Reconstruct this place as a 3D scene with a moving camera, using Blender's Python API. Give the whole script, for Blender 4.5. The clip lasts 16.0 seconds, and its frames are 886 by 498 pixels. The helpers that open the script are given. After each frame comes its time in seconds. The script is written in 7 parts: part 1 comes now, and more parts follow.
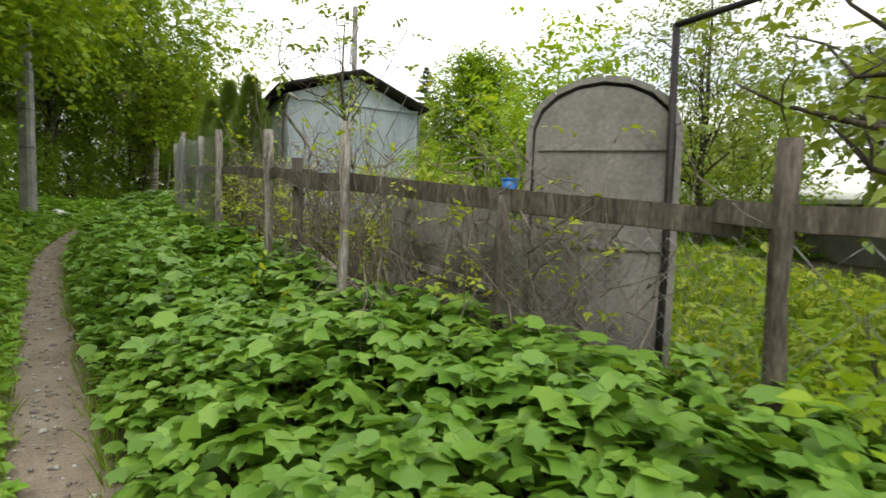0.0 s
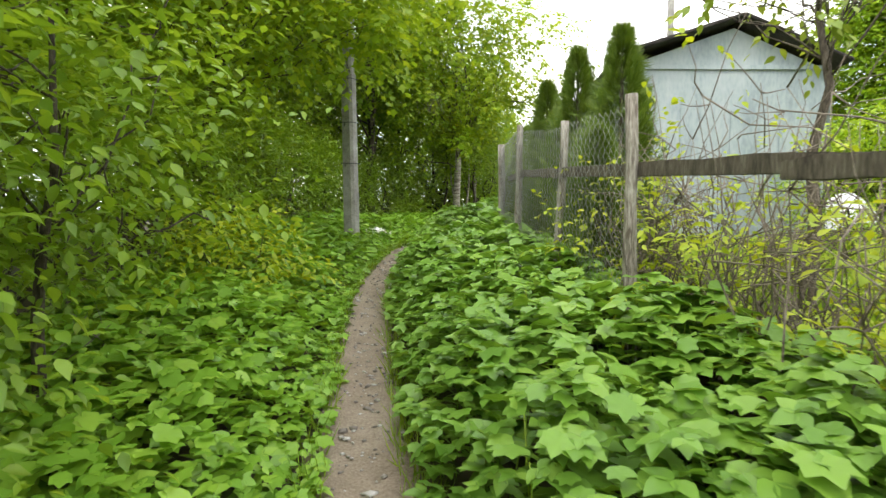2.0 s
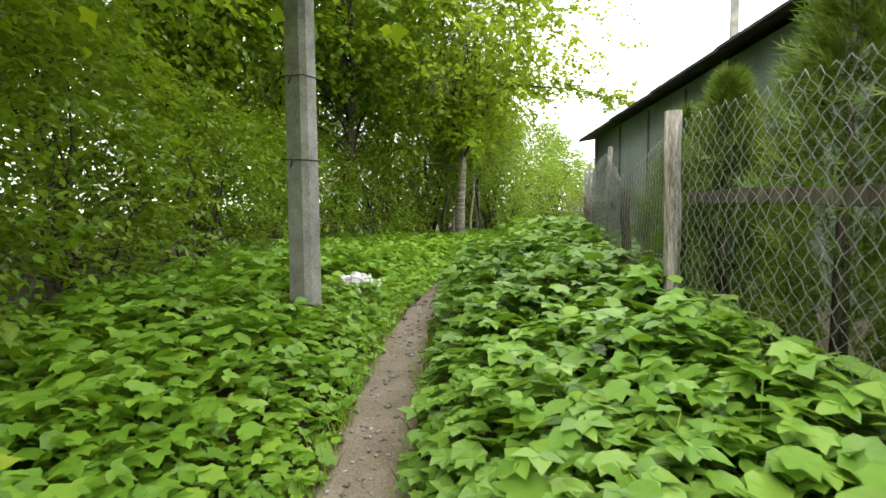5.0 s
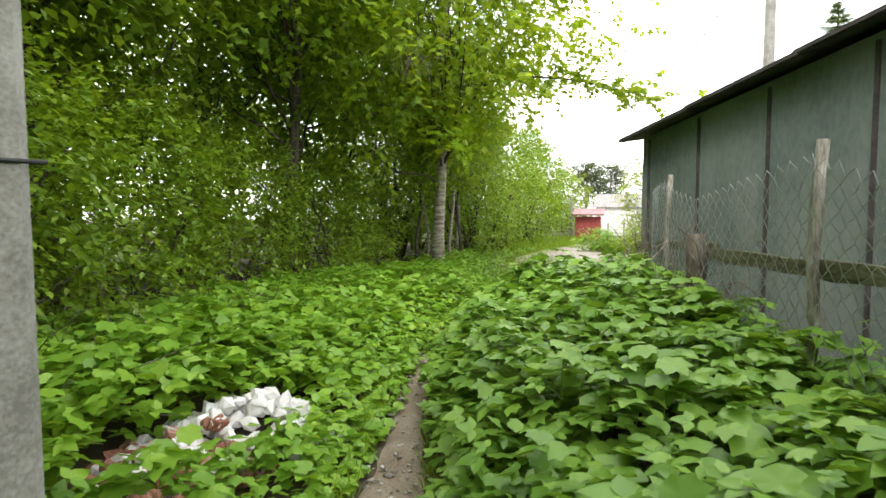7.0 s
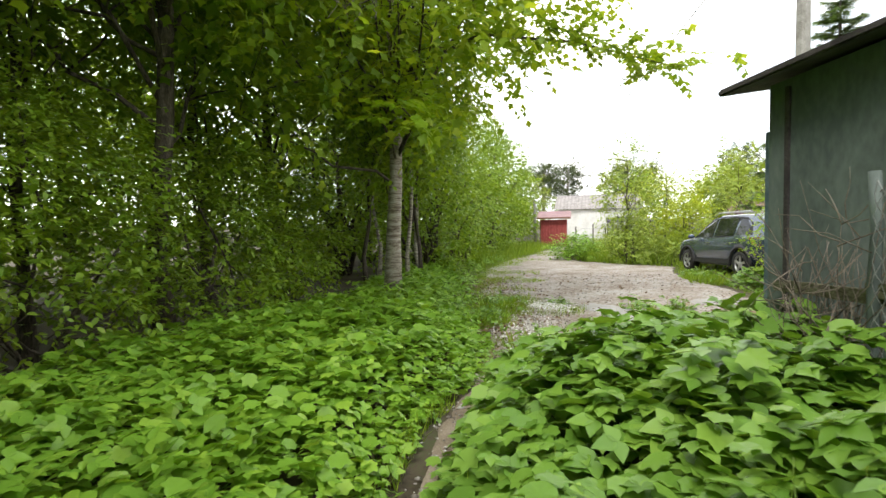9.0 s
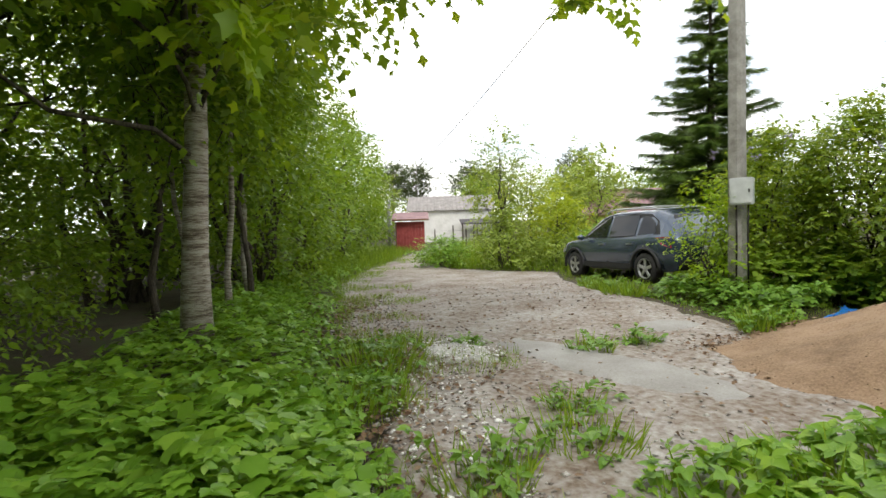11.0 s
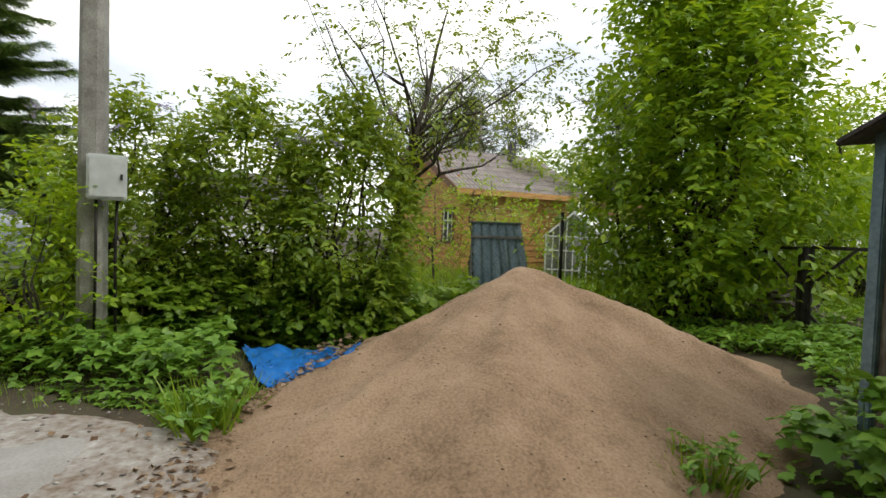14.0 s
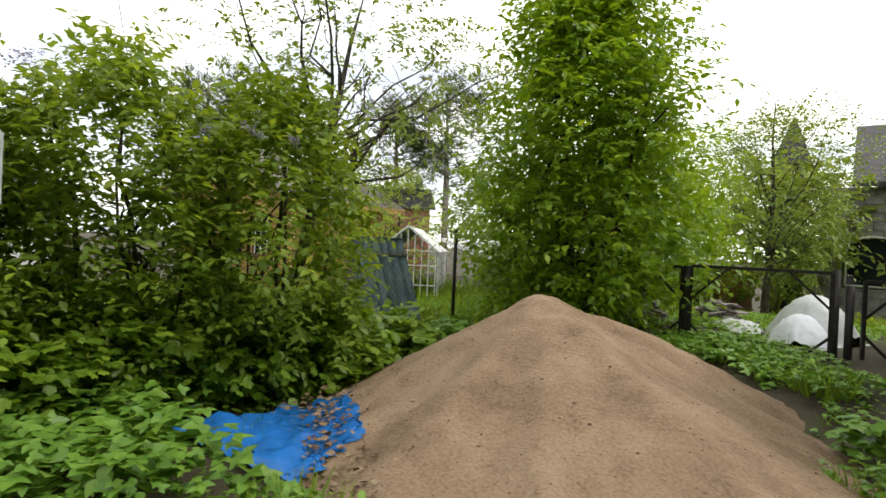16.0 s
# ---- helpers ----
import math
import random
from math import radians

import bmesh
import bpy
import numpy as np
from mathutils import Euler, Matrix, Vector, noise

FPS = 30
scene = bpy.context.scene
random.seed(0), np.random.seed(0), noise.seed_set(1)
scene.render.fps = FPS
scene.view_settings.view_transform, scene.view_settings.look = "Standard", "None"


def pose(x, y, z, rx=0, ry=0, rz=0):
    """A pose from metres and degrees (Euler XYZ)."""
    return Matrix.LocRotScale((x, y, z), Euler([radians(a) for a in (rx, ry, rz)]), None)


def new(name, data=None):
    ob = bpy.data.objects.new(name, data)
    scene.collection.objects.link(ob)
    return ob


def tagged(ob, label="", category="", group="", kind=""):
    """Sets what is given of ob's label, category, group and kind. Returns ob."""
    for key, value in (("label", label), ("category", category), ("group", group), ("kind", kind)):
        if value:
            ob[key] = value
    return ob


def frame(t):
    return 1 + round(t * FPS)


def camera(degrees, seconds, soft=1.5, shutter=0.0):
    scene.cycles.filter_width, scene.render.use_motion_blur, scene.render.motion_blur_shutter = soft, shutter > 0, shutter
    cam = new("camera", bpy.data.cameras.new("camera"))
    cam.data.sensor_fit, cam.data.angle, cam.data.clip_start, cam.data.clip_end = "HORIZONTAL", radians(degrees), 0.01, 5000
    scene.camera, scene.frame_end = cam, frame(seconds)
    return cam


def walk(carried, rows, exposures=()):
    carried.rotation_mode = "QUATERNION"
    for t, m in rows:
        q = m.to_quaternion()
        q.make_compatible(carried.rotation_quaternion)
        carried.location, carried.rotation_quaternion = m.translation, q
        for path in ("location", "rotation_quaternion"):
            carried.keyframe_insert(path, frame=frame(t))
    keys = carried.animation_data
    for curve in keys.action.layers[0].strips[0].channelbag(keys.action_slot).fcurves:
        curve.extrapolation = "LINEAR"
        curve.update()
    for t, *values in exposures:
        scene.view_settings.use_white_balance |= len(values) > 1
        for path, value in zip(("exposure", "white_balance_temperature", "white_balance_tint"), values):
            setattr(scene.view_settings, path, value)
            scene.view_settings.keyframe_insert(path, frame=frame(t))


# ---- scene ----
# ---- camera ----
cam = camera(78.8, 16.0, shutter=0.12)
PATH = [
    (0.0, pose(1.705, -9.498, 0.656, 85.60, -1.80, -23.93)),
    (0.5, pose(1.647, -8.831, 0.707, 85.40, -0.80, -11.43)),
    (1.0, pose(1.520, -8.071, 0.752, 85.30, 0.00, -2.33)),
    (1.5, pose(1.339, -7.273, 0.783, 85.40, 0.30, 1.27)),
    (2.0, pose(1.063, -6.502, 0.783, 85.40, 0.50, 4.37)),
    (2.5, pose(0.861, -5.799, 0.853, 85.50, 0.60, 5.87)),
    (3.0, pose(0.698, -5.085, 0.936, 85.50, 0.70, 6.87)),
    (3.5, pose(0.674, -4.329, 0.974, 85.60, 0.80, 6.47)),
    (4.0, pose(0.495, -3.588, 1.000, 85.50, 0.70, 5.17)),
    (6.5, pose(-0.028, 0.350, 1.274, 86.70, 0.00, -0.30)),
    (7.0, pose(-0.070, 1.106, 1.358, 86.70, 0.00, -0.90)),
    (7.5, pose(-0.070, 1.862, 1.442, 86.80, 0.00, -2.20)),
    (8.0, pose(-0.140, 2.520, 1.498, 86.90, 0.00, -2.90)),
    (10.5, pose(0.154, 7.014, 1.400, 87.30, 2.20, -16.90)),
    (11.0, pose(0.280, 7.672, 1.400, 87.10, 1.70, -22.40)),
    (11.5, pose(0.532, 8.316, 1.386, 87.00, 1.50, -28.80)),
    (12.0, pose(0.826, 8.904, 1.386, 86.80, 1.10, -36.70)),
    (12.5, pose(1.260, 9.296, 1.386, 86.80, 0.50, -49.80)),
    (13.0, pose(1.624, 9.730, 1.400, 87.00, -0.60, -70.10)),
    (13.5, pose(2.016, 10.206, 1.372, 87.60, -1.60, -86.80)),
    (14.0, pose(2.422, 10.766, 1.372, 87.80, -2.00, -94.20)),
    (14.5, pose(2.758, 11.144, 1.400, 88.30, -2.20, -100.80)),
    (15.0, pose(3.150, 11.550, 1.400, 88.80, -2.50, -112.10)),
    (15.5, pose(3.458, 12.040, 1.442, 89.40, -2.60, -121.20)),
    (16.0, pose(3.836, 12.726, 1.414, 89.70, -2.60, -121.20)),
]
EXPOSURES = [(0.0, 0.0), (1.5, 0.55), (2.5, 0.95), (4.0, 1.0), (6.5, 0.95), (8.0, 0.8), (10.5, 0.15), (11.5, -0.08), (12.5, -0.65), (13.0, -0.8), (13.5, -0.42), (14.5, -0.22), (16.0, -0.12)]
walk(cam, PATH, EXPOSURES)
# ---- light ----
SUN_EL, SUN_AZ = radians(52), radians(215)
world = bpy.data.worlds.new("overcast_sky")
scene.world = world
world.use_nodes = True
wn, wl = world.node_tree.nodes, world.node_tree.links
wn.clear()
w_out = wn.new("ShaderNodeOutputWorld")
w_sky = wn.new("ShaderNodeTexSky")
w_sky.sky_type, w_sky.sun_disc = "NISHITA", False
w_sky.sun_elevation, w_sky.sun_rotation = SUN_EL, SUN_AZ
w_bg = wn.new("ShaderNodeBackground")
w_bg.inputs[1].default_value = 0.11
w_cloud = wn.new("ShaderNodeBackground")
w_cloud.inputs[1].default_value = 1.75
w_co = wn.new("ShaderNodeTexCoord")
w_map = wn.new("ShaderNodeMapping")
w_map.inputs["Scale"].default_value = (1.0, 1.0, 3.2)
w_noise = wn.new("ShaderNodeTexNoise")
w_noise.inputs["Scale"].default_value = 2.6
w_noise.inputs["Detail"].default_value = 7
w_noise.inputs["Roughness"].default_value = 0.55
w_ramp = wn.new("ShaderNodeValToRGB")
w_ramp.color_ramp.elements[0].position, w_ramp.color_ramp.elements[0].color = 0.36, (0.62, 0.62, 0.62, 1)
w_ramp.color_ramp.elements[1].position, w_ramp.color_ramp.elements[1].color = 0.52, (1, 1, 1, 1)
w_col = wn.new("ShaderNodeValToRGB")
w_col.color_ramp.elements[0].position, w_col.color_ramp.elements[0].color = 0.40, (0.88, 0.91, 0.95, 1)
w_col.color_ramp.elements[1].position, w_col.color_ramp.elements[1].color = 0.62, (1.12, 1.10, 1.05, 1)
w_mix = wn.new("ShaderNodeMixShader")
wl.new(w_co.outputs["Generated"], w_map.inputs[0])
wl.new(w_map.outputs[0], w_noise.inputs[0])
wl.new(w_noise.outputs[0], w_ramp.inputs[0])
wl.new(w_noise.outputs[0], w_col.inputs[0])
wl.new(w_sky.outputs[0], w_bg.inputs[0])
wl.new(w_col.outputs[0], w_cloud.inputs[0])
wl.new(w_ramp.outputs[0], w_mix.inputs[0])
wl.new(w_bg.outputs[0], w_mix.inputs[1])
wl.new(w_cloud.outputs[0], w_mix.inputs[2])
wl.new(w_mix.outputs[0], w_out.inputs[0])
sun = new("sun", bpy.data.lights.new("sun", "SUN"))
sun.data.energy, sun.data.angle, sun.data.color = 1.5, radians(14), (1.0, 0.96, 0.9)
sun.matrix_world = pose(0, 0, 30, 90 - 52, 0, 180 - 215)

# ---- materials ----
def nodes_of(name):
    m = bpy.data.materials.new(name)
    m.use_nodes = True
    n, l = m.node_tree.nodes, m.node_tree.links
    return m, n, l, n["Principled BSDF"]


def ramp(n, stops):
    r = n.new("ShaderNodeValToRGB")
    e = r.color_ramp.elements
    while len(e) < len(stops):
        e.new(0.5)
    for k, (p, c) in enumerate(stops):
        e[k].position, e[k].color = p, (*c, 1)
    return r


def surface(name, stops, scale=6.0, rough=0.8, metal=0.0, bump=0.3, fine=60.0, grain=0.35, stretch=(1, 1, 1), depth=0.02, island=False, random_amount=0.0, spec=0.4, contrast=1.9):
    """A worn surface: a large noise runs through the colour stops, a fine one adds grain and relief."""
    m, n, l, b = nodes_of(name)
    co = n.new("ShaderNodeTexCoord")
    mp = n.new("ShaderNodeMapping")
    mp.inputs["Scale"].default_value = stretch
    big, small = n.new("ShaderNodeTexNoise"), n.new("ShaderNodeTexNoise")
    big.inputs["Scale"].default_value, big.inputs["Detail"].default_value, big.inputs["Roughness"].default_value = scale, 6, 0.65
    small.inputs["Scale"].default_value, small.inputs["Detail"].default_value = fine, 4
    l.new(co.outputs["Object"], mp.inputs[0])
    l.new(mp.outputs[0], big.inputs[0])
    l.new(mp.outputs[0], small.inputs[0])
    mix = n.new("ShaderNodeMix")
    mix.inputs[0].default_value = grain
    l.new(big.outputs[0], mix.inputs[2])
    l.new(small.outputs[0], mix.inputs[3])
    con = n.new("ShaderNodeMath")
    con.operation = "MULTIPLY_ADD"
    l.new(mix.outputs[0], con.inputs[0])
    con.inputs[1].default_value, con.inputs[2].default_value = contrast, 0.5 - 0.5 * contrast
    value = con.outputs[0]
    if random_amount:
        if island:
            rnd = n.new("ShaderNodeNewGeometry").outputs["Random Per Island"]
        else:
            rnd = n.new("ShaderNodeObjectInfo").outputs["Random"]
        add = n.new("ShaderNodeMath")
        add.operation = "MULTIPLY_ADD"
        l.new(rnd, add.inputs[0])
        add.inputs[1].default_value = random_amount
        l.new(value, add.inputs[2])
        sub = n.new("ShaderNodeMath")
        sub.operation = "SUBTRACT"
        l.new(add.outputs[0], sub.inputs[0])
        sub.inputs[1].default_value = random_amount / 2
        value = sub.outputs[0]
    r = ramp(n, stops)
    l.new(value, r.inputs[0])
    l.new(r.outputs[0], b.inputs["Base Color"])
    b.inputs["Roughness"].default_value, b.inputs["Metallic"].default_value = rough, metal
    b.inputs["Specular IOR Level"].default_value = spec
    bp = n.new("ShaderNodeBump")
    bp.inputs["Strength"].default_value, bp.inputs["Distance"].default_value = bump, depth
    l.new(mix.outputs[0], bp.inputs["Height"])
    l.new(bp.outputs[0], b.inputs["Normal"])
    return m


LEAF_TONE = 0.95


def leaf_mat(name, dark, mid, light, through_amount=0.38, rough=0.42):
    """Leaf: each leaf its own tint, light passing through the blade, faint gloss."""
    m, n, l, b = nodes_of(name)
    g = n.new("ShaderNodeNewGeometry")
    dark, mid, light = (tuple(LEAF_TONE * c + 0.002 for c in tone) for tone in (dark, mid, light))
    r = ramp(n, [(0.0, dark), (0.55, mid), (1.0, light)])
    no = n.new("ShaderNodeTexNoise")
    no.inputs["Scale"].default_value = 1.4
    no.inputs["Detail"].default_value = 3
    co = n.new("ShaderNodeTexCoord")
    l.new(co.outputs["Object"], no.inputs[0])
    mix = n.new("ShaderNodeMix")
    mix.inputs[0].default_value = 0.4
    l.new(g.outputs["Random Per Island"], mix.inputs[2])
    l.new(no.outputs[0], mix.inputs[3])
    l.new(mix.outputs[0], r.inputs[0])
    l.new(r.outputs[0], b.inputs["Base Color"])
    b.inputs["Roughness"].default_value = rough
    b.inputs["Specular IOR Level"].default_value = 0.42
    t = n.new("ShaderNodeBsdfTranslucent")
    warm = n.new("ShaderNodeMix")
    warm.data_type, warm.blend_type = "RGBA", "MULTIPLY"
    warm.inputs[0].default_value = 1.0
    l.new(r.outputs[0], warm.inputs[6])
    warm.inputs[7].default_value = (1.6, 1.4, 0.7, 1)
    l.new(warm.outputs[2], t.inputs[0])
    ms = n.new("ShaderNodeMixShader")
    ms.inputs[0].default_value = through_amount
    l.new(b.outputs[0], ms.inputs[1])
    l.new(t.outputs[0], ms.inputs[2])
    l.new(ms.outputs[0], n["Material Output"].inputs[0])
    return m


def plain(name, color, rough=0.5, metal=0.0, spec=0.5, coat=0.0):
    m, n, l, b = nodes_of(name)
    no = n.new("ShaderNodeTexNoise")
    no.inputs["Scale"].default_value, no.inputs["Detail"].default_value = 9, 5
    co = n.new("ShaderNodeTexCoord")
    l.new(co.outputs["Object"], no.inputs[0])
    r = ramp(n, [(0.3, tuple(c * 0.86 for c in color)), (0.7, tuple(min(1, c * 1.1) for c in color))])
    l.new(no.outputs[0], r.inputs[0])
    l.new(r.outputs[0], b.inputs["Base Color"])
    b.inputs["Roughness"].default_value, b.inputs["Metallic"].default_value = rough, metal
    b.inputs["Specular IOR Level"].default_value, b.inputs["Coat Weight"].default_value = spec, coat
    b.inputs["Coat Roughness"].default_value = 0.08
    return m


def glass(name, tint=(0.012, 0.014, 0.016), rough=0.04):
    m, n, l, b = nodes_of(name)
    b.inputs["Base Color"].default_value = (*tint, 1)
    b.inputs["Roughness"].default_value = rough
    b.inputs["Specular IOR Level"].default_value = 0.35
    return m


M_SOIL = surface("soil", [(0.25, (0.035, 0.026, 0.017)), (0.5, (0.075, 0.058, 0.036)), (0.8, (0.06, 0.085, 0.025))], 1.2, 0.95, 0, 0.5, 35)
M_PATH = surface("trodden_earth", [(0.15, (0.135, 0.102, 0.07)), (0.5, (0.25, 0.20, 0.148)), (0.85, (0.36, 0.305, 0.24))], 3.0, 0.95, 0, 0.6, 70, 0.45, depth=0.03)
M_LOT = surface("broken_asphalt", [(0.08, (0.12, 0.085, 0.06)), (0.28, (0.21, 0.16, 0.12)), (0.46, (0.29, 0.25, 0.215)), (0.66, (0.37, 0.34, 0.31)), (0.95, (0.50, 0.48, 0.46))], 1.3, 0.92, 0, 0.9, 18, 0.5, depth=0.04, contrast=2.3)
M_TARMAC = surface("pale_asphalt", [(0.1, (0.24, 0.225, 0.205)), (0.5, (0.345, 0.33, 0.31)), (0.9, (0.46, 0.45, 0.44))], 1.5, 0.9, 0, 0.25, 60, 0.35, depth=0.008)
M_LITTER = surface("dry_leaf_litter", [(0.2, (0.10, 0.055, 0.03)), (0.5, (0.21, 0.13, 0.075)), (0.85, (0.34, 0.25, 0.16))], 9, 0.9, 0, 0.2, 50, 0.3, island=True, random_amount=0.7)
M_SAND = surface("sand", [(0.2, (0.17, 0.108, 0.064)), (0.5, (0.305, 0.205, 0.128)), (0.82, (0.41, 0.288, 0.19))], 2.2, 0.95, 0, 0.75, 50, 0.4, depth=0.03, contrast=1.8)
M_CONCRETE = surface("weathered_concrete", [(0.3, (0.19, 0.18, 0.16)), (0.55, (0.31, 0.30, 0.275)), (0.8, (0.42, 0.41, 0.38))], 5, 0.9, 0, 0.4, 90, 0.4, depth=0.01)
M_WOOD_OLD = surface("grey_weathered_wood", [(0.3, (0.045, 0.036, 0.028)), (0.55, (0.105, 0.088, 0.068)), (0.8, (0.19, 0.17, 0.135))], 4, 0.9, 0, 0.6, 30, 0.45, (3, 3, 0.6), 0.015)
M_POST = surface("silvered_post_wood", [(0.3, (0.09, 0.075, 0.058)), (0.5, (0.23, 0.21, 0.175)), (0.75, (0.42, 0.40, 0.36))], 5, 0.9, 0, 0.6, 30, 0.45, (4, 4, 0.5), 0.015)
M_MOSSY = surface("mossy_wood", [(0.3, (0.06, 0.058, 0.03)), (0.55, (0.135, 0.13, 0.075)), (0.8, (0.21, 0.20, 0.14))], 5, 0.95, 0, 0.6, 30, 0.45, (3, 0.6, 3), 0.015)
M_BARK = surface("bark", [(0.3, (0.03, 0.024, 0.018)), (0.55, (0.085, 0.07, 0.052)), (0.8, (0.16, 0.14, 0.11))], 7, 0.95, 0, 0.8, 40, 0.4, (2, 2, 0.5), 0.03)
M_BARK_PALE = surface("pale_bark", [(0.3, (0.10, 0.075, 0.055)), (0.45, (0.25, 0.21, 0.17)), (0.6, (0.44, 0.40, 0.35))], 5, 0.9, 0, 0.6, 26, 0.4, (0.6, 0.6, 5), 0.02)
M_TWIG = surface("dry_twig", [(0.3, (0.09, 0.072, 0.055)), (0.7, (0.26, 0.22, 0.18))], 6, 0.95, 0, 0.3, 40)
M_GARAGE = surface("grey_green_painted_metal", [(0.25, (0.075, 0.095, 0.088)), (0.5, (0.125, 0.155, 0.14)), (0.72, (0.175, 0.20, 0.185)), (0.9, (0.16, 0.11, 0.07))], 1.3, 0.7, 0, 0.2, 25, 0.25, (1, 1, 0.5), 0.01)
M_GARAGE_BACK = surface("pale_blue_grey_metal", [(0.25, (0.22, 0.27, 0.29)), (0.5, (0.33, 0.385, 0.40)), (0.8, (0.42, 0.46, 0.47))], 1.5, 0.65, 0, 0.15, 25, 0.25, (1, 1, 0.4), 0.01)
M_RUST = surface("rusty_sheet_metal", [(0.25, (0.10, 0.066, 0.048)), (0.42, (0.185, 0.15, 0.122)), (0.58, (0.235, 0.225, 0.20)), (0.8, (0.28, 0.30, 0.285))], 1.6, 0.75, 0.2, 0.2, 30, 0.3, (1.5, 1.5, 0.35), 0.01)
M_FELT = surface("roofing_felt", [(0.3, (0.028, 0.024, 0.024)), (0.7, (0.075, 0.065, 0.062))], 5, 0.9, 0, 0.5, 60)
M_SLATE = surface("asbestos_sheet", [(0.2, (0.13, 0.12, 0.105)), (0.6, (0.24, 0.225, 0.205)), (0.9, (0.33, 0.315, 0.29))], 3, 0.9, 0, 0.4, 40)
M_WIRE = plain("galvanised_wire", (0.30, 0.31, 0.30), 0.6, 0.3)
M_DARKWIRE = plain("dark_wire", (0.03, 0.03, 0.032), 0.6)
M_BLACKIRON = surface("black_painted_iron", [(0.3, (0.012, 0.011, 0.011)), (0.7, (0.04, 0.034, 0.03))], 8, 0.6, 0.3, 0.2, 60)
M_RUBBLE_W = surface("white_rubble", [(0.2, (0.66, 0.62, 0.58)), (0.4, (0.80, 0.78, 0.76)), (0.8, (0.88, 0.87, 0.86))], 9, 0.9, 0, 0.4, 60, 0.3, random_amount=0.35)
M_RUBBLE_R = surface("red_brick_rubble", [(0.3, (0.25, 0.10, 0.065)), (0.55, (0.42, 0.19, 0.13)), (0.8, (0.58, 0.42, 0.35))], 9, 0.92, 0, 0.4, 60, 0.3, random_amount=0.35)
M_BED = surface("crushed_pale_rubble", [(0.2, (0.33, 0.30, 0.27)), (0.5, (0.52, 0.50, 0.47)), (0.8, (0.72, 0.70, 0.68))], 7, 0.95, 0, 0.8, 30, 0.5, depth=0.03)
M_PEBBLE = surface("gravel_stone", [(0.25, (0.19, 0.165, 0.145)), (0.5, (0.32, 0.29, 0.26)), (0.8, (0.52, 0.50, 0.47))], 12, 0.9, 0, 0.3, 60, 0.3, island=True, random_amount=0.8)
M_CRUMB = surface("dark_sand_crumb", [(0.3, (0.11, 0.068, 0.04)), (0.7, (0.26, 0.175, 0.11))], 9, 0.95, 0, 0.4, 50, 0.3, island=True, random_amount=0.6)
M_TARP = plain("blue_tarpaulin", (0.018, 0.17, 0.55), 0.38, 0, 0.5)
M_RED = surface("red_painted_boards", [(0.3, (0.22, 0.035, 0.035)), (0.7, (0.36, 0.075, 0.07))], 4, 0.75, 0, 0.2, 30)
M_REDROOF = surface("faded_red_roof", [(0.3, (0.20, 0.12, 0.13)), (0.7, (0.36, 0.22, 0.23))], 3, 0.7, 0, 0.2, 30)
M_WHITEWALL = surface("white_render", [(0.3, (0.60, 0.59, 0.56)), (0.7, (0.80, 0.79, 0.77))], 1.5, 0.9, 0, 0.2, 30)
M_GREYROOF = surface("grey_roof", [(0.3, (0.20, 0.185, 0.175)), (0.7, (0.34, 0.315, 0.30))], 3, 0.8, 0, 0.3, 30)
M_TILE = surface("taupe_metal_tile", [(0.3, (0.21, 0.18, 0.165)), (0.7, (0.32, 0.28, 0.26))], 3, 0.55, 0.1, 0.2, 30)
M_LOG = surface("honey_varnished_timber", [(0.3, (0.30, 0.15, 0.045)), (0.55, (0.47, 0.26, 0.085)), (0.8, (0.58, 0.35, 0.13))], 4, 0.6, 0, 0.3, 30, 0.35, (0.5, 0.5, 4))
M_LOGTRIM = surface("brown_trim_timber", [(0.3, (0.10, 0.045, 0.02)), (0.7, (0.20, 0.10, 0.05))], 5, 0.6, 0, 0.2, 30)
M_COOP = surface("blue_grey_corrugated_sheet", [(0.3, (0.10, 0.15, 0.185)), (0.6, (0.175, 0.235, 0.275)), (0.85, (0.26, 0.31, 0.345))], 2.5, 0.5, 0.35, 0.15, 30)
M_STONEWALL = surface("grey_block_wall", [(0.3, (0.17, 0.155, 0.15)), (0.7, (0.28, 0.265, 0.255))], 4, 0.9, 0, 0.3, 30)
M_DARKROOF = surface("dark_roof", [(0.3, (0.045, 0.04, 0.045)), (0.7, (0.09, 0.08, 0.085))], 4, 0.7, 0, 0.3, 30)
M_BROWNWALL = surface("red_brown_wall", [(0.3, (0.25, 0.10, 0.07)), (0.7, (0.36, 0.16, 0.11))], 4, 0.8, 0, 0.2, 30)
M_SLAB = surface("stacked_slate_stone", [(0.25, (0.10, 0.078, 0.072)), (0.5, (0.23, 0.19, 0.18)), (0.8, (0.38, 0.34, 0.33))], 6, 0.9, 0, 0.4, 30, 0.3, random_amount=0.5)
M_FILM = plain("clear_plastic_film", (0.62, 0.63, 0.64), 0.3, 0, 0.6)
M_BAG = plain("white_woven_bag", (0.72, 0.74, 0.78), 0.6)
M_BOX = plain("pale_grey_enamel", (0.55, 0.58, 0.57), 0.5)
M_CAR = plain("slate_blue_grey_car_paint", (0.050, 0.074, 0.112), 0.25, 0.45, 0.5, 0.9)
M_PLASTIC = plain("black_plastic", (0.018, 0.018, 0.019), 0.6)
M_RUBBER = plain("tyre_rubber", (0.022, 0.021, 0.02), 0.85)
M_ALLOY = plain("silver_alloy", (0.55, 0.56, 0.57), 0.3, 0.9)
M_TAIL = plain("red_tail_lamp", (0.30, 0.012, 0.014), 0.15, 0, 0.7, 0.6)
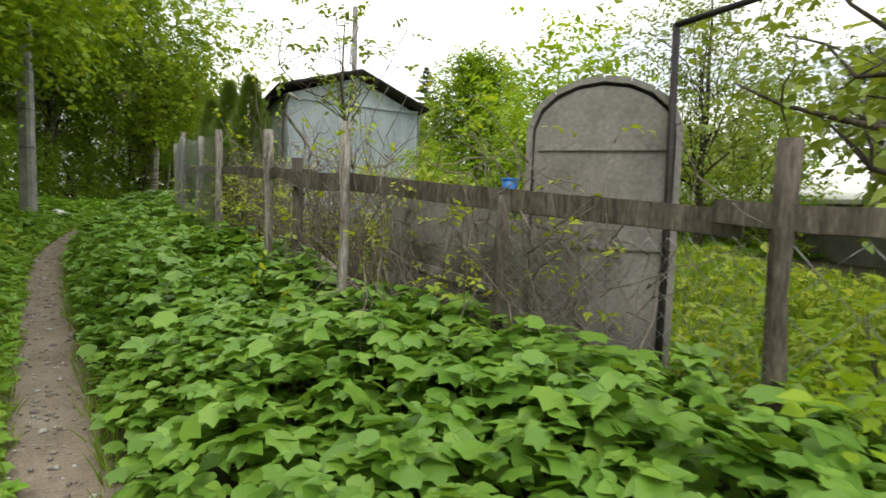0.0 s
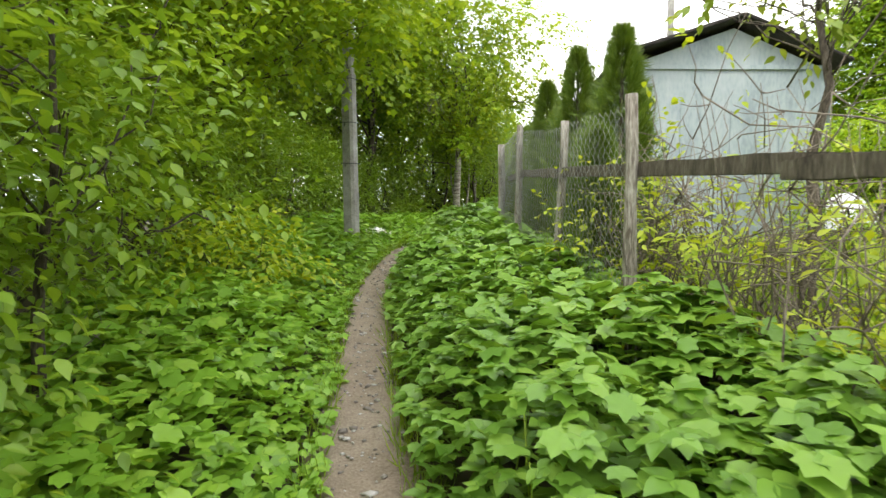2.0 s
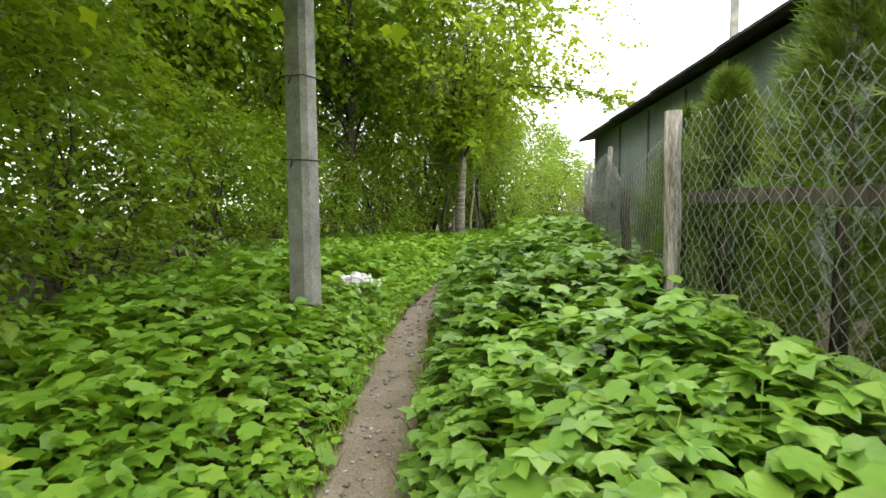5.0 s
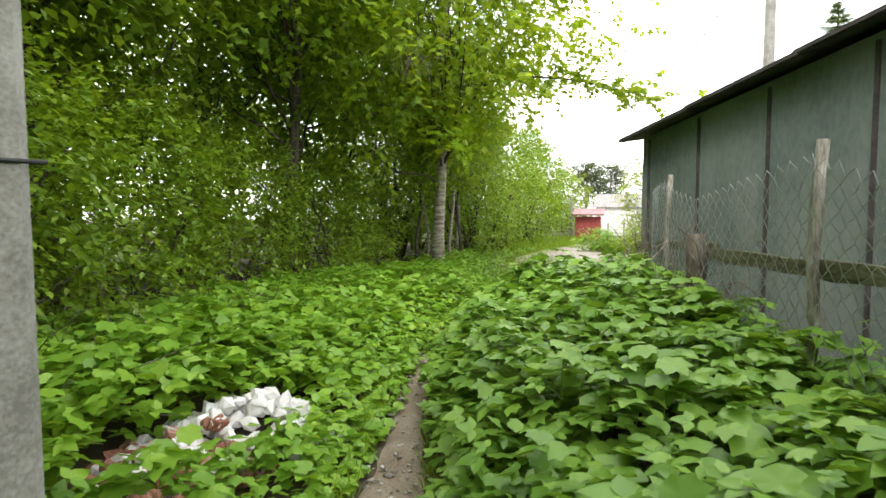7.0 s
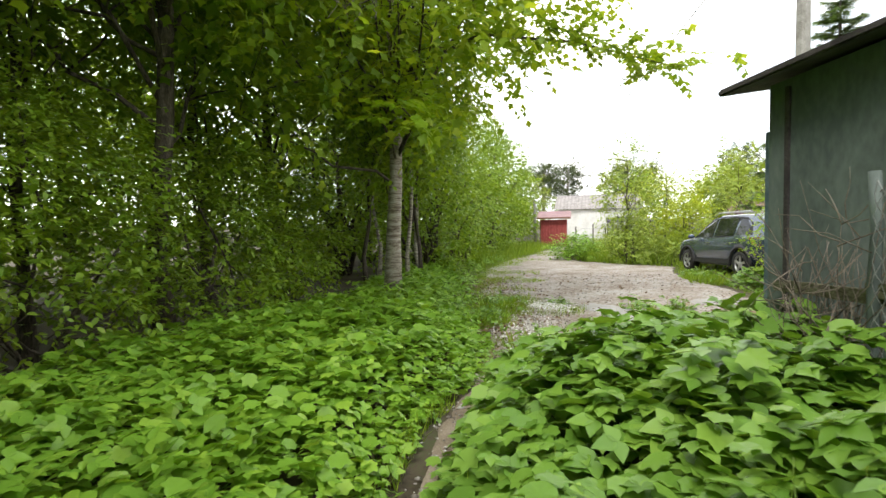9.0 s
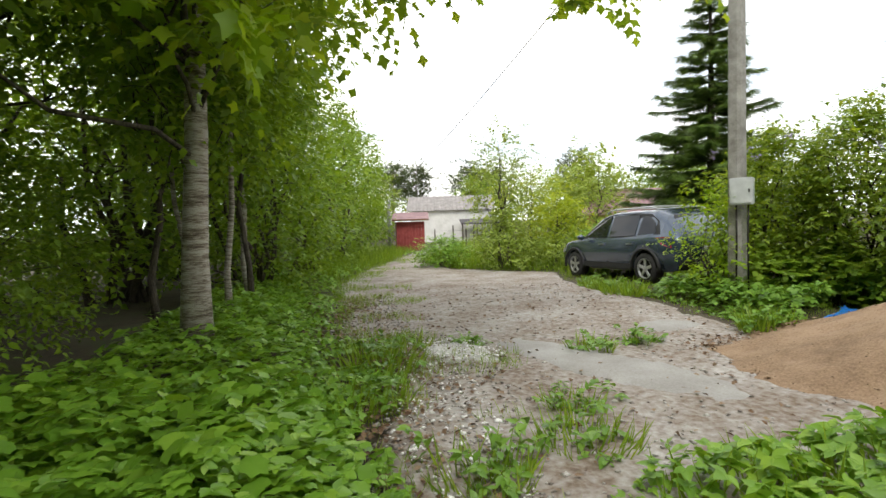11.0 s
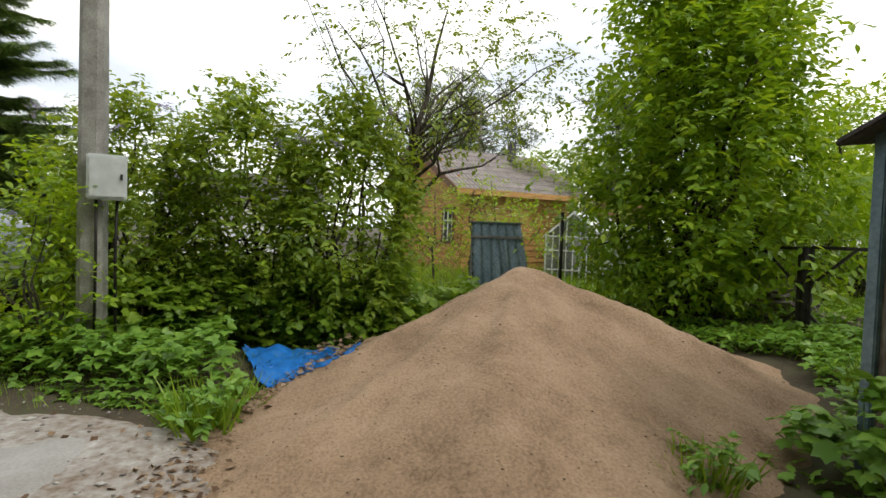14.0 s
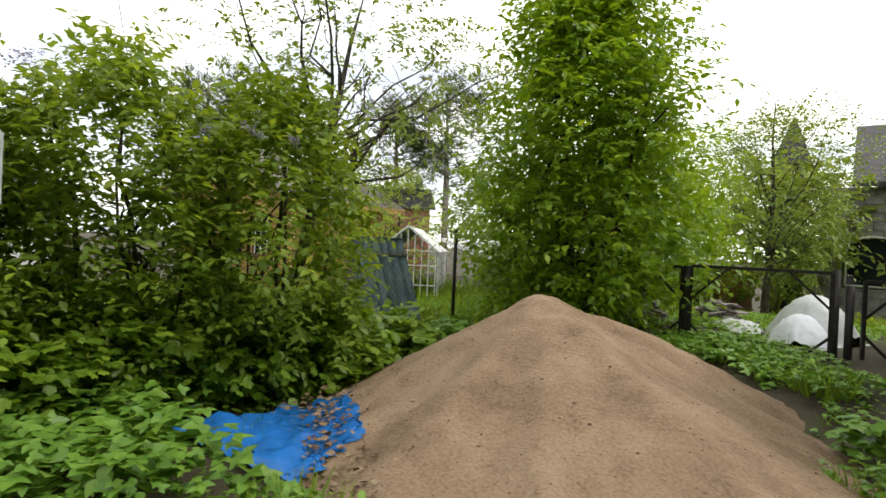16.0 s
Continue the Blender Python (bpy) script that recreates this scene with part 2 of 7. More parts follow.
M_LAMPCLEAR = plain("clear_lamp", (0.55, 0.56, 0.58), 0.12, 0, 0.8, 0.6)
M_GLASS = glass("dark_window_glass")
M_PAINTWHITE = plain("white_paint", (0.74, 0.74, 0.72), 0.6)
M_BLUEPLASTIC = plain("bright_blue_plastic", (0.02, 0.17, 0.50), 0.4)
M_LILAC = leaf_mat("lilac_blossom", (0.22, 0.19, 0.45), (0.33, 0.29, 0.58), (0.45, 0.42, 0.68), 0.3)
L_BRAMBLE = leaf_mat("bramble_leaf", (0.100, 0.225, 0.028), (0.180, 0.338, 0.042), (0.280, 0.445, 0.066), 0.26, 0.38)
L_GOUT = leaf_mat("groundcover_leaf", (0.120, 0.262, 0.022), (0.215, 0.40, 0.036), (0.355, 0.535, 0.060), 0.28, 0.40)
L_HEDGE = leaf_mat("hedge_leaf", (0.100, 0.198, 0.014), (0.190, 0.313, 0.024), (0.340, 0.467, 0.043), 0.4)
L_YELLOW = leaf_mat("yellow_green_leaf", (0.207, 0.304, 0.015), (0.340, 0.439, 0.023), (0.532, 0.561, 0.038), 0.42)
L_MAPLE = leaf_mat("maple_leaf", (0.119, 0.227, 0.013), (0.229, 0.349, 0.022), (0.419, 0.510, 0.039), 0.55)
L_LILAC = leaf_mat("lilac_leaf", (0.105, 0.185, 0.018), (0.205, 0.31, 0.03), (0.39, 0.48, 0.055), 0.48)
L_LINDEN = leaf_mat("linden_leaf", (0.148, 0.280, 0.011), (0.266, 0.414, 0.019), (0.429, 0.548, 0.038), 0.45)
# darker copy of linden_leaf: the crown's own shade put into the colour
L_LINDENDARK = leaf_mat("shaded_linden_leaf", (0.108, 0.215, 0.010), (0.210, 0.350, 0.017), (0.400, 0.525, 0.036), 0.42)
# a darker hedge leaf: shade under the canopy put into the colour
L_WOODSHADE = leaf_mat("shaded_woodland_leaf", (0.090, 0.178, 0.013), (0.172, 0.284, 0.022), (0.310, 0.425, 0.038), 0.5)
L_APPLE = leaf_mat("apple_leaf", (0.104, 0.170, 0.023), (0.207, 0.292, 0.042), (0.385, 0.463, 0.083), 0.35)
L_PALE = leaf_mat("pale_distant_leaf", (0.163, 0.244, 0.038), (0.266, 0.365, 0.057), (0.413, 0.500, 0.090), 0.35)
L_SPRUCE = leaf_mat("spruce_needle", (0.050, 0.10, 0.022), (0.120, 0.205, 0.035), (0.27, 0.37, 0.065), 0.15)
L_THUJA = leaf_mat("thuja_scale", (0.059, 0.116, 0.013), (0.111, 0.183, 0.018), (0.207, 0.274, 0.030), 0.2)
L_PINE = leaf_mat("pine_needle", (0.044, 0.074, 0.021), (0.089, 0.122, 0.034), (0.148, 0.183, 0.053), 0.15)
L_GRASS = leaf_mat("grass_blade", (0.118, 0.231, 0.015), (0.222, 0.353, 0.026), (0.370, 0.463, 0.053), 0.35)

# ---- building blocks ----
def smooth(a, b, v):
    k = min(1.0, max(0.0, (v - a) / (b - a)))
    return k * k * (3 - 2 * k)


def lerp_table(table, v):
    return float(np.interp(v, [p[0] for p in table], [p[1] for p in table]))


def link_mesh(name, verts, faces, material, parent=None, shade=False):
    me = bpy.data.meshes.new(name)
    me.from_pydata([tuple(v) for v in verts], [], [tuple(f) for f in faces])
    for m in (material if isinstance(material, (list, tuple)) else [material]):
        me.materials.append(m)
    if shade:
        me.polygons.foreach_set("use_smooth", [True] * len(me.polygons))
    me.update()
    ob = new(name, me)
    ob.parent = parent
    return ob


def big_mesh(name, verts, tris, material, parent=None, shade=False):
    """A mesh from arrays of points and triangles."""
    me = bpy.data.meshes.new(name)
    v, f = np.asarray(verts, np.float32), np.asarray(tris, np.int32)
    me.vertices.add(len(v))
    me.vertices.foreach_set("co", v.ravel())
    me.loops.add(f.size)
    me.loops.foreach_set("vertex_index", f.ravel())
    me.polygons.add(len(f))
    me.polygons.foreach_set("loop_start", np.arange(0, f.size, f.shape[1], dtype=np.int32))
    if shade:
        me.polygons.foreach_set("use_smooth", np.ones(len(f), bool))
    me.update(calc_edges=True)
    me.materials.append(material)
    ob = new(name, me)
    ob.parent = parent
    return ob


def part(name, bm, material, parent=None, label="", shade=False, bevel=0.0):
    """Links a bmesh as one mesh object under a thing or a part."""
    if bevel:
        bmesh.ops.bevel(bm, geom=list(bm.edges), offset=bevel, segments=2, affect="EDGES", clamp_overlap=True)
    bmesh.ops.recalc_face_normals(bm, faces=list(bm.faces))
    me = bpy.data.meshes.new(name)
    bm.to_mesh(me)
    bm.free()
    me.materials.append(material)
    if shade:
        me.polygons.foreach_set("use_smooth", [True] * len(me.polygons))
    ob = new(name, me)
    ob.parent = parent
    if label:
        tagged(ob, label)
    return ob


def box_bm(sx, sy, sz, at=(0, 0, 0), turn=None):
    """A box with its base's middle at the given point."""
    bm = bmesh.new()
    bmesh.ops.create_cube(bm, size=1)
    m = Matrix.Translation(at) @ (turn or Matrix.Identity(4)) @ Matrix.Translation((0, 0, sz / 2)) @ Matrix.Diagonal((sx, sy, sz, 1))
    bmesh.ops.transform(bm, matrix=m, verts=bm.verts)
    return bm


def beam_bm(a, b, w, h):
    """A squared timber from a to b."""
    a, b = Vector(a), Vector(b)
    d = b - a
    bm = bmesh.new()
    bmesh.ops.create_cube(bm, size=1)
    m = Matrix.Translation((a + b) / 2) @ d.to_track_quat("Y", "Z").to_matrix().to_4x4() @ Matrix.Diagonal((w, d.length, h, 1))
    bmesh.ops.transform(bm, matrix=m, verts=bm.verts)
    return bm


def empty(name, x, y, z, rz=0.0):
    ob = new(name)
    ob.empty_display_size = 0.2
    ob.matrix_basis = pose(x, y, z, 0, 0, rz)
    return ob


def tube_data(points, radii, sides=6):
    """Points and triangles of a tapered tube along a line."""
    p = np.asarray(points, float)
    verts, tris = [], []
    d = np.gradient(p, axis=0)
    d /= np.linalg.norm(d, axis=1)[:, None] + 1e-9
    ref = np.array([0.31, 0.17, 0.93]) if abs(d[0][2]) < 0.8 else np.array([1.0, 0.1, 0.0])
    for k in range(len(p)):
        x = np.cross(d[k], ref)
        x /= np.linalg.norm(x) + 1e-9
        y = np.cross(d[k], x)
        for s in range(sides):
            a = 2 * math.pi * s / sides
            verts.append(p[k] + radii[k] * (math.cos(a) * x + math.sin(a) * y))
    for k in range(len(p) - 1):
        for s in range(sides):
            a, b = k * sides + s, k * sides + (s + 1) % sides
            tris += [(a, b, b + sides), (a, b + sides, a + sides)]
    n = len(verts)
    verts += [p[0], p[-1]]
    for s in range(sides):
        tris.append((n, (s + 1) % sides, s))
        q = (len(p) - 1) * sides
        tris.append((n + 1, q + s, q + (s + 1) % sides))
    return np.array(verts), np.array(tris)


def joined(datas):
    vs, ts, base = [], [], 0
    for v, t in datas:
        vs.append(v)
        ts.append(t + base)
        base += len(v)
    return np.concatenate(vs), np.concatenate(ts)


def tubes(name, lines, material, parent=None, sides=6, shade=True):
    v, t = joined([tube_data(p, r, sides) for p, r in lines])
    return big_mesh(name, v, t, material, parent, shade)


# leaf blanks: points (across, along, up) and triangles
OVAL = (np.array([(0, 0, 0), (0.23, 0.24, 0.06), (0.26, 0.52, 0.07), (0, 1, -0.10), (-0.26, 0.52, 0.07), (-0.23, 0.24, 0.06), (0, 0.45, -0.01)]),
        np.array([(6, 0, 1), (6, 1, 2), (6, 2, 3), (6, 3, 4), (6, 4, 5), (6, 5, 0)]))
LEAFLET = (np.array([(0, 0, 0), (0.26, 0.14, 0.03), (0.36, 0.38, 0.05), (0.23, 0.70, 0.02), (0, 1.06, -0.07), (-0.23, 0.70, 0.02), (-0.36, 0.38, 0.05), (-0.26, 0.14, 0.03), (0, 0.44, -0.03)]),
           np.array([(8, k, (k + 1) % 8) for k in range(8)]))
FOLD = (np.array([(0, 0, 0), (0.32, 0.45, 0.08), (0, 1, -0.05), (-0.32, 0.45, 0.08)]), np.array([(0, 1, 2), (0, 2, 3)]))
BLADE = (np.array([(-0.02, 0, 0), (0.02, 0, 0), (0.016, 0.45, 0.03), (-0.016, 0.45, 0.03), (0, 1, -0.10)]),
         np.array([(0, 1, 2), (0, 2, 3), (3, 2, 4)]))


def lobed_leaf(lobes, notch, width=1.0):
    """A palmate leaf with the given number of lobes, folded along the midrib."""
    pts = [(0, 0.42, 0.0), (0, 0, 0)]
    for k in range(lobes):
        a = math.pi * (0.88 - 1.76 * k / (lobes - 1))
        mid = 1 - abs(2 * k / (lobes - 1) - 1)
        r = 0.40 + 0.20 * mid
        pts.append((-math.sin(a) * r * width, 0.42 + math.cos(a) * r, 0.06 * (1 - mid) - 0.07 * mid))
        if k < lobes - 1:
            a2 = math.pi * (0.88 - 1.76 * (k + 0.5) / (lobes - 1))
            pts.append((-math.sin(a2) * r * notch * width, 0.42 + math.cos(a2) * r * notch, 0.05))
    n = len(pts)
    return np.array(pts), np.array([(0, k, k + 1) for k in range(1, n - 1)] + [(0, n - 1, 1)])


def joined_leaf(leaf, turns):
    """Several leaflets on one stalk: (angle, size, along)."""
    out = []
    for a, s, y in turns:
        c, q = math.cos(radians(a)), math.sin(radians(a))
        v = leaf[0] * s
        out.append((np.stack([v[:, 0] * c - v[:, 1] * q, v[:, 0] * q + v[:, 1] * c + y, v[:, 2]], 1), leaf[1]))
    return joined(out)


PALMATE = lobed_leaf(7, 0.78, 0.95)
MAPLE = lobed_leaf(5, 0.60)
TRIFOLIATE = joined_leaf(LEAFLET, [(0, 0.62, 0.36), (74, 0.52, 0.34), (-74, 0.52, 0.34)])
SPRAY = joined_leaf((np.array([(-0.05, 0, 0), (0.05, 0, 0), (0, 1, -0.12)]), np.array([(0, 1, 2)])),
                    [(0, 1.0, 0), (34, 0.62, 0.15), (-34, 0.62, 0.15), (30, 0.5, 0.42), (-30, 0.5, 0.42), (48, 0.42, 0.05), (-48, 0.42, 0.05)])


def unit(a):
    return a / (np.linalg.norm(a, axis=1)[:, None] + 1e-9)


def leaves(name, at, up, along, size, blank, material, parent=None):
    """Sets a leaf blank at every point: up is the blade's normal, along its tip's direction."""
    at, size = np.asarray(at, float), np.asarray(size, float)
    t = unit(np.asarray(along, float))
    up = np.asarray(up, float)
    x = unit(np.cross(t, up))
    n = np.cross(x, t)
    bv, bt = blank
    v = at[:, None, :] + size[:, None, None] * (bv[None, :, 0, None] * x[:, None] + bv[None, :, 1, None] * t[:, None] + bv[None, :, 2, None] * n[:, None])
    f = bt[None] + (np.arange(len(at)) * len(bv))[:, None, None]
    return big_mesh(name, v.reshape(-1, 3), f.reshape(-1, 3), material, parent)


def bent(a, b, rng, sag=0.1, n=5):
    """A line of points from a to b that wanders a little."""
    a, b = np.asarray(a, float), np.asarray(b, float)
    k = np.linspace(0, 1, n)[:, None]
    length = np.linalg.norm(b - a)
    off = rng.normal(0, sag * length, (n, 3)) * (k * (1 - k) * 2)
    return a + (b - a) * k + off


def cluster_leaves(centres, outward, each, spread, size, rng, droop=0.35):
    """Leaves set by turns along short drooping twigs round the centres: points, normals, tip directions, sizes."""
    per = min(each, 7)
    twigs = max(1, round(each / per))
    base = np.repeat(centres, twigs, 0)
    o = np.repeat(outward, twigs, 0)
    m = len(base)
    base = base + rng.normal(0, 1, (m, 3)) * spread * np.array([0.9, 0.9, 0.55])
    d = unit(o * 0.75 + rng.normal(0, 0.6, (m, 3)) + np.array([0, 0, 0.12]))
    length = spread * 2.1 * rng.uniform(0.6, 1.3, m)
    k = np.linspace(0, 1, per)
    p = base[:, None] + d[:, None] * (length[:, None] * k)[..., None]
    p[..., 2] -= 0.28 * length[:, None] * k ** 2
    side = unit(np.cross(d, [0, 0, 1.0]) + rng.normal(0, 0.12, (m, 3)))
    sign = np.where(np.arange(per) % 2, 1.0, -1.0)
    t = side[:, None] * sign[None, :, None] * 0.8 + d[:, None] * 0.6 + rng.normal(0, 0.28, (m, per, 3)) + np.array([0, 0, -droop])
    n = np.array([0, 0, 0.95]) + d[:, None] * 0.25 + rng.normal(0, 0.28, (m, per, 3))
    s = size * rng.uniform(0.65, 1.25, (m, per)) * (1.08 - 0.5 * np.abs(k - 0.4))
    return p.reshape(-1, 3), n.reshape(-1, 3), unit(t.reshape(-1, 3)), s.ravel()


def smooth_array(a, b, v):
    k = np.clip((v - a) / (b - a), 0, 1)
    return k * k * (3 - 2 * k)


def shrub(name, x, y, z, rx, ry, h, n, blank, size, leaf, label, category="shrub", group="", seed=1, low=0.05, stems=7, each=12, bark=None, spread=0.16, hollow=0.55):
    """A many-stemmed bush: bent stems, and clumps of leaves on an uneven shell."""
    rng = np.random.default_rng(seed)
    ob = empty(name, x, y, z)
    k = max(8, n // each)
    a, q = rng.uniform(0, 6.283, k), rng.uniform(low, 1, k) ** 0.9
    ph = rng.uniform(0, 6.28, 3)
    lump = 0.84 + 0.16 * np.sin(2 * a + ph[0] + 3 * q) + 0.12 * np.sin(5 * a - 7 * q + ph[1]) + 0.08 * np.sin(11 * q + ph[2])
    wide = np.sqrt(np.clip(1 - ((q - 0.42) / 0.60) ** 2, 0.02, 1)) * (0.8 + 0.2 * smooth_array(0.0, 0.3, q))
    inner = rng.uniform(hollow, 1.05, k) ** 0.6
    inner[q > 0.85] = rng.uniform(0.1, 1.0, int((q > 0.85).sum()))
    r = lump * wide * inner
    c = np.stack([np.cos(a) * r * rx, np.sin(a) * r * ry, q * h * (0.94 + 0.06 * np.sin(3 * a + ph[2]))], 1)
    d = unit(np.stack([np.cos(a), np.sin(a), q - 0.35], 1))
    lines = []
    for s in range(stems):
        q = c[rng.integers(k)]
        foot = np.array([rng.normal(0, 0.12 * rx), rng.normal(0, 0.12 * ry), -0.06])
        line = bent(foot, q * np.array([0.95, 0.95, 1.0]), rng, 0.09, 6)
        rad = 0.012 * h * np.linspace(1, 0.25, 6) * rng.uniform(0.6, 1.2)
        lines.append((line, rad))
        for _ in range(3):
            j = rng.integers(2, 5)
            q2 = c[np.argmin(np.linalg.norm(c - (line[j] + rng.normal(0, 0.35 * rx, 3)), axis=1))]
            lines.append((bent(line[j], q2, rng, 0.1, 4), rad[j] * np.linspace(0.7, 0.25, 4)))
    tagged(tubes("woody_frame", lines, bark or M_BARK, ob, 5), kind="stuff")
    tagged(leaves("crown", *cluster_leaves(c, d, each, spread, size, rng), blank, leaf, ob), kind="stuff")
    return tagged(ob, label, category, group)


def tree(name, x, y, z, h, crown_z, rx, ry, n, blank, size, leaf, label, trunk_r=0.12, category="tree", group="", seed=1, lean=(0, 0), bark=None, limbs=14, each=14, spread=0.22, shift=(0, 0), hollow=0.45, branch_z=None, thick=1.0):
    """A tapered trunk with limbs and branches, and leaf clumps at their ends."""
    rng = np.random.default_rng(seed)
    ob = empty(name, x, y, z)
    top = np.array([lean[0], lean[1], h * 0.9])
    axis = bent((0, 0, -0.15), top, rng, 0.03, 8)
    rad = trunk_r * np.linspace(1.15, 0.12, 8)
    rad[0] *= 1.25
    tubes("trunk", [(axis, rad)], bark or M_BARK, ob, 9)
    mid = (h + crown_z) / 2
    half = (h - crown_z) / 2
    k = max(10, n // each)
    d = unit(rng.normal(0, 1, (k, 3)))
    ph = rng.uniform(0, 6.28, 4)
    lump = 0.80 + 0.2 * np.sin(2.6 * d[:, 0] + ph[0]) * np.cos(3.2 * d[:, 1] + ph[1]) + 0.16 * np.sin(5 * d[:, 2] + 3 * d[:, 1] + ph[2])
    r = lump * rng.uniform(hollow, 1.08, k) ** 0.55
    c = np.stack([shift[0] + d[:, 0] * r * rx, shift[1] + d[:, 1] * r * ry, mid + d[:, 2] * r * half], 1)
    lines, start = [], branch_z or max(0.8, crown_z * 0.8)
    for s in range(limbs):
        q = c[rng.integers(k)]
        zz = start + (min(q[2], h * 0.8) - start) * rng.uniform(0.1, 0.75)
        f = np.array([np.interp(zz, axis[:, 2], axis[:, j]) for j in range(3)])
        line = bent(f, q, rng, 0.07, 6)
        rr = float(np.interp(zz, axis[:, 2], rad)) * rng.uniform(0.3, 0.5) * thick
        lr = np.maximum(rr * np.linspace(1, 0.2, 6), 0.005)
        lines.append((line, lr))
        for _ in range(5):
            j = rng.integers(2, 6)
            near = np.argsort(np.linalg.norm(c - line[j], axis=1))[:14]
            lines.append((bent(line[j], c[rng.choice(near)], rng, 0.08, 4), np.maximum(lr[j] * np.linspace(0.7, 0.25, 4), 0.004)))
    tagged(tubes("branchwork", lines, M_BARK, ob, 5), kind="stuff")
    tagged(leaves("crown", *cluster_leaves(c, d, each, spread, size, rng), blank, leaf, ob), kind="stuff")
    return tagged(ob, label, category, group)


def cover(name, inside, x0, x1, y0, y1, per_m2, height, size, blank, leaf, label, seed=1, flat=0.35, stalks=True, keep_leaves=0, layers=1.0):
    """Low plants over a stretch of ground: leaves held flat on top of their stalks, thinner below."""
    rng = np.random.default_rng(seed)
    n = int((x1 - x0) * (y1 - y0) * per_m2)
    px, py = rng.uniform(x0, x1, n), rng.uniform(y0, y1, n)
    hh = np.array([inside(a, b) for a, b in zip(px, py)])
    ok = hh > 0.02
    px, py, hh = px[ok], py[ok], hh[ok]
    g = np.array([ground_z(a, b) for a, b in zip(px, py)])
    wave = np.array([0.80 + 0.30 * noise.noise((a * 1.9, b * 1.9, seed)) + 0.22 * noise.noise((a * 5.5, b * 5.5, seed + 3)) for a, b in zip(px, py)])
    lev = rng.uniform(0, 1, len(px)) ** 0.42
    z = g + height * hh * wave * (0.25 + 0.8 * lev)
    p = np.stack([px, py, z], 1)
    az = rng.uniform(0, 6.283, len(px))
    t = np.stack([np.cos(az), np.sin(az), rng.normal(-0.14, 0.18, len(px))], 1)
    u = np.stack([rng.normal(0, flat, len(px)), rng.normal(0, flat, len(px)), np.ones(len(px))], 1)
    s = size * rng.uniform(0.55, 1.25, len(px)) * (0.65 + 0.35 * hh)
    return p, u, t, s

# ---- lie of the land ----
PROFILE = [(-40, -1.2), (-12, -0.86), (-9.5, -0.75), (-7.3, -0.62), (-5.8, -0.55), (-4.3, -0.43), (-3.6, -0.39), (-2, -0.30), (0.35, -0.13), (1.1, -0.06), (1.9, 0.0), (3, 0.04), (5, 0.06), (7, 0.0), (9, 0.0), (15.8, 0.0), (18.8, -0.10), (80, -0.10)]
PATH_X = [(-14, 2.3), (-9.5, 1.6), (-8, 1.38), (-7, 1.17), (-6, 0.93), (-5, 0.70), (-4, 0.46), (-3, 0.26), (-2, 0.04), (-1, -0.16), (0, -0.27), (1, -0.28), (2, -0.28), (4, -0.28), (5.4, -0.24), (6.5, -0.1), (8, 0.35), (9, 0.85), (10, 1.35)]
FENCE_X = [(-14, 6.0), (-8.3, 3.5), (-7.35, 2.95), (-6.28, 2.47), (-5.1, 2.2), (-3.55, 1.88), (-2.15, 1.6), (-0.65, 1.4), (0.9, 1.3), (2.2, 1.4), (3.45, 1.6), (4.7, 1.68), (5.7, 1.88), (6.5, 2.1), (7.4, 2.33)]
HEDGE_X = [(-14, -0.4), (-9, -0.7), (-6, -0.9), (-4, -1.3), (-2, -1.8), (0, -2.2), (2, -2.5), (5, -2.8), (8, -2.5), (11, -1.3), (14, -0.3), (20, 0.8), (30, 3.2), (45, 8.0)]


def ground_z(x, y):
    p = lerp_table(PATH_X, y)
    bank = 0.24 * smooth(0.2, 1.7, x - p) * (1 - smooth(6.0, 8.6, y)) * (1 - smooth(9, 16, x))
    left = 0.10 * smooth(0.3, 2.0, p - x) * (1 - smooth(9.0, 12, y)) * (1 - 0.5 * smooth(3, 6, p - x))
    rut = -0.035 * math.exp(-((x - p) / 0.22) ** 2) * (1 - smooth(7.0, 9.0, y))
    rough = 0.035 * noise.noise((x * 0.7, y * 0.7, 0.3)) + 0.012 * noise.noise((x * 3.1, y * 3.1, 1.7))
    return lerp_table(PROFILE, y) + bank + left + rut + rough * (1 - 0.6 * smooth(8, 10, y))


def grid_axis(a, b, step, far):
    fine = list(np.arange(a, b + step / 2, step))
    return [a - f for f in reversed(far)] + fine + [b + f for f in far]


FAR = [1, 3, 7, 15, 30, 60, 120, 260, 600]
gx, gy = grid_axis(-10, 20, 0.25, FAR), grid_axis(-15, 36, 0.25, FAR)
gv = [(x, y, ground_z(max(-10, min(20, x)), max(-15, min(36, y)))) for y in gy for x in gx]
nx = len(gx)
gf = [(j * nx + i, j * nx + i + 1, (j + 1) * nx + i + 1, (j + 1) * nx + i) for j in range(len(gy) - 1) for i in range(nx - 1)]
tagged(link_mesh("ground", gv, gf, M_SOIL, None, True), "dark soil ground with moss and leaf litter", "ground", kind="structure")


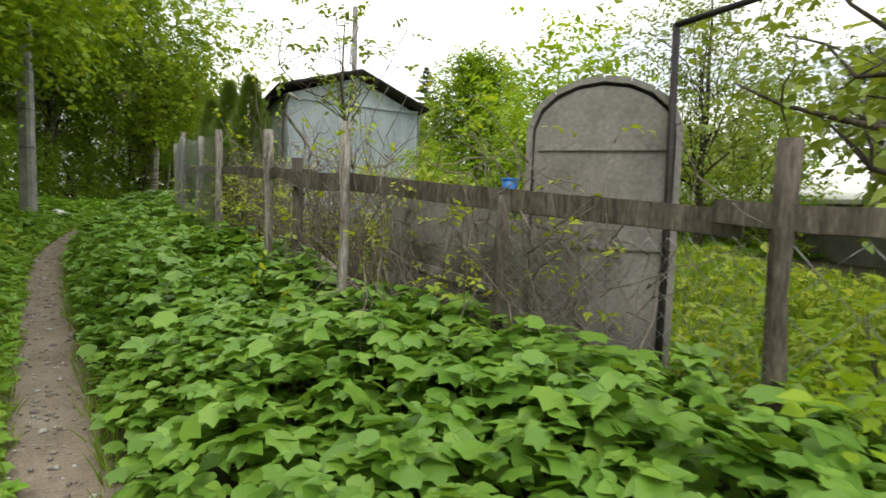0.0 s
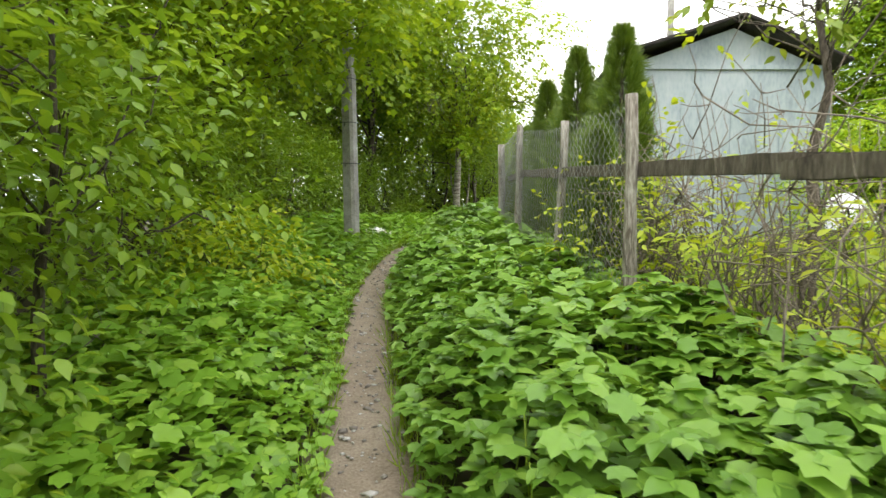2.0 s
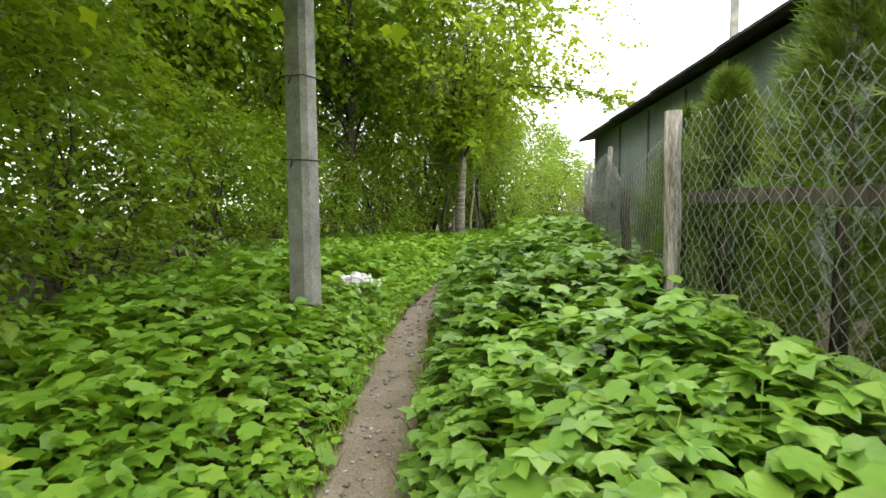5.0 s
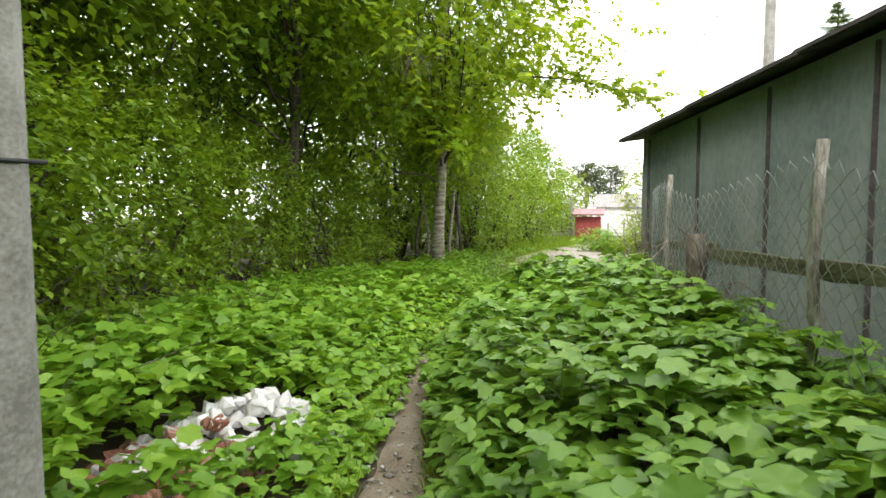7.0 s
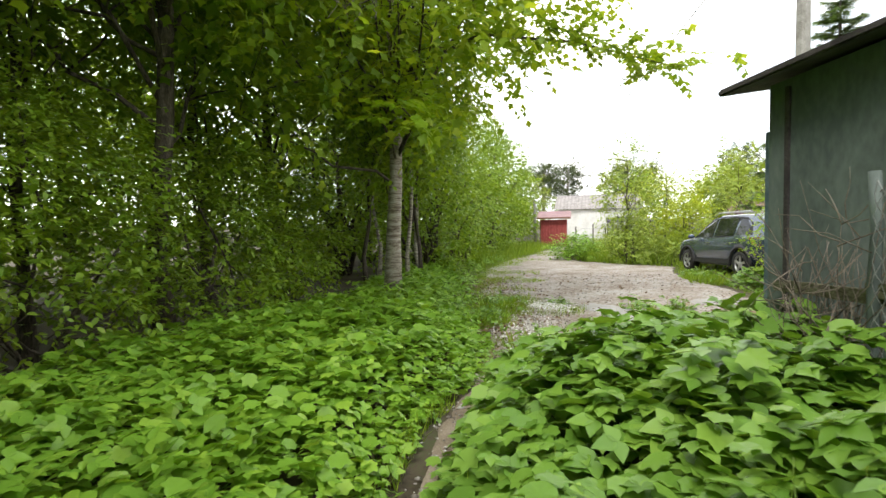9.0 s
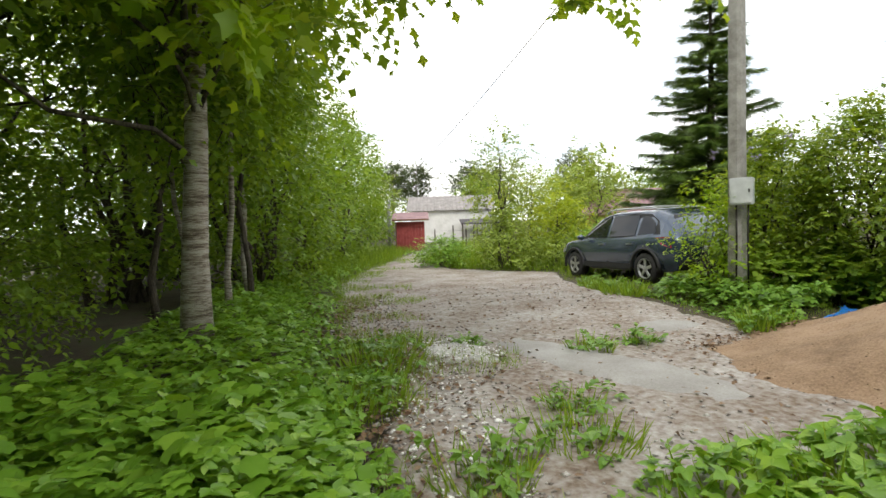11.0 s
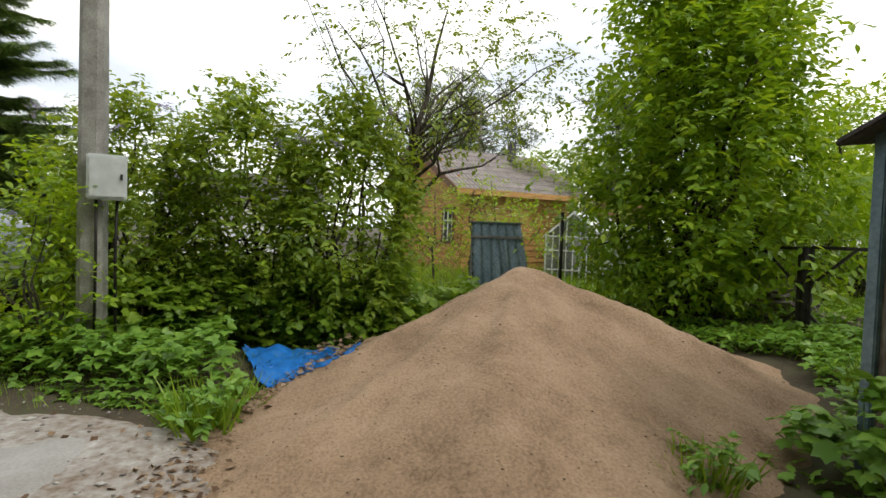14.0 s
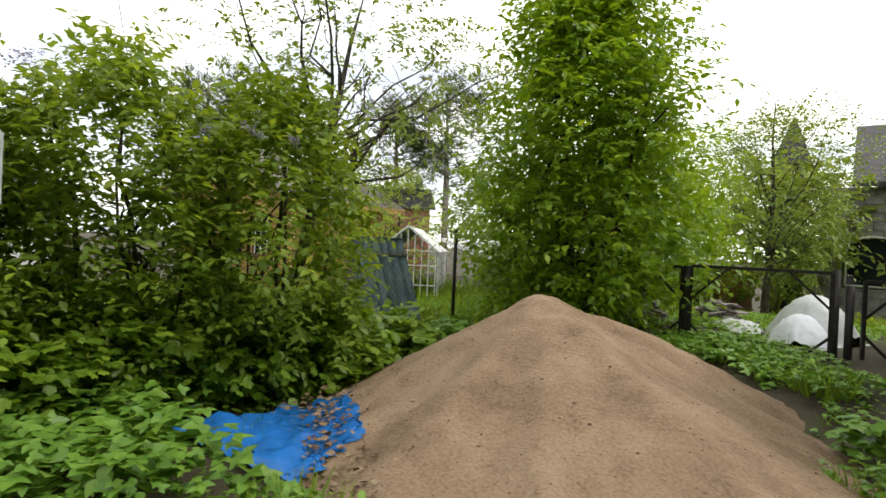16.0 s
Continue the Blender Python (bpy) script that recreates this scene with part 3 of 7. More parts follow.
def patch(name, inside, x0, x1, y0, y1, step, lift, material, relief, label, category, sharp=5.0):
    """A sheet that follows the ground where inside() is above zero."""
    xs, ys = np.arange(x0, x1 + step, step), np.arange(y0, y1 + step, step)
    index, verts, faces = {}, [], []
    val = {}
    for j, y in enumerate(ys):
        for i, x in enumerate(xs):
            val[i, j] = inside(x, y)

    def corner(i, j):
        if (i, j) not in index:
            x, y = xs[i], ys[j]
            v = min(1.0, max(0.0, val[i, j] * sharp))
            r = relief * (noise.noise((x * 4.5, y * 4.5, 5)) + 0.6 * noise.noise((x * 13, y * 13, 8)))
            index[i, j] = len(verts)
            verts.append((x, y, ground_z(x, y) + (lift + r) * v - 0.02 * (1 - v)))
        return index[i, j]

    for j in range(len(ys) - 1):
        for i in range(len(xs) - 1):
            if max(val[i, j], val[i + 1, j], val[i, j + 1], val[i + 1, j + 1]) > 0:
                faces.append((corner(i, j), corner(i + 1, j), corner(i + 1, j + 1), corner(i, j + 1)))
    return tagged(link_mesh(name, verts, faces, material, None, True), label, category, kind="structure")


def path_inside(x, y):
    w = 0.255 + 0.05 * noise.noise((0.0, y * 1.3, 4)) + 0.05 * noise.noise((x * 4, y * 4, 2))
    w *= 1 - 0.45 * smooth(2.0, 4.5, y)
    if y > 6:
        w *= 1 - 0.5 * smooth(6, 7.2, y) + 0.9 * smooth(7.2, 9, y)
    return w - abs(x - lerp_table(PATH_X, y))


patch("dirt_path", path_inside, -1.4, 3.2, -13, 9.4, 0.06, 0.035, M_PATH, 0.012, "narrow trodden earth footpath with pebbles", "path", 14.0)

LOT_LEFT = [(8.6, 0.6), (10.5, 0.93), (11.2, 1.3), (12.8, 1.9), (14.3, 1.55), (17, 2.1), (20.8, 2.8), (24.5, 4.4), (27.2, 5.9), (34, 9.6), (44, 15)]
LOT_RIGHT = [(8.6, 4.6), (9.6, 5.0), (10.2, 5.3), (10.8, 5.6), (12.3, 6.1), (14.1, 6.7), (16, 6.95), (18.4, 7.85), (20.3, 8.9), (22.9, 7.0), (25.1, 7.1), (27.2, 7.4), (34, 11.2), (44, 16.6)]


def lot_inside(x, y):
    e = 0.16 * noise.noise((x * 1.6, y * 1.6, 9)) + 0.07 * noise.noise((x * 6, y * 6, 6))
    return min(x - lerp_table(LOT_LEFT, y), lerp_table(LOT_RIGHT, y) - x, (y - 8.8) * 0.8, (x - 1.15) * 0.35 + (y - 9.3) if x > 1 else 9) + e


patch("gravel_lot", lot_inside, 0.2, 17, 8.6, 44, 0.12, 0.03, M_LOT, 0.014, "broken pale asphalt and gravel yard", "pavement")

def smooth_inside(x, y):
    a = 0.5 - math.hypot((x - 3.45 + 0.22 * (y - 12)) / 1.1, (y - 11.7) / 3.4)
    b = 0.4 - math.hypot((x - 5.35) / 1.9, (y - 12.75) / 1.1)
    return max(a, b) + 0.10 * noise.noise((x * 2.2, y * 2.2, 14)) + 0.05 * noise.noise((x * 7, y * 7, 3))


patch("asphalt_patch", smooth_inside, 2.2, 6.4, 9.6, 13.8, 0.07, 0.055, M_TARMAC, 0.004, "smooth pale worn asphalt in the yard", "pavement")

# ---- sand heap ----
TOE = [(0, 2.0), (49, 1.9), (95, 2.0), (121, 2.7), (140, 3.2), (160, 3.5), (180, 3.0), (200, 2.35), (220, 2.15), (243, 2.4), (256, 2.85), (300, 2.6), (360, 2.0)]


def sand_z(x, y):
    dx, dy = x - 7.28, y - 9.68
    d = math.hypot(dx, dy)
    if d > 4.6:
        return -0.4
    a = math.degrees(math.atan2(dy, dx)) % 360
    toe = sum(lerp_table(TOE, (a + k) % 360) for k in (-16, -8, 0, 8, 16)) / 5
    r = d / toe
    rill = 0.085 * noise.noise((math.cos(radians(a)) * 4.5, math.sin(radians(a)) * 4.5, r * 0.8)) * smooth(0.08, 0.5, r)
    cone = 1.10 * (1 - math.sqrt(r * r + 0.004)) - 0.07 * math.sin(math.pi * min(1, r)) if r < 1.25 else -0.4
    crest = 0.10 * math.exp(-((a - 166) / 9) ** 2) * smooth(0.05, 0.3, r) * (1 - smooth(0.55, 1.0, r))
    crest += 0.09 * math.exp(-((a - 246) / 12) ** 2) * smooth(0.05, 0.3, r) * (1 - smooth(0.6, 1.0, r))
    rill += 0.030 * noise.noise((math.cos(radians(a)) * 13, math.sin(radians(a)) * 13, r * 1.6)) * smooth(0.12, 0.6, r)
    return cone + crest + rill + 0.03 * noise.noise((x * 1.7, y * 1.7, 2)) + 0.022 * noise.noise((x * 5, y * 5, 2)) + 0.012 * noise.noise((x * 11, y * 11, 5)) + 0.006 * noise.noise((x * 19, y * 19, 2))


sx, sy = np.arange(3.4, 10.2, 0.045), np.arange(6.0, 12.8, 0.045)
sv, si, sf = [], {}, []
sh = {(i, j): sand_z(x, y) for i, x in enumerate(sx) for j, y in enumerate(sy)}
for j in range(len(sy) - 1):
    for i in range(len(sx) - 1):
        q = [(i, j), (i + 1, j), (i + 1, j + 1), (i, j + 1)]
        if max(sh[c] for c in q) > 0.0:
            for c in q:
                if c not in si:
                    si[c] = len(sv)
                    sv.append((sx[c[0]], sy[c[1]], max(sh[c], -0.05) + 0.005))
            sf.append([si[c] for c in q])
tagged(link_mesh("sand_heap", sv, sf, M_SAND, None, True), "tall heap of coarse orange-brown building sand", "sand heap")

# ---- garage along the fence ----
garage = empty("metal_garage", 2.44, 7.6, 0.0, 7.2)
GW, GL = 3.0, 6.0
E_FL, E_FR, E_BL, E_BR, R_F, R_B = 2.36, 2.03, 2.86, 2.76, 2.62, 3.36


def wall_bm(points, thick):
    """A wall from its outline's points, given a thickness."""
    bm = bmesh.new()
    f = bm.faces.new([bm.verts.new(p) for p in points])
    f.normal_update()
    r = bmesh.ops.extrude_face_region(bm, geom=[f])
    bmesh.ops.translate(bm, vec=f.normal * -thick, verts=[v for v in r["geom"] if isinstance(v, bmesh.types.BMVert)])
    return bm


b0 = -0.45
part("long_wall", wall_bm([(0, 0, b0), (0, 0, E_FL - 0.05), (0, -GL, E_BL - 0.05), (0, -GL, b0)], 0.05), M_GARAGE, garage)
part("far_wall", wall_bm([(GW, 0, b0), (GW, -GL, b0), (GW, -GL, E_BR - 0.05), (GW, 0, E_FR - 0.05)], 0.05), M_GARAGE, garage)
part("gable_wall", wall_bm([(0.05, -GL + 0.01, b0), (0.05, -GL + 0.01, E_BL - 0.05), (GW / 2, -GL + 0.01, R_B - 0.05), (GW - 0.05, -GL + 0.01, E_BR - 0.05), (GW - 0.05, -GL + 0.01, b0)], 0.05), M_GARAGE_BACK, garage, "pale blue-grey sheet metal gable")
part("gable_wall", wall_bm([(GW - 0.05, -0.03, b0), (GW - 0.05, -0.03, E_FR - 0.06), (GW / 2, -0.03, R_F - 0.06), (0.05, -0.03, E_FL - 0.06), (0.05, -0.03, b0)], 0.05), M_FELT, garage, "dark felted front gable")
for x0, x1 in ((0.12, 1.48), (1.52, 2.93)):
    part("gate_leaf", box_bm(x1 - x0, 0.04, 1.86, ((x0 + x1) / 2, 0.0, 0.10)), M_RUST, garage, "rusty sheet metal gate leaf", bevel=0.01)
for x in (0.06, 2.96):
    part("gate_post", box_bm(0.08, 0.08, 2.0, (x, 0.02, 0.02)), M_COOP, garage, bevel=0.008)
part("gate_lintel", box_bm(2.86, 0.07, 0.07, (1.51, 0.02, 1.965)), M_COOP, garage, bevel=0.008)
# narrow dark strips drawn for the thin gaps between wall sheets
for k in range(7):
    y = -0.15 - k * 0.95
    part("seam", box_bm(0.02, 0.03, E_FL - 0.1 + (E_BL - E_FL) * (-y / GL) - b0, (-0.008, y, b0)), M_FELT, garage, "thin dark strip along a sheet joint")
for k, x in enumerate((0.75, 1.5, 2.25)):
    part("seam", box_bm(0.04, 0.03, 2.6, (x, -GL - 0.004, b0)), M_GARAGE_BACK, garage)
part("gable_strip", box_bm(GW - 0.1, 0.04, 0.06, (GW / 2, -GL - 0.006, 2.72)), M_GARAGE_BACK, garage)


def roof_bm(a, b, c, d, thick):
    bm = bmesh.new()
    f = bm.faces.new([bm.verts.new(p) for p in (a, b, c, d)])
    f.normal_update()
    if f.normal.z < 0:
        f.normal_flip()
    r = bmesh.ops.extrude_face_region(bm, geom=[f])
    bmesh.ops.translate(bm, vec=(0, 0, -thick), verts=[v for v in r["geom"] if isinstance(v, bmesh.types.BMVert)])
    return bm


# felt laid in overlapping lengths, each a little proud of the next
cuts = [0.22, -1.15, -2.5, -3.9, -5.2, -6.2]
for k in range(5):
    ya, yb = cuts[k], cuts[k + 1] - 0.08
    lift = 0.014 * k
    za, zb = -ya / GL, -yb / GL
    fl, bl = E_FL + (E_BL - E_FL) * za + lift, E_FL + (E_BL - E_FL) * zb + lift
    fr, br = E_FR + (E_BR - E_FR) * za + lift, E_FR + (E_BR - E_FR) * zb + lift
    fm, bm_ = R_F + (R_B - R_F) * za + lift, R_F + (R_B - R_F) * zb + lift
    part("roof_sheet", roof_bm((-0.22, ya, fl - 0.02), (GW / 2, ya, fm), (GW / 2, yb, bm_), (-0.22, yb, bl - 0.02), 0.045), M_FELT, garage, bevel=0.012)
    part("roof_sheet", roof_bm((GW / 2 + 0.004, ya, fm), (GW + 0.11, ya, fr - 0.02), (GW + 0.11, yb, br - 0.02), (GW / 2 + 0.004, yb, bm_), 0.045), M_FELT, garage, bevel=0.012)
tagged(garage, "grey-green sheet metal garage with a sagging black felt roof", "garage")

# ---- utility poles ----
def utility_pole(x, y, z, rz, w0, w1, h, bands, label):
    ob = empty("utility_pole", x, y, z, rz)
    bm = bmesh.new()
    rings = []
    for k in range(9):
        q = k / 8
        w, zz = w0 + (w1 - w0) * q, -0.4 + (h + 0.4) * q
        c = 0.18 * w
        ring = [bm.verts.new((sx_ * (w / 2 - (c if e else 0)), sy_ * (w * 0.42 - (0 if e else c)), zz)) for sx_, sy_, e in
                ((-1, -1, 0), (-1, -1, 1), (1, -1, 1), (1, -1, 0), (1, 1, 0), (1, 1, 1), (-1, 1, 1), (-1, 1, 0))]
        if rings:
            for j in range(8):
                bm.faces.new((rings[-1][j], rings[-1][(j + 1) % 8], ring[(j + 1) % 8], ring[j]))
        rings.append(ring)
    bm.faces.new(rings[-1])
    part("shaft", bm, M_CONCRETE, ob)
    for b in bands:
        w = w0 + (w1 - w0) * (b + 0.4) / (h + 0.4) + 0.012
        line = [(sx_ * w / 2, sy_ * w * 0.44, b + dz) for sx_, sy_, dz in ((-1, -1, 0.006), (1, -1, -0.008), (1, 1, 0), (-1, 1, 0.01), (-1, -1, 0.006))]
        tubes("wire_tie", [(line, [0.006] * 5), ([(-0.01, -w * 0.44, b), (0.0, -w * 0.44 - 0.02, b - 0.03), (-0.02, -w * 0.44 - 0.01, b - 0.06)], [0.007] * 3)], M_DARKWIRE, ob, 5)
    return tagged(ob, label, "utility pole")


pole1 = utility_pole(-1.145, 2.36, 0.0, -24, 0.245, 0.17, 8.5, (1.49, 2.15, 2.85), "weathered concrete utility pole with wire ties")
pole2 = utility_pole(7.62, 13.62, 0.0, 12, 0.26, 0.19, 9.0, (), "tall grey concrete power pole by the bushes")
mb = empty("meter_box", 7.47, 13.42, 1.52, -62)
part("case", box_bm(0.31, 0.15, 0.40, (0, 0, 0)), M_BOX, mb, bevel=0.012)
part("door", box_bm(0.27, 0.012, 0.35, (0, -0.081, 0.025)), M_BOX, mb, bevel=0.004)
part("latch", box_bm(0.02, 0.014, 0.05, (0.11, -0.09, 0.18)), M_DARKWIRE, mb)
tubes("conduit", [([(-0.08, 0.02, 0.0), (-0.08, 0.05, -0.5), (-0.09, 0.06, -1.56)], [0.014] * 3)], M_BLACKIRON, mb)
tubes("conduit", [([(0.08, 0.02, 0.0), (0.07, 0.05, -0.5), (0.08, 0.06, -1.56)], [0.014] * 3)], M_BLACKIRON, mb)
tagged(mb, "pale grey electricity meter box strapped to a concrete pole", "meter box")


def cable(a, b, sag, r, label):
    k = np.linspace(0, 1, 24)
    p = np.outer(1 - k, a) + np.outer(k, b)
    p[:, 2] -= sag * 4 * k * (1 - k)
    ob = tubes("power_cable", [(p, [r] * 24)], M_DARKWIRE, None, 5)
    return tagged(ob, label, "cable", "overhead cables")


cable((7.6, 13.6, 7.7), (13.7, 50.6, 4.3), 0.5, 0.014, "black overhead power cable sagging between poles")
cable((7.6, 13.6, 8.8), (-1.1, 2.4, 8.2), 0.5, 0.009, "thin black overhead power cable between poles")
cable((7.7, 13.6, 8.5), (20, 12.5, 5.2), 0.5, 0.008, "thin black service cable running to a house")
fp = utility_pole(8.9, 36.4, -0.1, 10, 0.2, 0.15, 2.75, (), "pale concrete power pole at the end of the lane")

# ---- fences ----
def fence_post(x, y, top, w, material, lean=(0, 0), label="", round_post=True):
    z = ground_z(x, y)
    h = top - z
    rng = np.random.default_rng(int(abs(x * 91 + y * 37) * 10))
    n = 7
    p = [(x + lean[0] * k / (n - 1) + rng.normal(0, 0.006), y + lean[1] * k / (n - 1) + rng.normal(0, 0.006), z - 0.25 + (h + 0.25) * k / (n - 1)) for k in range(n)]
    ob = tubes("fence_post", [(p, [w / 2 * rng.uniform(0.85, 1.12) for _ in range(n)])], material, None, 8 if round_post else 4, False)
    return tagged(ob, label or "silvered round wooden fence post", "fence post", "posts of the lane fence")


def chain_link(x0, y0, x1, y1, za0, za1, zb0, zb1, cell, r, label, material=None, seed=3):
    """A net of zigzag wires between two posts: from za0 to za1 at the one and zb0 to zb1 at the other."""
    rng = np.random.default_rng(seed)
    length = math.hypot(x1 - x0, y1 - y0)
    n = max(4, int(length / cell))
    nxn, nyn = -(y1 - y0) / length, (x1 - x0) / length
    lines = []
    for i in range(n + 1):
        pts = []
        rows = int((max(za1, zb1) - min(za0, zb0)) / (cell * 1.05))
        for j in range(rows + 1):
            q = min(1.0, max(0.0, (i + ((i + j) % 2) * 1.0 + rng.normal(0, 0.05)) / (n + 1)))
            lo, hi = za0 + (zb0 - za0) * q, za1 + (zb1 - za1) * q
            k = j / rows
            bulge = 0.03 * math.sin(3.1 * q) * math.sin(3 * k + seed) + (0.004 if j % 2 else -0.004)
            pts.append((x0 + (x1 - x0) * q + nxn * bulge, y0 + (y1 - y0) * q + nyn * bulge, lo + (hi - lo) * k + rng.normal(0, 0.004)))
        lines.append((pts, [r] * len(pts)))
    ob = tubes("chain_link_mesh", lines, material or M_WIRE, None, 3)
    return tagged(ob, label, "wire mesh", "wire panels of the lane fence")


def plank(a, b, w, h, material, label, name="fence_rail", group="rails of the lane fence", category="fence rail", seed=1):
    """A rough board from a to b with a wavering edge."""
    rng = np.random.default_rng(seed)
    a, b = Vector(a), Vector(b)
    d = (b - a).normalized()
    side = Vector((-d.y, d.x, 0)).normalized()
    upv = side.cross(d) * -1
    if upv.z < 0:
        upv = -upv
    bm = bmesh.new()
    rings = []
    n = 9
    for k in range(n):
        c = a.lerp(b, k / (n - 1))
        hh, e = h * rng.uniform(0.88, 1.08), rng.normal(0, h * 0.05)
        if k in (0, n - 1):
            hh *= 0.85
        ring = [bm.verts.new(c + side * (sw * w / 2) + upv * (su * hh / 2 + e)) for sw, su in ((-1, -1), (1, -1), (1, 1), (-1, 1))]
        if rings:
            for j in range(4):
                bm.faces.new((rings[-1][j], rings[-1][(j + 1) % 4], ring[(j + 1) % 4], ring[j]))
        rings.append(ring)
    bm.faces.new(rings[0])
    bm.faces.new(rings[-1])
    ob = part(name, bm, material, None, bevel=0.004)
    return tagged(ob, label, category, group)


POSTS = [(3.5, -8.3, 0.92, 0.075, M_WOOD_OLD, (0.0, 0.0)), (2.95, -7.35, 0.72, 0.06, M_WOOD_OLD, (0, 0)), (2.47, -6.28, 1.15, 0.064, M_POST, (0.02, 0.02)),
         (2.32, -5.58, 0.97, 0.085, M_WOOD_OLD, (0, 0)), (2.2, -5.05, 1.22, 0.075, M_POST, (-0.03, 0.02)), (1.88, -3.5, 1.37, 0.075, M_POST, (-0.03, 0.02)),
         (1.62, -2.15, 1.43, 0.075, M_POST, (0.07, -0.04)), (1.42, -0.62, 1.63, 0.075, M_POST, (0.02, -0.02)), (1.3, 0.9, 1.60, 0.09, M_POST, (0.0, 0.05)),
         (1.4, 2.2, 1.24, 0.075, M_WOOD_OLD, (0.03, 0.0)), (1.6, 3.46, 1.70, 0.055, M_POST, (0.02, 0)), (1.72, 4.75, 1.25, 0.13, M_WOOD_OLD, (0, 0)), (1.88, 5.65, 1.72, 0.05, M_POST, (0.03, 0)), (2.14, 6.5, 1.66, 0.05, M_GARAGE, (0.04, 0.05))]
for x, y, top, w, m, ln in POSTS:
    fence_post(x, y, top, w, m, ln, "dark rotting wooden fence post" if m is M_WOOD_OLD else "silvered weathered fence post among brambles")
RAILS = [((3.33, -8.12, 0.67), (4.6, -10.2, 0.58), 0.12), ((2.2, -5.55, 0.84), (3.45, -8.15, 0.63), 0.13), ((2.02, -4.6, 0.90), (2.36, -5.75, 0.85), 0.095), ((1.62, -2.1, 1.04), (2.08, -4.75, 0.90), 0.085),
         ((1.42, -0.6, 1.12), (1.64, -2.2, 1.03), 0.09), ((1.36, 0.95, 1.14), (1.46, -0.7, 1.11), 0.08), ((1.62, 3.5, 1.14), (1.40, 1.0, 1.13), 0.09), ((1.75, 4.75, 1.12), (1.66, 3.3, 1.11), 0.10), ((2.16, 6.6, 1.10), (1.78, 4.7, 1.15), 0.09), ((2.34, 7.45, 1.02), (2.18, 6.5, 1.07), 0.08)]
for k, (a, b, h) in enumerate(RAILS):
    plank((a[0] + 0.045, a[1], a[2]), (b[0] + 0.045, b[1], b[2]), 0.04, h * 0.85, M_MOSSY if k > 5 else M_WOOD_OLD, "mossy weathered fence rail nailed to posts" if k > 5 else "dark weathered fence rail nailed to posts", seed=k + 1)
for k in range(len(POSTS) - 1):
    a, b = POSTS[k], POSTS[k + 1]
    if b[1] < -3.4 and k > 0:
        continue
    za, zb = ground_z(a[0], a[1]) + 0.1, ground_z(b[0], b[1]) + 0.1
    ta = max(a[2], 1.35 if a[1] < 3 else 1.55) - 0.06 if k > 0 else 0.6
    tb = max(b[2], 1.4 if b[1] < 3 else 1.55) - 0.06 if k > 0 else 0.5
    chain_link(a[0] - 0.02, a[1], b[0] - 0.02, b[1], za, ta, zb, tb, 0.05 if a[1] > 2 else 0.036, 0.0024 if a[1] > 2 else 0.0016, "rusty sagging wire mesh on fence posts", seed=k)
chain_link(3.5, -8.3, 4.6, -10.2, -0.4, 0.6, -0.5, 0.5, 0.12, 0.003, "rusty wide-mesh wire on fence posts", seed=31)
iron = empty("iron_post", 3.75, -7.55, -0.5)
tubes("upright", [([(0, 0, -0.2), (0.01, 0, 1.0), (-0.01, 0, 2.05)], [0.018] * 3)], M_BLACKIRON, iron, 8)
tubes("arm", [([(-0.02, 0.0, 2.04), (0.3, -0.35, 2.16), (0.9, -1.1, 2.42)], [0.015] * 3)], M_BLACKIRON, iron, 8)
tagged(iron, "black iron pipe post with a slanting arm", "iron post")

# ---- behind the lane fence ----
arch = empty("arched_shed", 3.56, -7.28, -0.55, -42)
aw, ah = 0.34, 1.70
prof = [(-aw, 0), (-aw, ah - 0.1)] + [(-aw * math.cos(a), ah - 0.1 + 0.25 * math.sin(a)) for a in np.linspace(0.12, math.pi - 0.12, 9)] + [(aw, ah - 0.1), (aw, 0)]
part("front_wall", wall_bm([(x, 0, z) for x, z in prof], 0.05), M_SLATE, arch, bevel=0.008)
part("back_wall", wall_bm([(x, 0.55, z) for x, z in prof], 0.05), M_SLATE, arch)
for k in range(len(prof) - 1):
    (xa, za), (xb, zb) = prof[k], prof[k + 1]
    part("shell_panel", wall_bm([(xa * 1.03, -0.012, za * 1.008), (xb * 1.03, -0.012, zb * 1.008), (xb * 1.03, 0.6, zb * 1.008), (xa * 1.03, 0.6, za * 1.008)], 0.03), M_SLATE, arch)
for zz in (0.5, 1.02, 1.52):
    part("sheet_lap", box_bm(0.64, 0.012, 0.03, (0, -0.008, zz)), M_SLATE, arch)
tagged(arch, "grey arched garden shed clad in old sheeting", "shed")
for k, (a, b, z0, z1) in enumerate((((2.83, -6.1), (3.27, -7.06), -0.35, 0.76),)):
    sob = plank((a[0], a[1], (z0 + z1) / 2), (b[0], b[1], (z0 + z1) / 2 - 0.05), 0.03, z1 - z0, M_SLATE, "leaning grey asbestos sheet behind a fence", "cladding_sheet", "leaning sheets", "sheet", 40 + k)
plank((2.79, -6.05, 0.34), (3.20, -7.0, 0.20), 0.04, 0.05, M_POST, "thin pale batten across old sheets", "batten", "leaning sheets", "batten", 44)
cup = empty("plastic_cup", 3.22, -6.96, 0.70)
tubes("cup_body", [([(0, 0, -0.05), (0, 0, 0.05), (0, 0, 0.12)], [0.036, 0.040, 0.044])], M_BLUEPLASTIC, cup, 16)
tubes("rim", [([(0, 0, 0.112), (0, 0, 0.124)], [0.047, 0.047])], M_BLUEPLASTIC, cup, 16)
tagged(cup, "bright blue plastic cup on top of old sheeting", "cup")


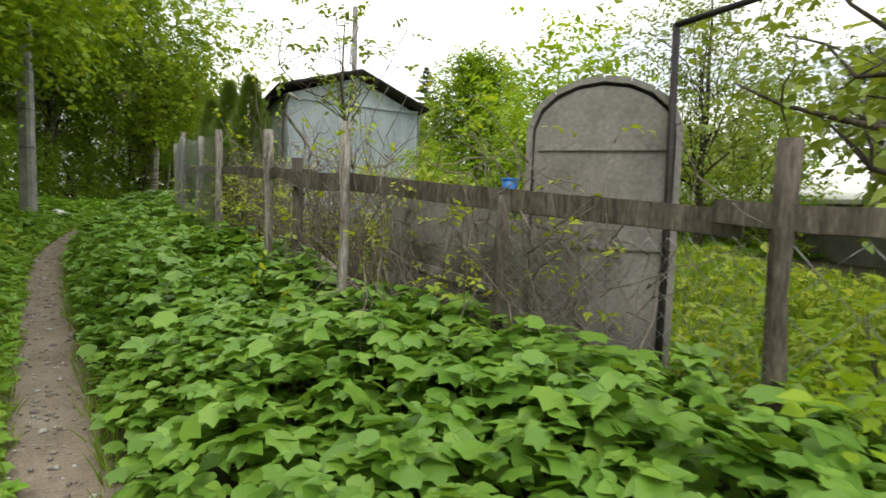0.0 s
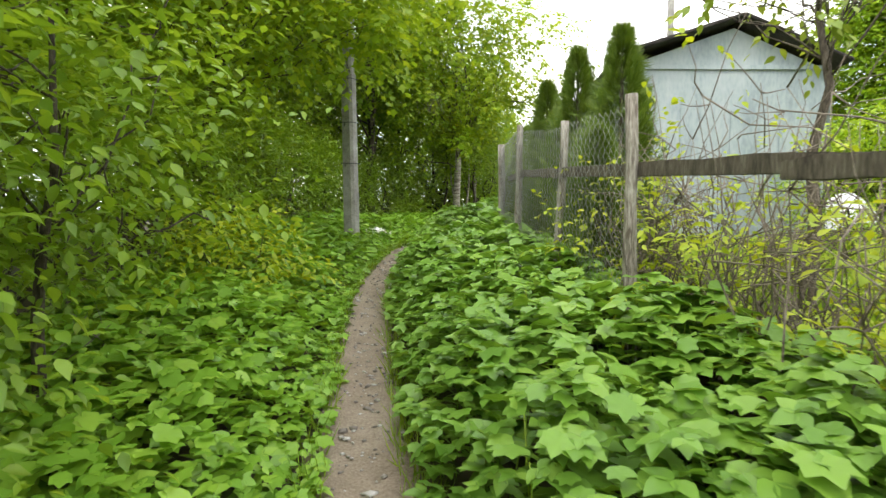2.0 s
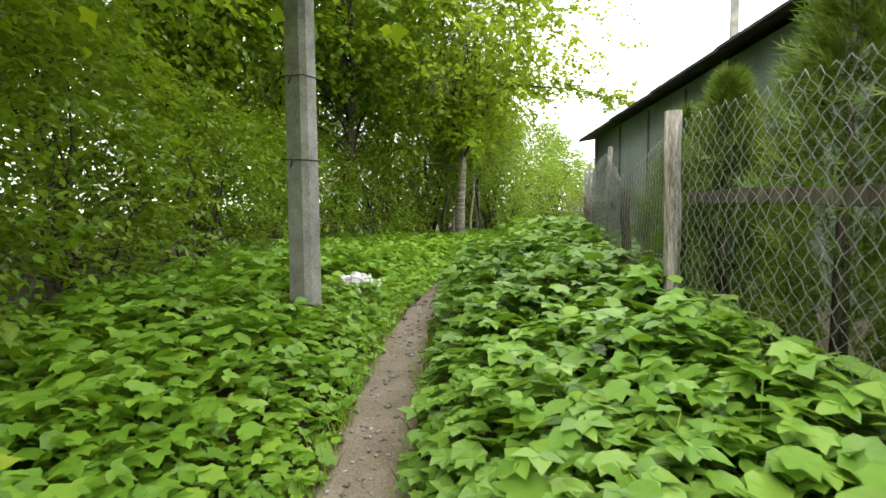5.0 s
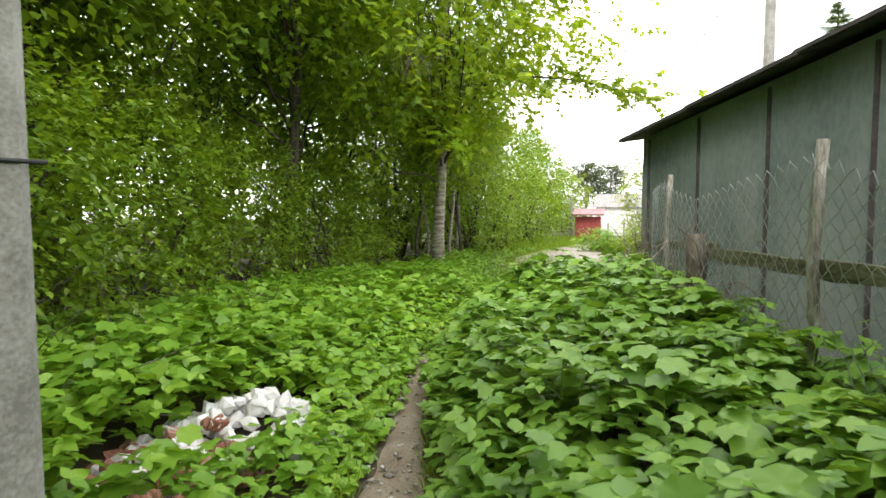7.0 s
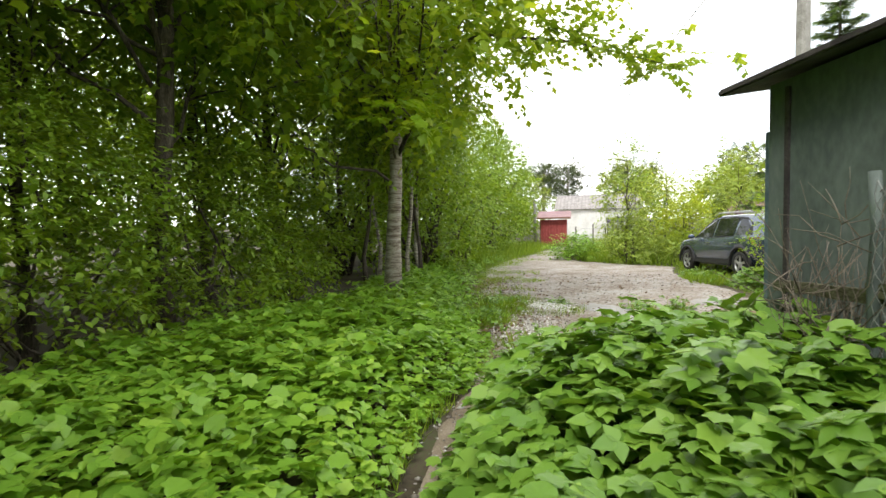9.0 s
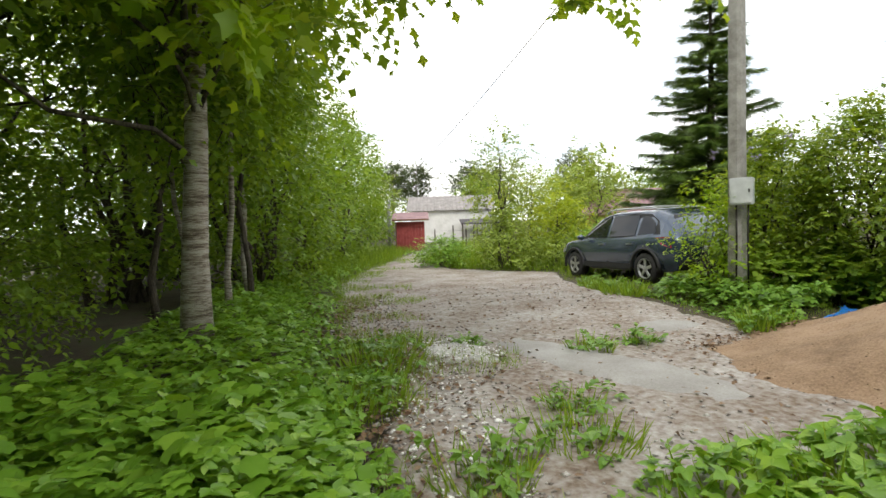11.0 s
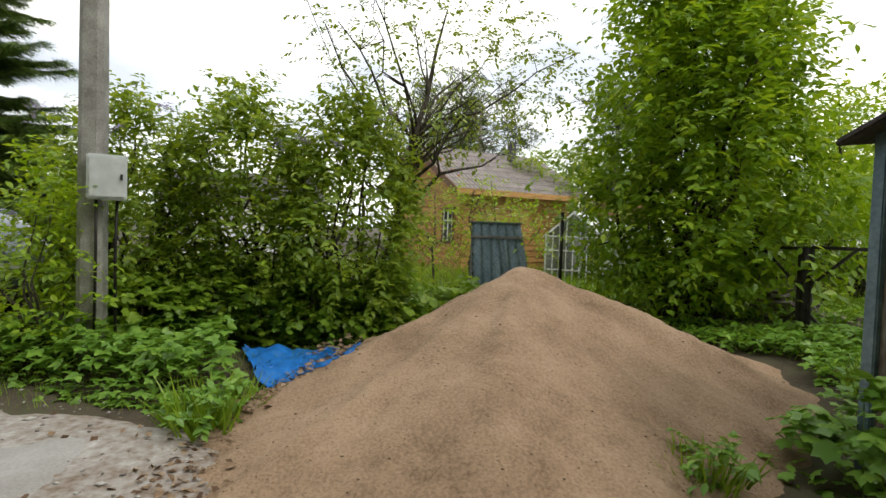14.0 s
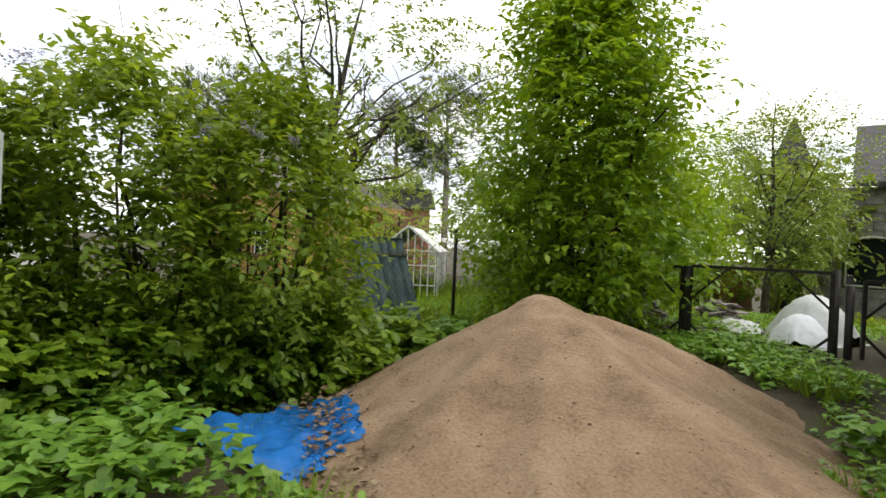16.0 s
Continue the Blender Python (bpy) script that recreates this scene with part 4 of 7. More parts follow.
def dead_twigs(name, x, y, z, r, h, n, label, seed, leafy=0):
    rng = np.random.default_rng(seed)
    ob = empty(name, x, y, z)
    lines = []
    for _ in range(n):
        a = rng.uniform(0, 6.28)
        foot = np.array([rng.normal(0, r * 0.35), rng.normal(0, r * 0.6), -0.05])
        tip = foot + np.array([math.cos(a) * r * rng.uniform(0.2, 0.9), math.sin(a) * r * rng.uniform(0.2, 1.1), h * rng.uniform(0.4, 1.0)])
        line = bent(foot, tip, rng, 0.12, 6)
        lines.append((line, np.linspace(0.006, 0.002, 6)))
        for _ in range(3):
            j = rng.integers(2, 6)
            lines.append((bent(line[j], line[j] + rng.normal(0, 0.22, 3) + np.array([0, 0, 0.08]), rng, 0.1, 4), np.linspace(0.004, 0.0015, 4)))
    tagged(tubes("twig_tangle", lines, M_TWIG, ob, 4), kind="stuff")
    if leafy:
        c = np.array([lines[rng.integers(len(lines))][0][3] for _ in range(leafy)])
        tagged(leaves("young_leaves", *cluster_leaves(c, unit(rng.normal(0, 1, c.shape)), 5, 0.06, 0.055, rng), OVAL, L_YELLOW, ob), kind="stuff")
    return tagged(ob, label, "dead shrub", "dry twigs on the fence")


for k, (x, y, z, r, h, n) in enumerate([(2.6, -4.95, 0.0, 0.45, 1.3, 60), (2.4, -3.85, 0.05, 0.42, 1.3, 60), (2.9, -6.5, -0.1, 0.5, 1.15, 60), (2.75, -5.7, -0.05, 0.45, 1.25, 60), (2.15, -3.1, 0.1, 0.32, 1.2, 44), (3.25, -7.3, -0.25, 0.4, 1.3, 46)]):
    dead_twigs("dead_vine", x, y, z, r, h, n, "tangle of dry brown vine stems with young leaves", 5 + 20 * k, 60)
dead_twigs("dead_vine", 2.25, 6.9, 0.4, 0.28, 1.1, 50, "dry vine stems climbing a wire fence", 8)
dead_twigs("dead_vine", 1.85, 5.0, 0.5, 0.3, 0.8, 20, "dry vine stems climbing a wire fence", 9)
tagged(tubes("bare_branch", [([(2.35, -5.4, 0.75), (2.55, -5.1, 1.0), (2.5, -4.75, 1.2), (2.32, -4.75, 1.42), (2.34, -5.0, 1.52), (2.4, -5.15, 1.45)], [0.02, 0.018, 0.017, 0.015, 0.013, 0.010])], M_POST, None, 7), "bare curling silvery branch above the fence", "branch")
tagged(tubes("fallen_log", [([(2.45, -5.15, 0.28), (2.6, -5.7, 0.12), (2.8, -6.3, -0.12)], [0.06, 0.065, 0.06])], M_BARK_PALE, None, 9), "pale leaning log against a fence", "log")

# ---- rubble heap ----
def rock_mesh(name, seed, material):
    rng = np.random.default_rng(seed)
    bm = bmesh.new()
    bmesh.ops.create_icosphere(bm, subdivisions=1, radius=1)
    for v in bm.verts:
        v.co *= rng.uniform(0.72, 1.15)
        v.co = Vector((round(v.co.x * 1.6) / 1.6 * 0.6 + v.co.x * 0.4, v.co.y * 0.8, v.co.z * 0.62))
    me = bpy.data.meshes.new(name)
    bm.to_mesh(me)
    bm.free()
    me.materials.append(material)
    return me


rocks_w = [rock_mesh("stone", 100 + k, M_RUBBLE_W) for k in range(5)]
rocks_r = [rock_mesh("brick_piece", 120 + k, M_RUBBLE_R) for k in range(4)]
heap = empty("rubble_heap", -1.06, 4.20, 0.0)
rng = np.random.default_rng(4)
count = 0
while count < 298:
    u, v = rng.uniform(-0.75, 0.6), rng.uniform(-1.1, 0.55)
    cx = -0.02 + 0.55 * min(0, v)
    r = math.hypot((u - cx) / 0.47, v / (0.48 if v > 0 else 0.85))
    if r > 1:
        continue
    hgt = 0.27 * (1 - r) ** 0.8 * (1.0 if v > -0.3 else 0.5)
    red = v < -0.3 + rng.normal(0, 0.1) and rng.uniform() < 0.7
    s = rng.uniform(0.045, 0.078)
    me = (rocks_r if red else rocks_w)[rng.integers(4)]
    ob = new("brick_piece" if red else "stone", me)
    ob.parent = heap
    gz = ground_z(-1.2 + u, 4.42 + v) - 0.04
    ob.matrix_basis = pose(u, v, gz + hgt * rng.uniform(0.45, 1.0) + 0.03, *rng.uniform(0, 360, 3)) @ Matrix.Diagonal((s, s, s, 1))
    count += 1
tagged(heap, "heap of broken white and red brick rubble beside the path", "rubble heap")

# ---- low plants ----
def bramble_in(x, y):
    p, f = lerp_table(PATH_X, y), lerp_table(FENCE_X, y)
    if y > 9.1 - 0.12 * x:
        return 0
    edge = x - p - 0.24 + 0.12 * smooth(3.2, 5.5, y) - 0.05 * noise.noise((y * 3, x, 1))
    if edge < 0 or x > f + 0.55 + (2.2 if y > 7.2 else 0):
        return 0
    return (0.45 + 0.55 * smooth(0, 0.35, edge)) * (1 + 0.35 * smooth(0.3, 1.0, edge) * math.exp(-((y - 7.1) / 1.3) ** 2)) * (1 - 0.6 * smooth(8.2, 9.3, y)) * (1 - 0.55 * smooth(f, f + 0.5, x) * (y < 7.4))


def verge_in(x, y):
    p, hx = lerp_table(PATH_X, y), lerp_table(HEDGE_X, y)
    right = p - 0.2 + 0.13 * smooth(3.2, 5.5, y) if y < 7 else min(p - 0.2, 0.15 + 0.28 * (y - 7)) if y < 10.6 else 0.95 + 0.10 * (y - 10.6)
    edge = right - x - 0.06 * noise.noise((y * 3, x, 7))
    if edge < 0 or x < hx - 0.3 or y > 24:
        return 0
    if (x + 1.12 - 0.4 * (y - 4.1)) ** 2 / 0.085 + (y - 3.85) ** 2 / 0.52 < 1:
        return 0
    return (0.25 + 0.75 * smooth(0, 0.7, edge)) * (1 - 0.05 * smooth(10, 14, y)) * (1 - 0.25 * math.exp(-((y - 3.5) / 2.5) ** 2) * (edge < 0.9))


def yard_in(x, y):
    a = smooth(0, 0.5, x - 6.25 - 0.25 * (y - 12.3) * (y > 12.3) + 0.25 * noise.noise((x * 2, y * 2, 3))) * smooth(0, 0.4, 8.9 - x) * smooth(0, 0.4, y - 11.7) * smooth(0, 0.5, 15.1 - y)
    if sand_z(x, y) > 0.02:
        a = 0
    if 6.6 < x < 8.25 and 11.3 - 0.35 * (x - 6.9) < y < 12.06 + 0.34 * (x - 6.6):
        a = 0
    b = smooth(0, 0.4, x - 8.2) * smooth(0, 0.6, 10.8 - x) * smooth(0, 0.4, y - 8.2) * smooth(0, 0.4, 12 - y) * (sand_z(x, y) < 0.02)
    c = 0.4 * smooth(0, 0.3, x - 6.6) * smooth(0, 0.5, 8.9 - x) * smooth(0, 0.3, y - 5.4) * smooth(0, 0.3, 8.0 - y) * (sand_z(x, y) < 0.02)
    return max(a, b, c)


def corner_in(x, y):
    return smooth(0, 0.25, 0.40 - math.hypot((x - 5.38), (y - 8.18) * 0.9))


bramble = cover("bramble_patch", bramble_in, -0.6, 5.6, -12, 9.2, 800, 0.62, 0.125, PALMATE, L_BRAMBLE, "", 3)
bp, bu, bt_, bs = bramble
near_leaf = np.array([(-3.2 < q[1] < 1.0 and q[0] < lerp_table(PATH_X, q[1]) + 0.55 and q[2] > ground_z(q[0], q[1]) + 0.3) for q in bp])
pick = np.where(near_leaf)[0][:280]
rest = np.ones(len(bp), bool)
rest[pick] = False
lobed = rest & (np.random.default_rng(8).uniform(0, 1, len(bp)) < 0.5)
three = rest & ~lobed
patch_b = leaves("bramble_patch", bp[lobed], bu[lobed], bt_[lobed], bs[lobed], PALMATE, L_BRAMBLE)
tagged(leaves("raspberry_patch", bp[three], bu[three], bt_[three], bs[three] * 1.12, TRIFOLIATE, L_BRAMBLE), "dense knee-high patch of pointed three-part raspberry leaves", "ground cover", kind="stuff")
tagged(patch_b, "dense knee-high patch of broad lobed bramble leaves", "ground cover", kind="stuff")
leaf_me = bpy.data.meshes.new("leaf")
leaf_me.from_pydata([tuple(v) for v in PALMATE[0]], [], [tuple(t) for t in PALMATE[1]])
leaf_me.materials.append(L_BRAMBLE)
for k in pick:
    t = Vector(bt_[k]).normalized()
    x = t.cross(Vector(bu[k])).normalized()
    n = x.cross(t)
    lf = new("leaf", leaf_me)
    lf.parent = patch_b
    m = Matrix((x, t, n)).transposed().to_4x4()
    m.translation = bp[k]
    lf.matrix_basis = m @ Matrix.Diagonal((bs[k], bs[k], bs[k], 1))
# stalks below the leaves
rng = np.random.default_rng(12)
sel = rng.choice(len(bp), 1500, False)
tagged(tubes("bramble_stalks", [([(bp[k][0] + rng.normal(0, 0.05), bp[k][1] + rng.normal(0, 0.05), ground_z(bp[k][0], bp[k][1]) - 0.02), bp[k]], [0.004, 0.0025]) for k in sel], L_GRASS, None, 4), "thin green stalks of the bramble patch", "ground cover", kind="stuff")
vp = cover("verge", verge_in, -3.4, 3.2, -12, 24, 420, 0.50, 0.125, TRIFOLIATE, L_GOUT, "", 5, 0.4)
tagged(leaves("groundcover_verge", *vp, TRIFOLIATE, L_GOUT), "bright green trifoliate ground cover along the path", "ground cover", kind="stuff")
vq = cover("verge", verge_in, -3.4, 3.2, -12, 12, 420, 0.50, 0.12, PALMATE, L_BRAMBLE, "", 6, 0.4)
tagged(leaves("groundcover_verge", *vq, PALMATE, L_GOUT), "bright green broad-leaved ground cover along the path", "ground cover", kind="stuff")
yp = cover("yard", yard_in, 6, 10.9, 5.3, 15.2, 480, 0.46, 0.14, TRIFOLIATE, L_GOUT, "", 7, 0.4)
tagged(leaves("yard_weeds", *yp, TRIFOLIATE, L_BRAMBLE), "green leafy weeds under the lilac bushes", "ground cover", kind="stuff")
cp = cover("corner", corner_in, 4.7, 6.0, 7.7, 9.0, 330, 0.42, 0.14, PALMATE, L_BRAMBLE, "", 8, 0.4)
tagged(leaves("corner_weeds", *cp, PALMATE, L_BRAMBLE), "clump of broad-leaved weeds at a garage corner", "ground cover", kind="stuff")


def grass_field(name, inside, x0, x1, y0, y1, per_m2, h, label, seed, lean=0.35, width=1.0):
    rng = np.random.default_rng(seed)
    n = int((x1 - x0) * (y1 - y0) * per_m2)
    px, py = rng.uniform(x0, x1, n), rng.uniform(y0, y1, n)
    d = np.array([inside(a, b) for a, b in zip(px, py)])
    ok = d > rng.uniform(0, 1, n)
    px, py, d = px[ok], py[ok], d[ok]
    p = np.stack([px, py, [ground_z(a, b) - 0.01 for a, b in zip(px, py)]], 1)
    t = np.stack([rng.normal(0, lean, len(px)), rng.normal(0, lean, len(px)), np.ones(len(px))], 1)
    u = np.stack([rng.normal(0, 1, len(px)), rng.normal(0, 1, len(px)), np.full(len(px), 0.3)], 1)
    blank = (BLADE[0] * np.array([width, 1, 1]), BLADE[1])
    return tagged(leaves(name, p, u, t, h * rng.uniform(0.4, 1.2, len(px)) * (0.5 + 0.5 * d), blank, L_GRASS), label, "grass", kind="stuff")


def edge_grass(x, y):
    d = abs(x - lerp_table(PATH_X, y)) - 0.19
    return 0.9 * math.exp(-(d / 0.14) ** 2) if d > -0.03 and y < 8.5 else 0


def lot_grass(x, y):
    v = lot_inside(x, y)
    n_ = noise.noise((x * 1.1, y * 1.1, 21)) + 0.4 * noise.noise((x * 3, y * 3, 2))
    if v < 0:
        return 0.5 * (verge_in(x, y) < 0.3) * (y > 8.8) * (x < 9) * (0.5 + 0.5 * (n_ > -0.2))
    left = x - lerp_table(LOT_LEFT, y)
    return 0.85 * (n_ > -0.22 + 0.36 * left) * (left < 1.7)


grass_field("path_grass", edge_grass, -1.0, 3.0, -12, 8.6, 1500, 0.2, "thin green grass along the path edges", 31)
grass_field("verge_grass", lot_grass, 0.3, 9, 8.8, 30, 800, 0.17, "patchy green grass round the gravel yard", 32)


def far_grass(x, y):
    if lot_inside(x, y) > -0.1 or x < lerp_table(HEDGE_X, y):
        return 0
    return 0.9 * (y > 19) + 0.9 * (x > 10) * (y <= 19) * (y > 2)


grass_field("meadow_grass", far_grass, 3, 20, 3, 38, 110, 0.45, "tall unmown meadow grass beyond the yard", 33, 0.3, 1.6)


def tuft(x, y, r, h, n, label, seed, weed=True):
    rng = np.random.default_rng(seed)
    ob = empty("weed_tuft", x, y, max(ground_z(x, y), sand_z(x, y)) - 0.01)
    a, q = rng.uniform(0, 6.28, n), np.sqrt(rng.uniform(0, 1, n)) * r
    p = np.stack([np.cos(a) * q, np.sin(a) * q, np.zeros(n)], 1)
    t = np.stack([np.cos(a) * 0.5 * q / r + rng.normal(0, 0.25, n), np.sin(a) * 0.5 * q / r + rng.normal(0, 0.25, n), np.ones(n)], 1)
    u = rng.normal(0, 1, (n, 3))
    leaves("grass_clump", p, u, t, h * rng.uniform(0.4, 1.1, n), (BLADE[0] * np.array([1.6, 1, 1]), BLADE[1]), L_GRASS, ob)
    if weed:
        c = np.stack([rng.normal(0, r * 0.5, 26), rng.normal(0, r * 0.5, 26), rng.uniform(0.1, 0.75, 26) * h], 1)
        tagged(leaves("leaf_rosette", *cluster_leaves(c, unit(c + 0.001), 7, 0.05, 0.075, rng), OVAL, L_BRAMBLE, ob), kind="stuff")
    return tagged(ob, label, "weed", "weed tufts on the yard")


for k, (x, y, r, h) in enumerate([(3.80, 12.25, 0.26, 0.22), (4.42, 12.22, 0.16, 0.20), (5.12, 9.12, 0.2, 0.24), (2.75, 13.1, 0.14, 0.15), (6.2, 12.05, 0.3, 0.35), (5.9, 11.95, 0.2, 0.3), (2.3, 10.35, 0.3, 0.25), (2.6, 10.9, 0.2, 0.2), (1.5, 10.2, 0.3, 0.25), (1.9, 13.3, 0.45, 0.25), (1.6, 12.6, 0.4, 0.3), (1.2, 11.6, 0.35, 0.3), (6.3, 7.0, 0.25, 0.3), (6.9, 15.3, 0.4, 0.35), (7.2, 16.2, 0.35, 0.3), (7.5, 17.0, 0.3, 0.25)]):
    tuft(x, y, r, h, int(480 * r), "small green weed tuft growing through gravel", 200 + k)

def front_in(x, y):
    return smooth(0, 0.4, x - 1.95 + 0.25 * noise.noise((x * 2, y * 2, 5))) * smooth(0, 0.3, y - 8.0) * smooth(0, 0.45, 9.85 + 0.02 * x - y + 0.25 * noise.noise((x * 1.7, y, 8)) - 0.18 * max(0, x - 3)) * smooth(0, 0.3, 4.1 - x)


fpn = cover("front", front_in, 1.8, 5.3, 8, 10, 420, 0.38, 0.13, TRIFOLIATE, L_GOUT, "", 9, 0.5)
tagged(leaves("garage_front_weeds", *fpn, TRIFOLIATE, L_GOUT), "lush green weeds before the garage", "ground cover", kind="stuff")
grass_field("garage_front_grass", front_in, 1.8, 5.3, 8, 10, 260, 0.34, "long green grass blades before the garage", 34, 0.4, 1.5)

for k, (x, y, r, h) in enumerate([(8.72, 11.75, 0.5, 0.85), (8.62, 12.75, 0.5, 0.95), (8.25, 13.45, 0.45, 0.8), (8.75, 10.9, 0.5, 0.8), (9.3, 10.0, 0.45, 0.6)]):
    shrub("currant_bush", x, y, ground_z(x, y), r, r, h, 1300, PALMATE, 0.10, L_HEDGE, "low dark broad-leaved currant bush under lilacs", seed=280 + k, group="currant bushes", stems=5, spread=0.09)

# ---- hedge and woods on the path's other side ----
HEDGE = [(-1.55, -8.6, 1.0, 1.2, 3.4, 2400), (-1.2, -5.45, 0.85, 1.0, 2.6, 2600), (-1.9, -6.6, 1.0, 1.2, 3.6, 2200), (-2.1, -3.6, 0.9, 1.2, 2.6, 2200), (-2.5, -1.5, 0.95, 1.3, 2.4, 2400), (-3.0, 0.5, 1.0, 1.3, 2.9, 2400),
         (-3.3, 2.6, 1.1, 1.4, 3.0, 2600), (-3.5, 4.9, 1.2, 1.4, 2.6, 2800), (-3.5, 7.2, 1.3, 1.4, 2.7, 3000), (-3.2, 9.4, 1.3, 1.3, 2.7, 2800), (-2.2, 11.5, 1.1, 1.2, 2.6, 2400), (-1.8, 13.6, 1.0, 1.2, 2.4, 1800)]
for k, (x, y, rx, ry, h, n) in enumerate(HEDGE):
    shrub("hedge_shrub", x, y, ground_z(x, y), rx, ry, h, int(n * 3.0), OVAL, 0.082, L_HEDGE, "dense leafy green shrub beside the footpath", seed=300 + k, group="hedge shrubs", low=0.14)
shrub("yellow_shrub", -1.35, -1.5, ground_z(-1.35, -1.5), 0.55, 0.6, 0.9, 1500, OVAL, 0.08, L_YELLOW, "low yellow-green leafed shrub at the hedge foot", seed=330)
# sapling that leans over the path
tree("overhanging_sapling", -0.95, -4.3, ground_z(-0.95, -4.3), 2.7, 0.6, 0.62, 0.9, 3000, OVAL, 0.075, L_HEDGE, "young broad-leaved sapling leaning over the path", 0.03, seed=340, lean=(0.35, -0.1), limbs=12, each=6, spread=0.16, shift=(0.25, 0.0))
for k, (x, y, h, rr, n) in enumerate([(-2.6, -8.0, 7.5, 2.2, 4200), (-3.2, -4.8, 7.0, 2.1, 4200), (-3.8, -1.6, 7.5, 2.2, 4200), (-4.3, 1.4, 8.0, 2.2, 4200), (-4.8, 4.4, 7.5, 2.3, 4200), (-5.0, 7.6, 7.5, 2.3, 4000), (-4.2, 10.8, 8.0, 2.3, 4200), (-3.2, 13.8, 7.5, 2.2, 3600), (-7.5, 0.0, 10, 3, 3000), (-8, 5, 9.5, 3, 3000), (-7.5, 10, 10, 3, 3000), (-6, 15, 9.5, 3, 3000), (-5.8, -5, 9.5, 3, 3000), (-5.0, -10.5, 9, 3, 3000)]):
    # past y 3 the leaf colour is darkened to stand for canopy shade
    tree("woodland_tree", x, y, ground_z(x, y), h, 1.6, rr, rr, int(n * 2.0), FOLD, 0.15, (L_WOODSHADE if y > 3 else L_HEDGE if k % 3 else L_MAPLE), "slender woodland tree with dense green foliage", 0.07 + 0.01 * (k % 3), seed=360 + k, group="woodland trees", limbs=14, each=12, spread=0.28, hollow=0.25)
maple = tree("maple_tree", 0.0, 13.7, ground_z(0, 13.7), 10.0, 2.5, 4.0, 3.8, 17000, MAPLE, 0.15, L_MAPLE, "tall maple tree with a banded pale trunk", 0.13, seed=400, lean=(0.15, 0.3), bark=M_BARK_PALE, limbs=30, each=30, spread=0.27, shift=(0.1, -1.15), hollow=0.25, thick=0.55)
rng = np.random.default_rng(402)
for line, n_c, wide, sz, lf in (([(0.05, -0.05, 3.9), (1.5, -0.6, 4.5), (3.0, -0.9, 4.3), (4.7, -1.1, 3.85)], 70, 0.22, 0.15, L_MAPLE), ([(0.05, 0.0, 3.3), (0.1, -1.4, 3.25), (0.25, -2.7, 2.75)], 26, 0.30, 0.17, L_LINDEN), ([(0.05, 0.1, 3.6), (-0.9, -1.4, 3.6), (-1.6, -2.6, 3.1)], 26, 0.30, 0.17, L_MAPLE)):
    tubes("bough", [(line, np.linspace(0.035, 0.008, len(line)))], M_BARK, maple, 6)
    kk = np.linspace(0.25, 1, n_c)
    cc = np.stack([np.interp(kk, np.linspace(0, 1, len(line)), [p[j] for p in line]) for j in range(3)], 1) + rng.normal(0, wide, (n_c, 3)) * [1, 1, 0.5]
    tagged(leaves("bough_foliage", *cluster_leaves(cc, unit(cc * [1, 1, 0.02] + 0.01), 14, 0.15, sz, rng), MAPLE, lf, maple), kind="stuff")
tree("pale_trunk_tree", 0.75, 17.6, 0, 7.5, 2.0, 1.7, 2.2, 6500, FOLD, 0.14, L_HEDGE, "thin pale-barked tree at the yard edge", 0.06, seed=401, lean=(-0.5, 0.2), bark=M_BARK_PALE, limbs=12, each=12)
# tall maples added to shade the woods, their leaf colour darkened as well
for k, (x, y, h) in enumerate([(-2.6, 10.6, 10.5), (-2.4, 15.8, 11), (-4.6, 7.4, 10.5)]):
    tree("woodland_maple", x, y, 0, h, 2.6, 2.9, 2.9, 12000, MAPLE, 0.16, L_WOODSHADE, "tall shady maple tree in the woods", 0.11, seed=480 + k, group="woodland maples", limbs=18, each=20, spread=0.3, hollow=0.2)
for k, (x, y) in enumerate([(0.1, 14.4), (-0.5, 15.4), (0.35, 15.6), (0.7, 16.8), (-0.3, 17.6)]):
    tree("thin_trunk_tree", x, y, 0, 6.0 + 0.5 * k, 1.8, 1.1, 1.3, 3600, FOLD, 0.13, L_HEDGE, "thin dark-barked young tree beside the yard", 0.045, seed=405 + k, group="young trees", limbs=8, each=12, lean=(0.2 * (k % 3 - 1), 0.1), bark=M_BARK if k % 2 else M_BARK_PALE)
for k, (x, y, rx, h) in enumerate([(0.8, 19.2, 1.4, 5.2), (1.5, 22.3, 1.5, 5.6), (3.0, 26, 1.9, 6.0), (5.0, 31, 2.1, 6.4), (7.0, 37.5, 2.2, 6.4), (-1.8, 20.5, 2.0, 7.0), (-0.8, 25.5, 2.2, 8.0), (0.6, 31, 2.4, 8.5), (2.0, 38, 3, 9)]):
    shrub("roadside_bush", x, y, 0, rx, rx * 1.15, h, int(5600 + 600 * rx), FOLD, 0.14 + 0.012 * k, L_HEDGE, "tall leafy green bush lining the lane", seed=420 + k, group="lane bushes", spread=0.28, stems=9)
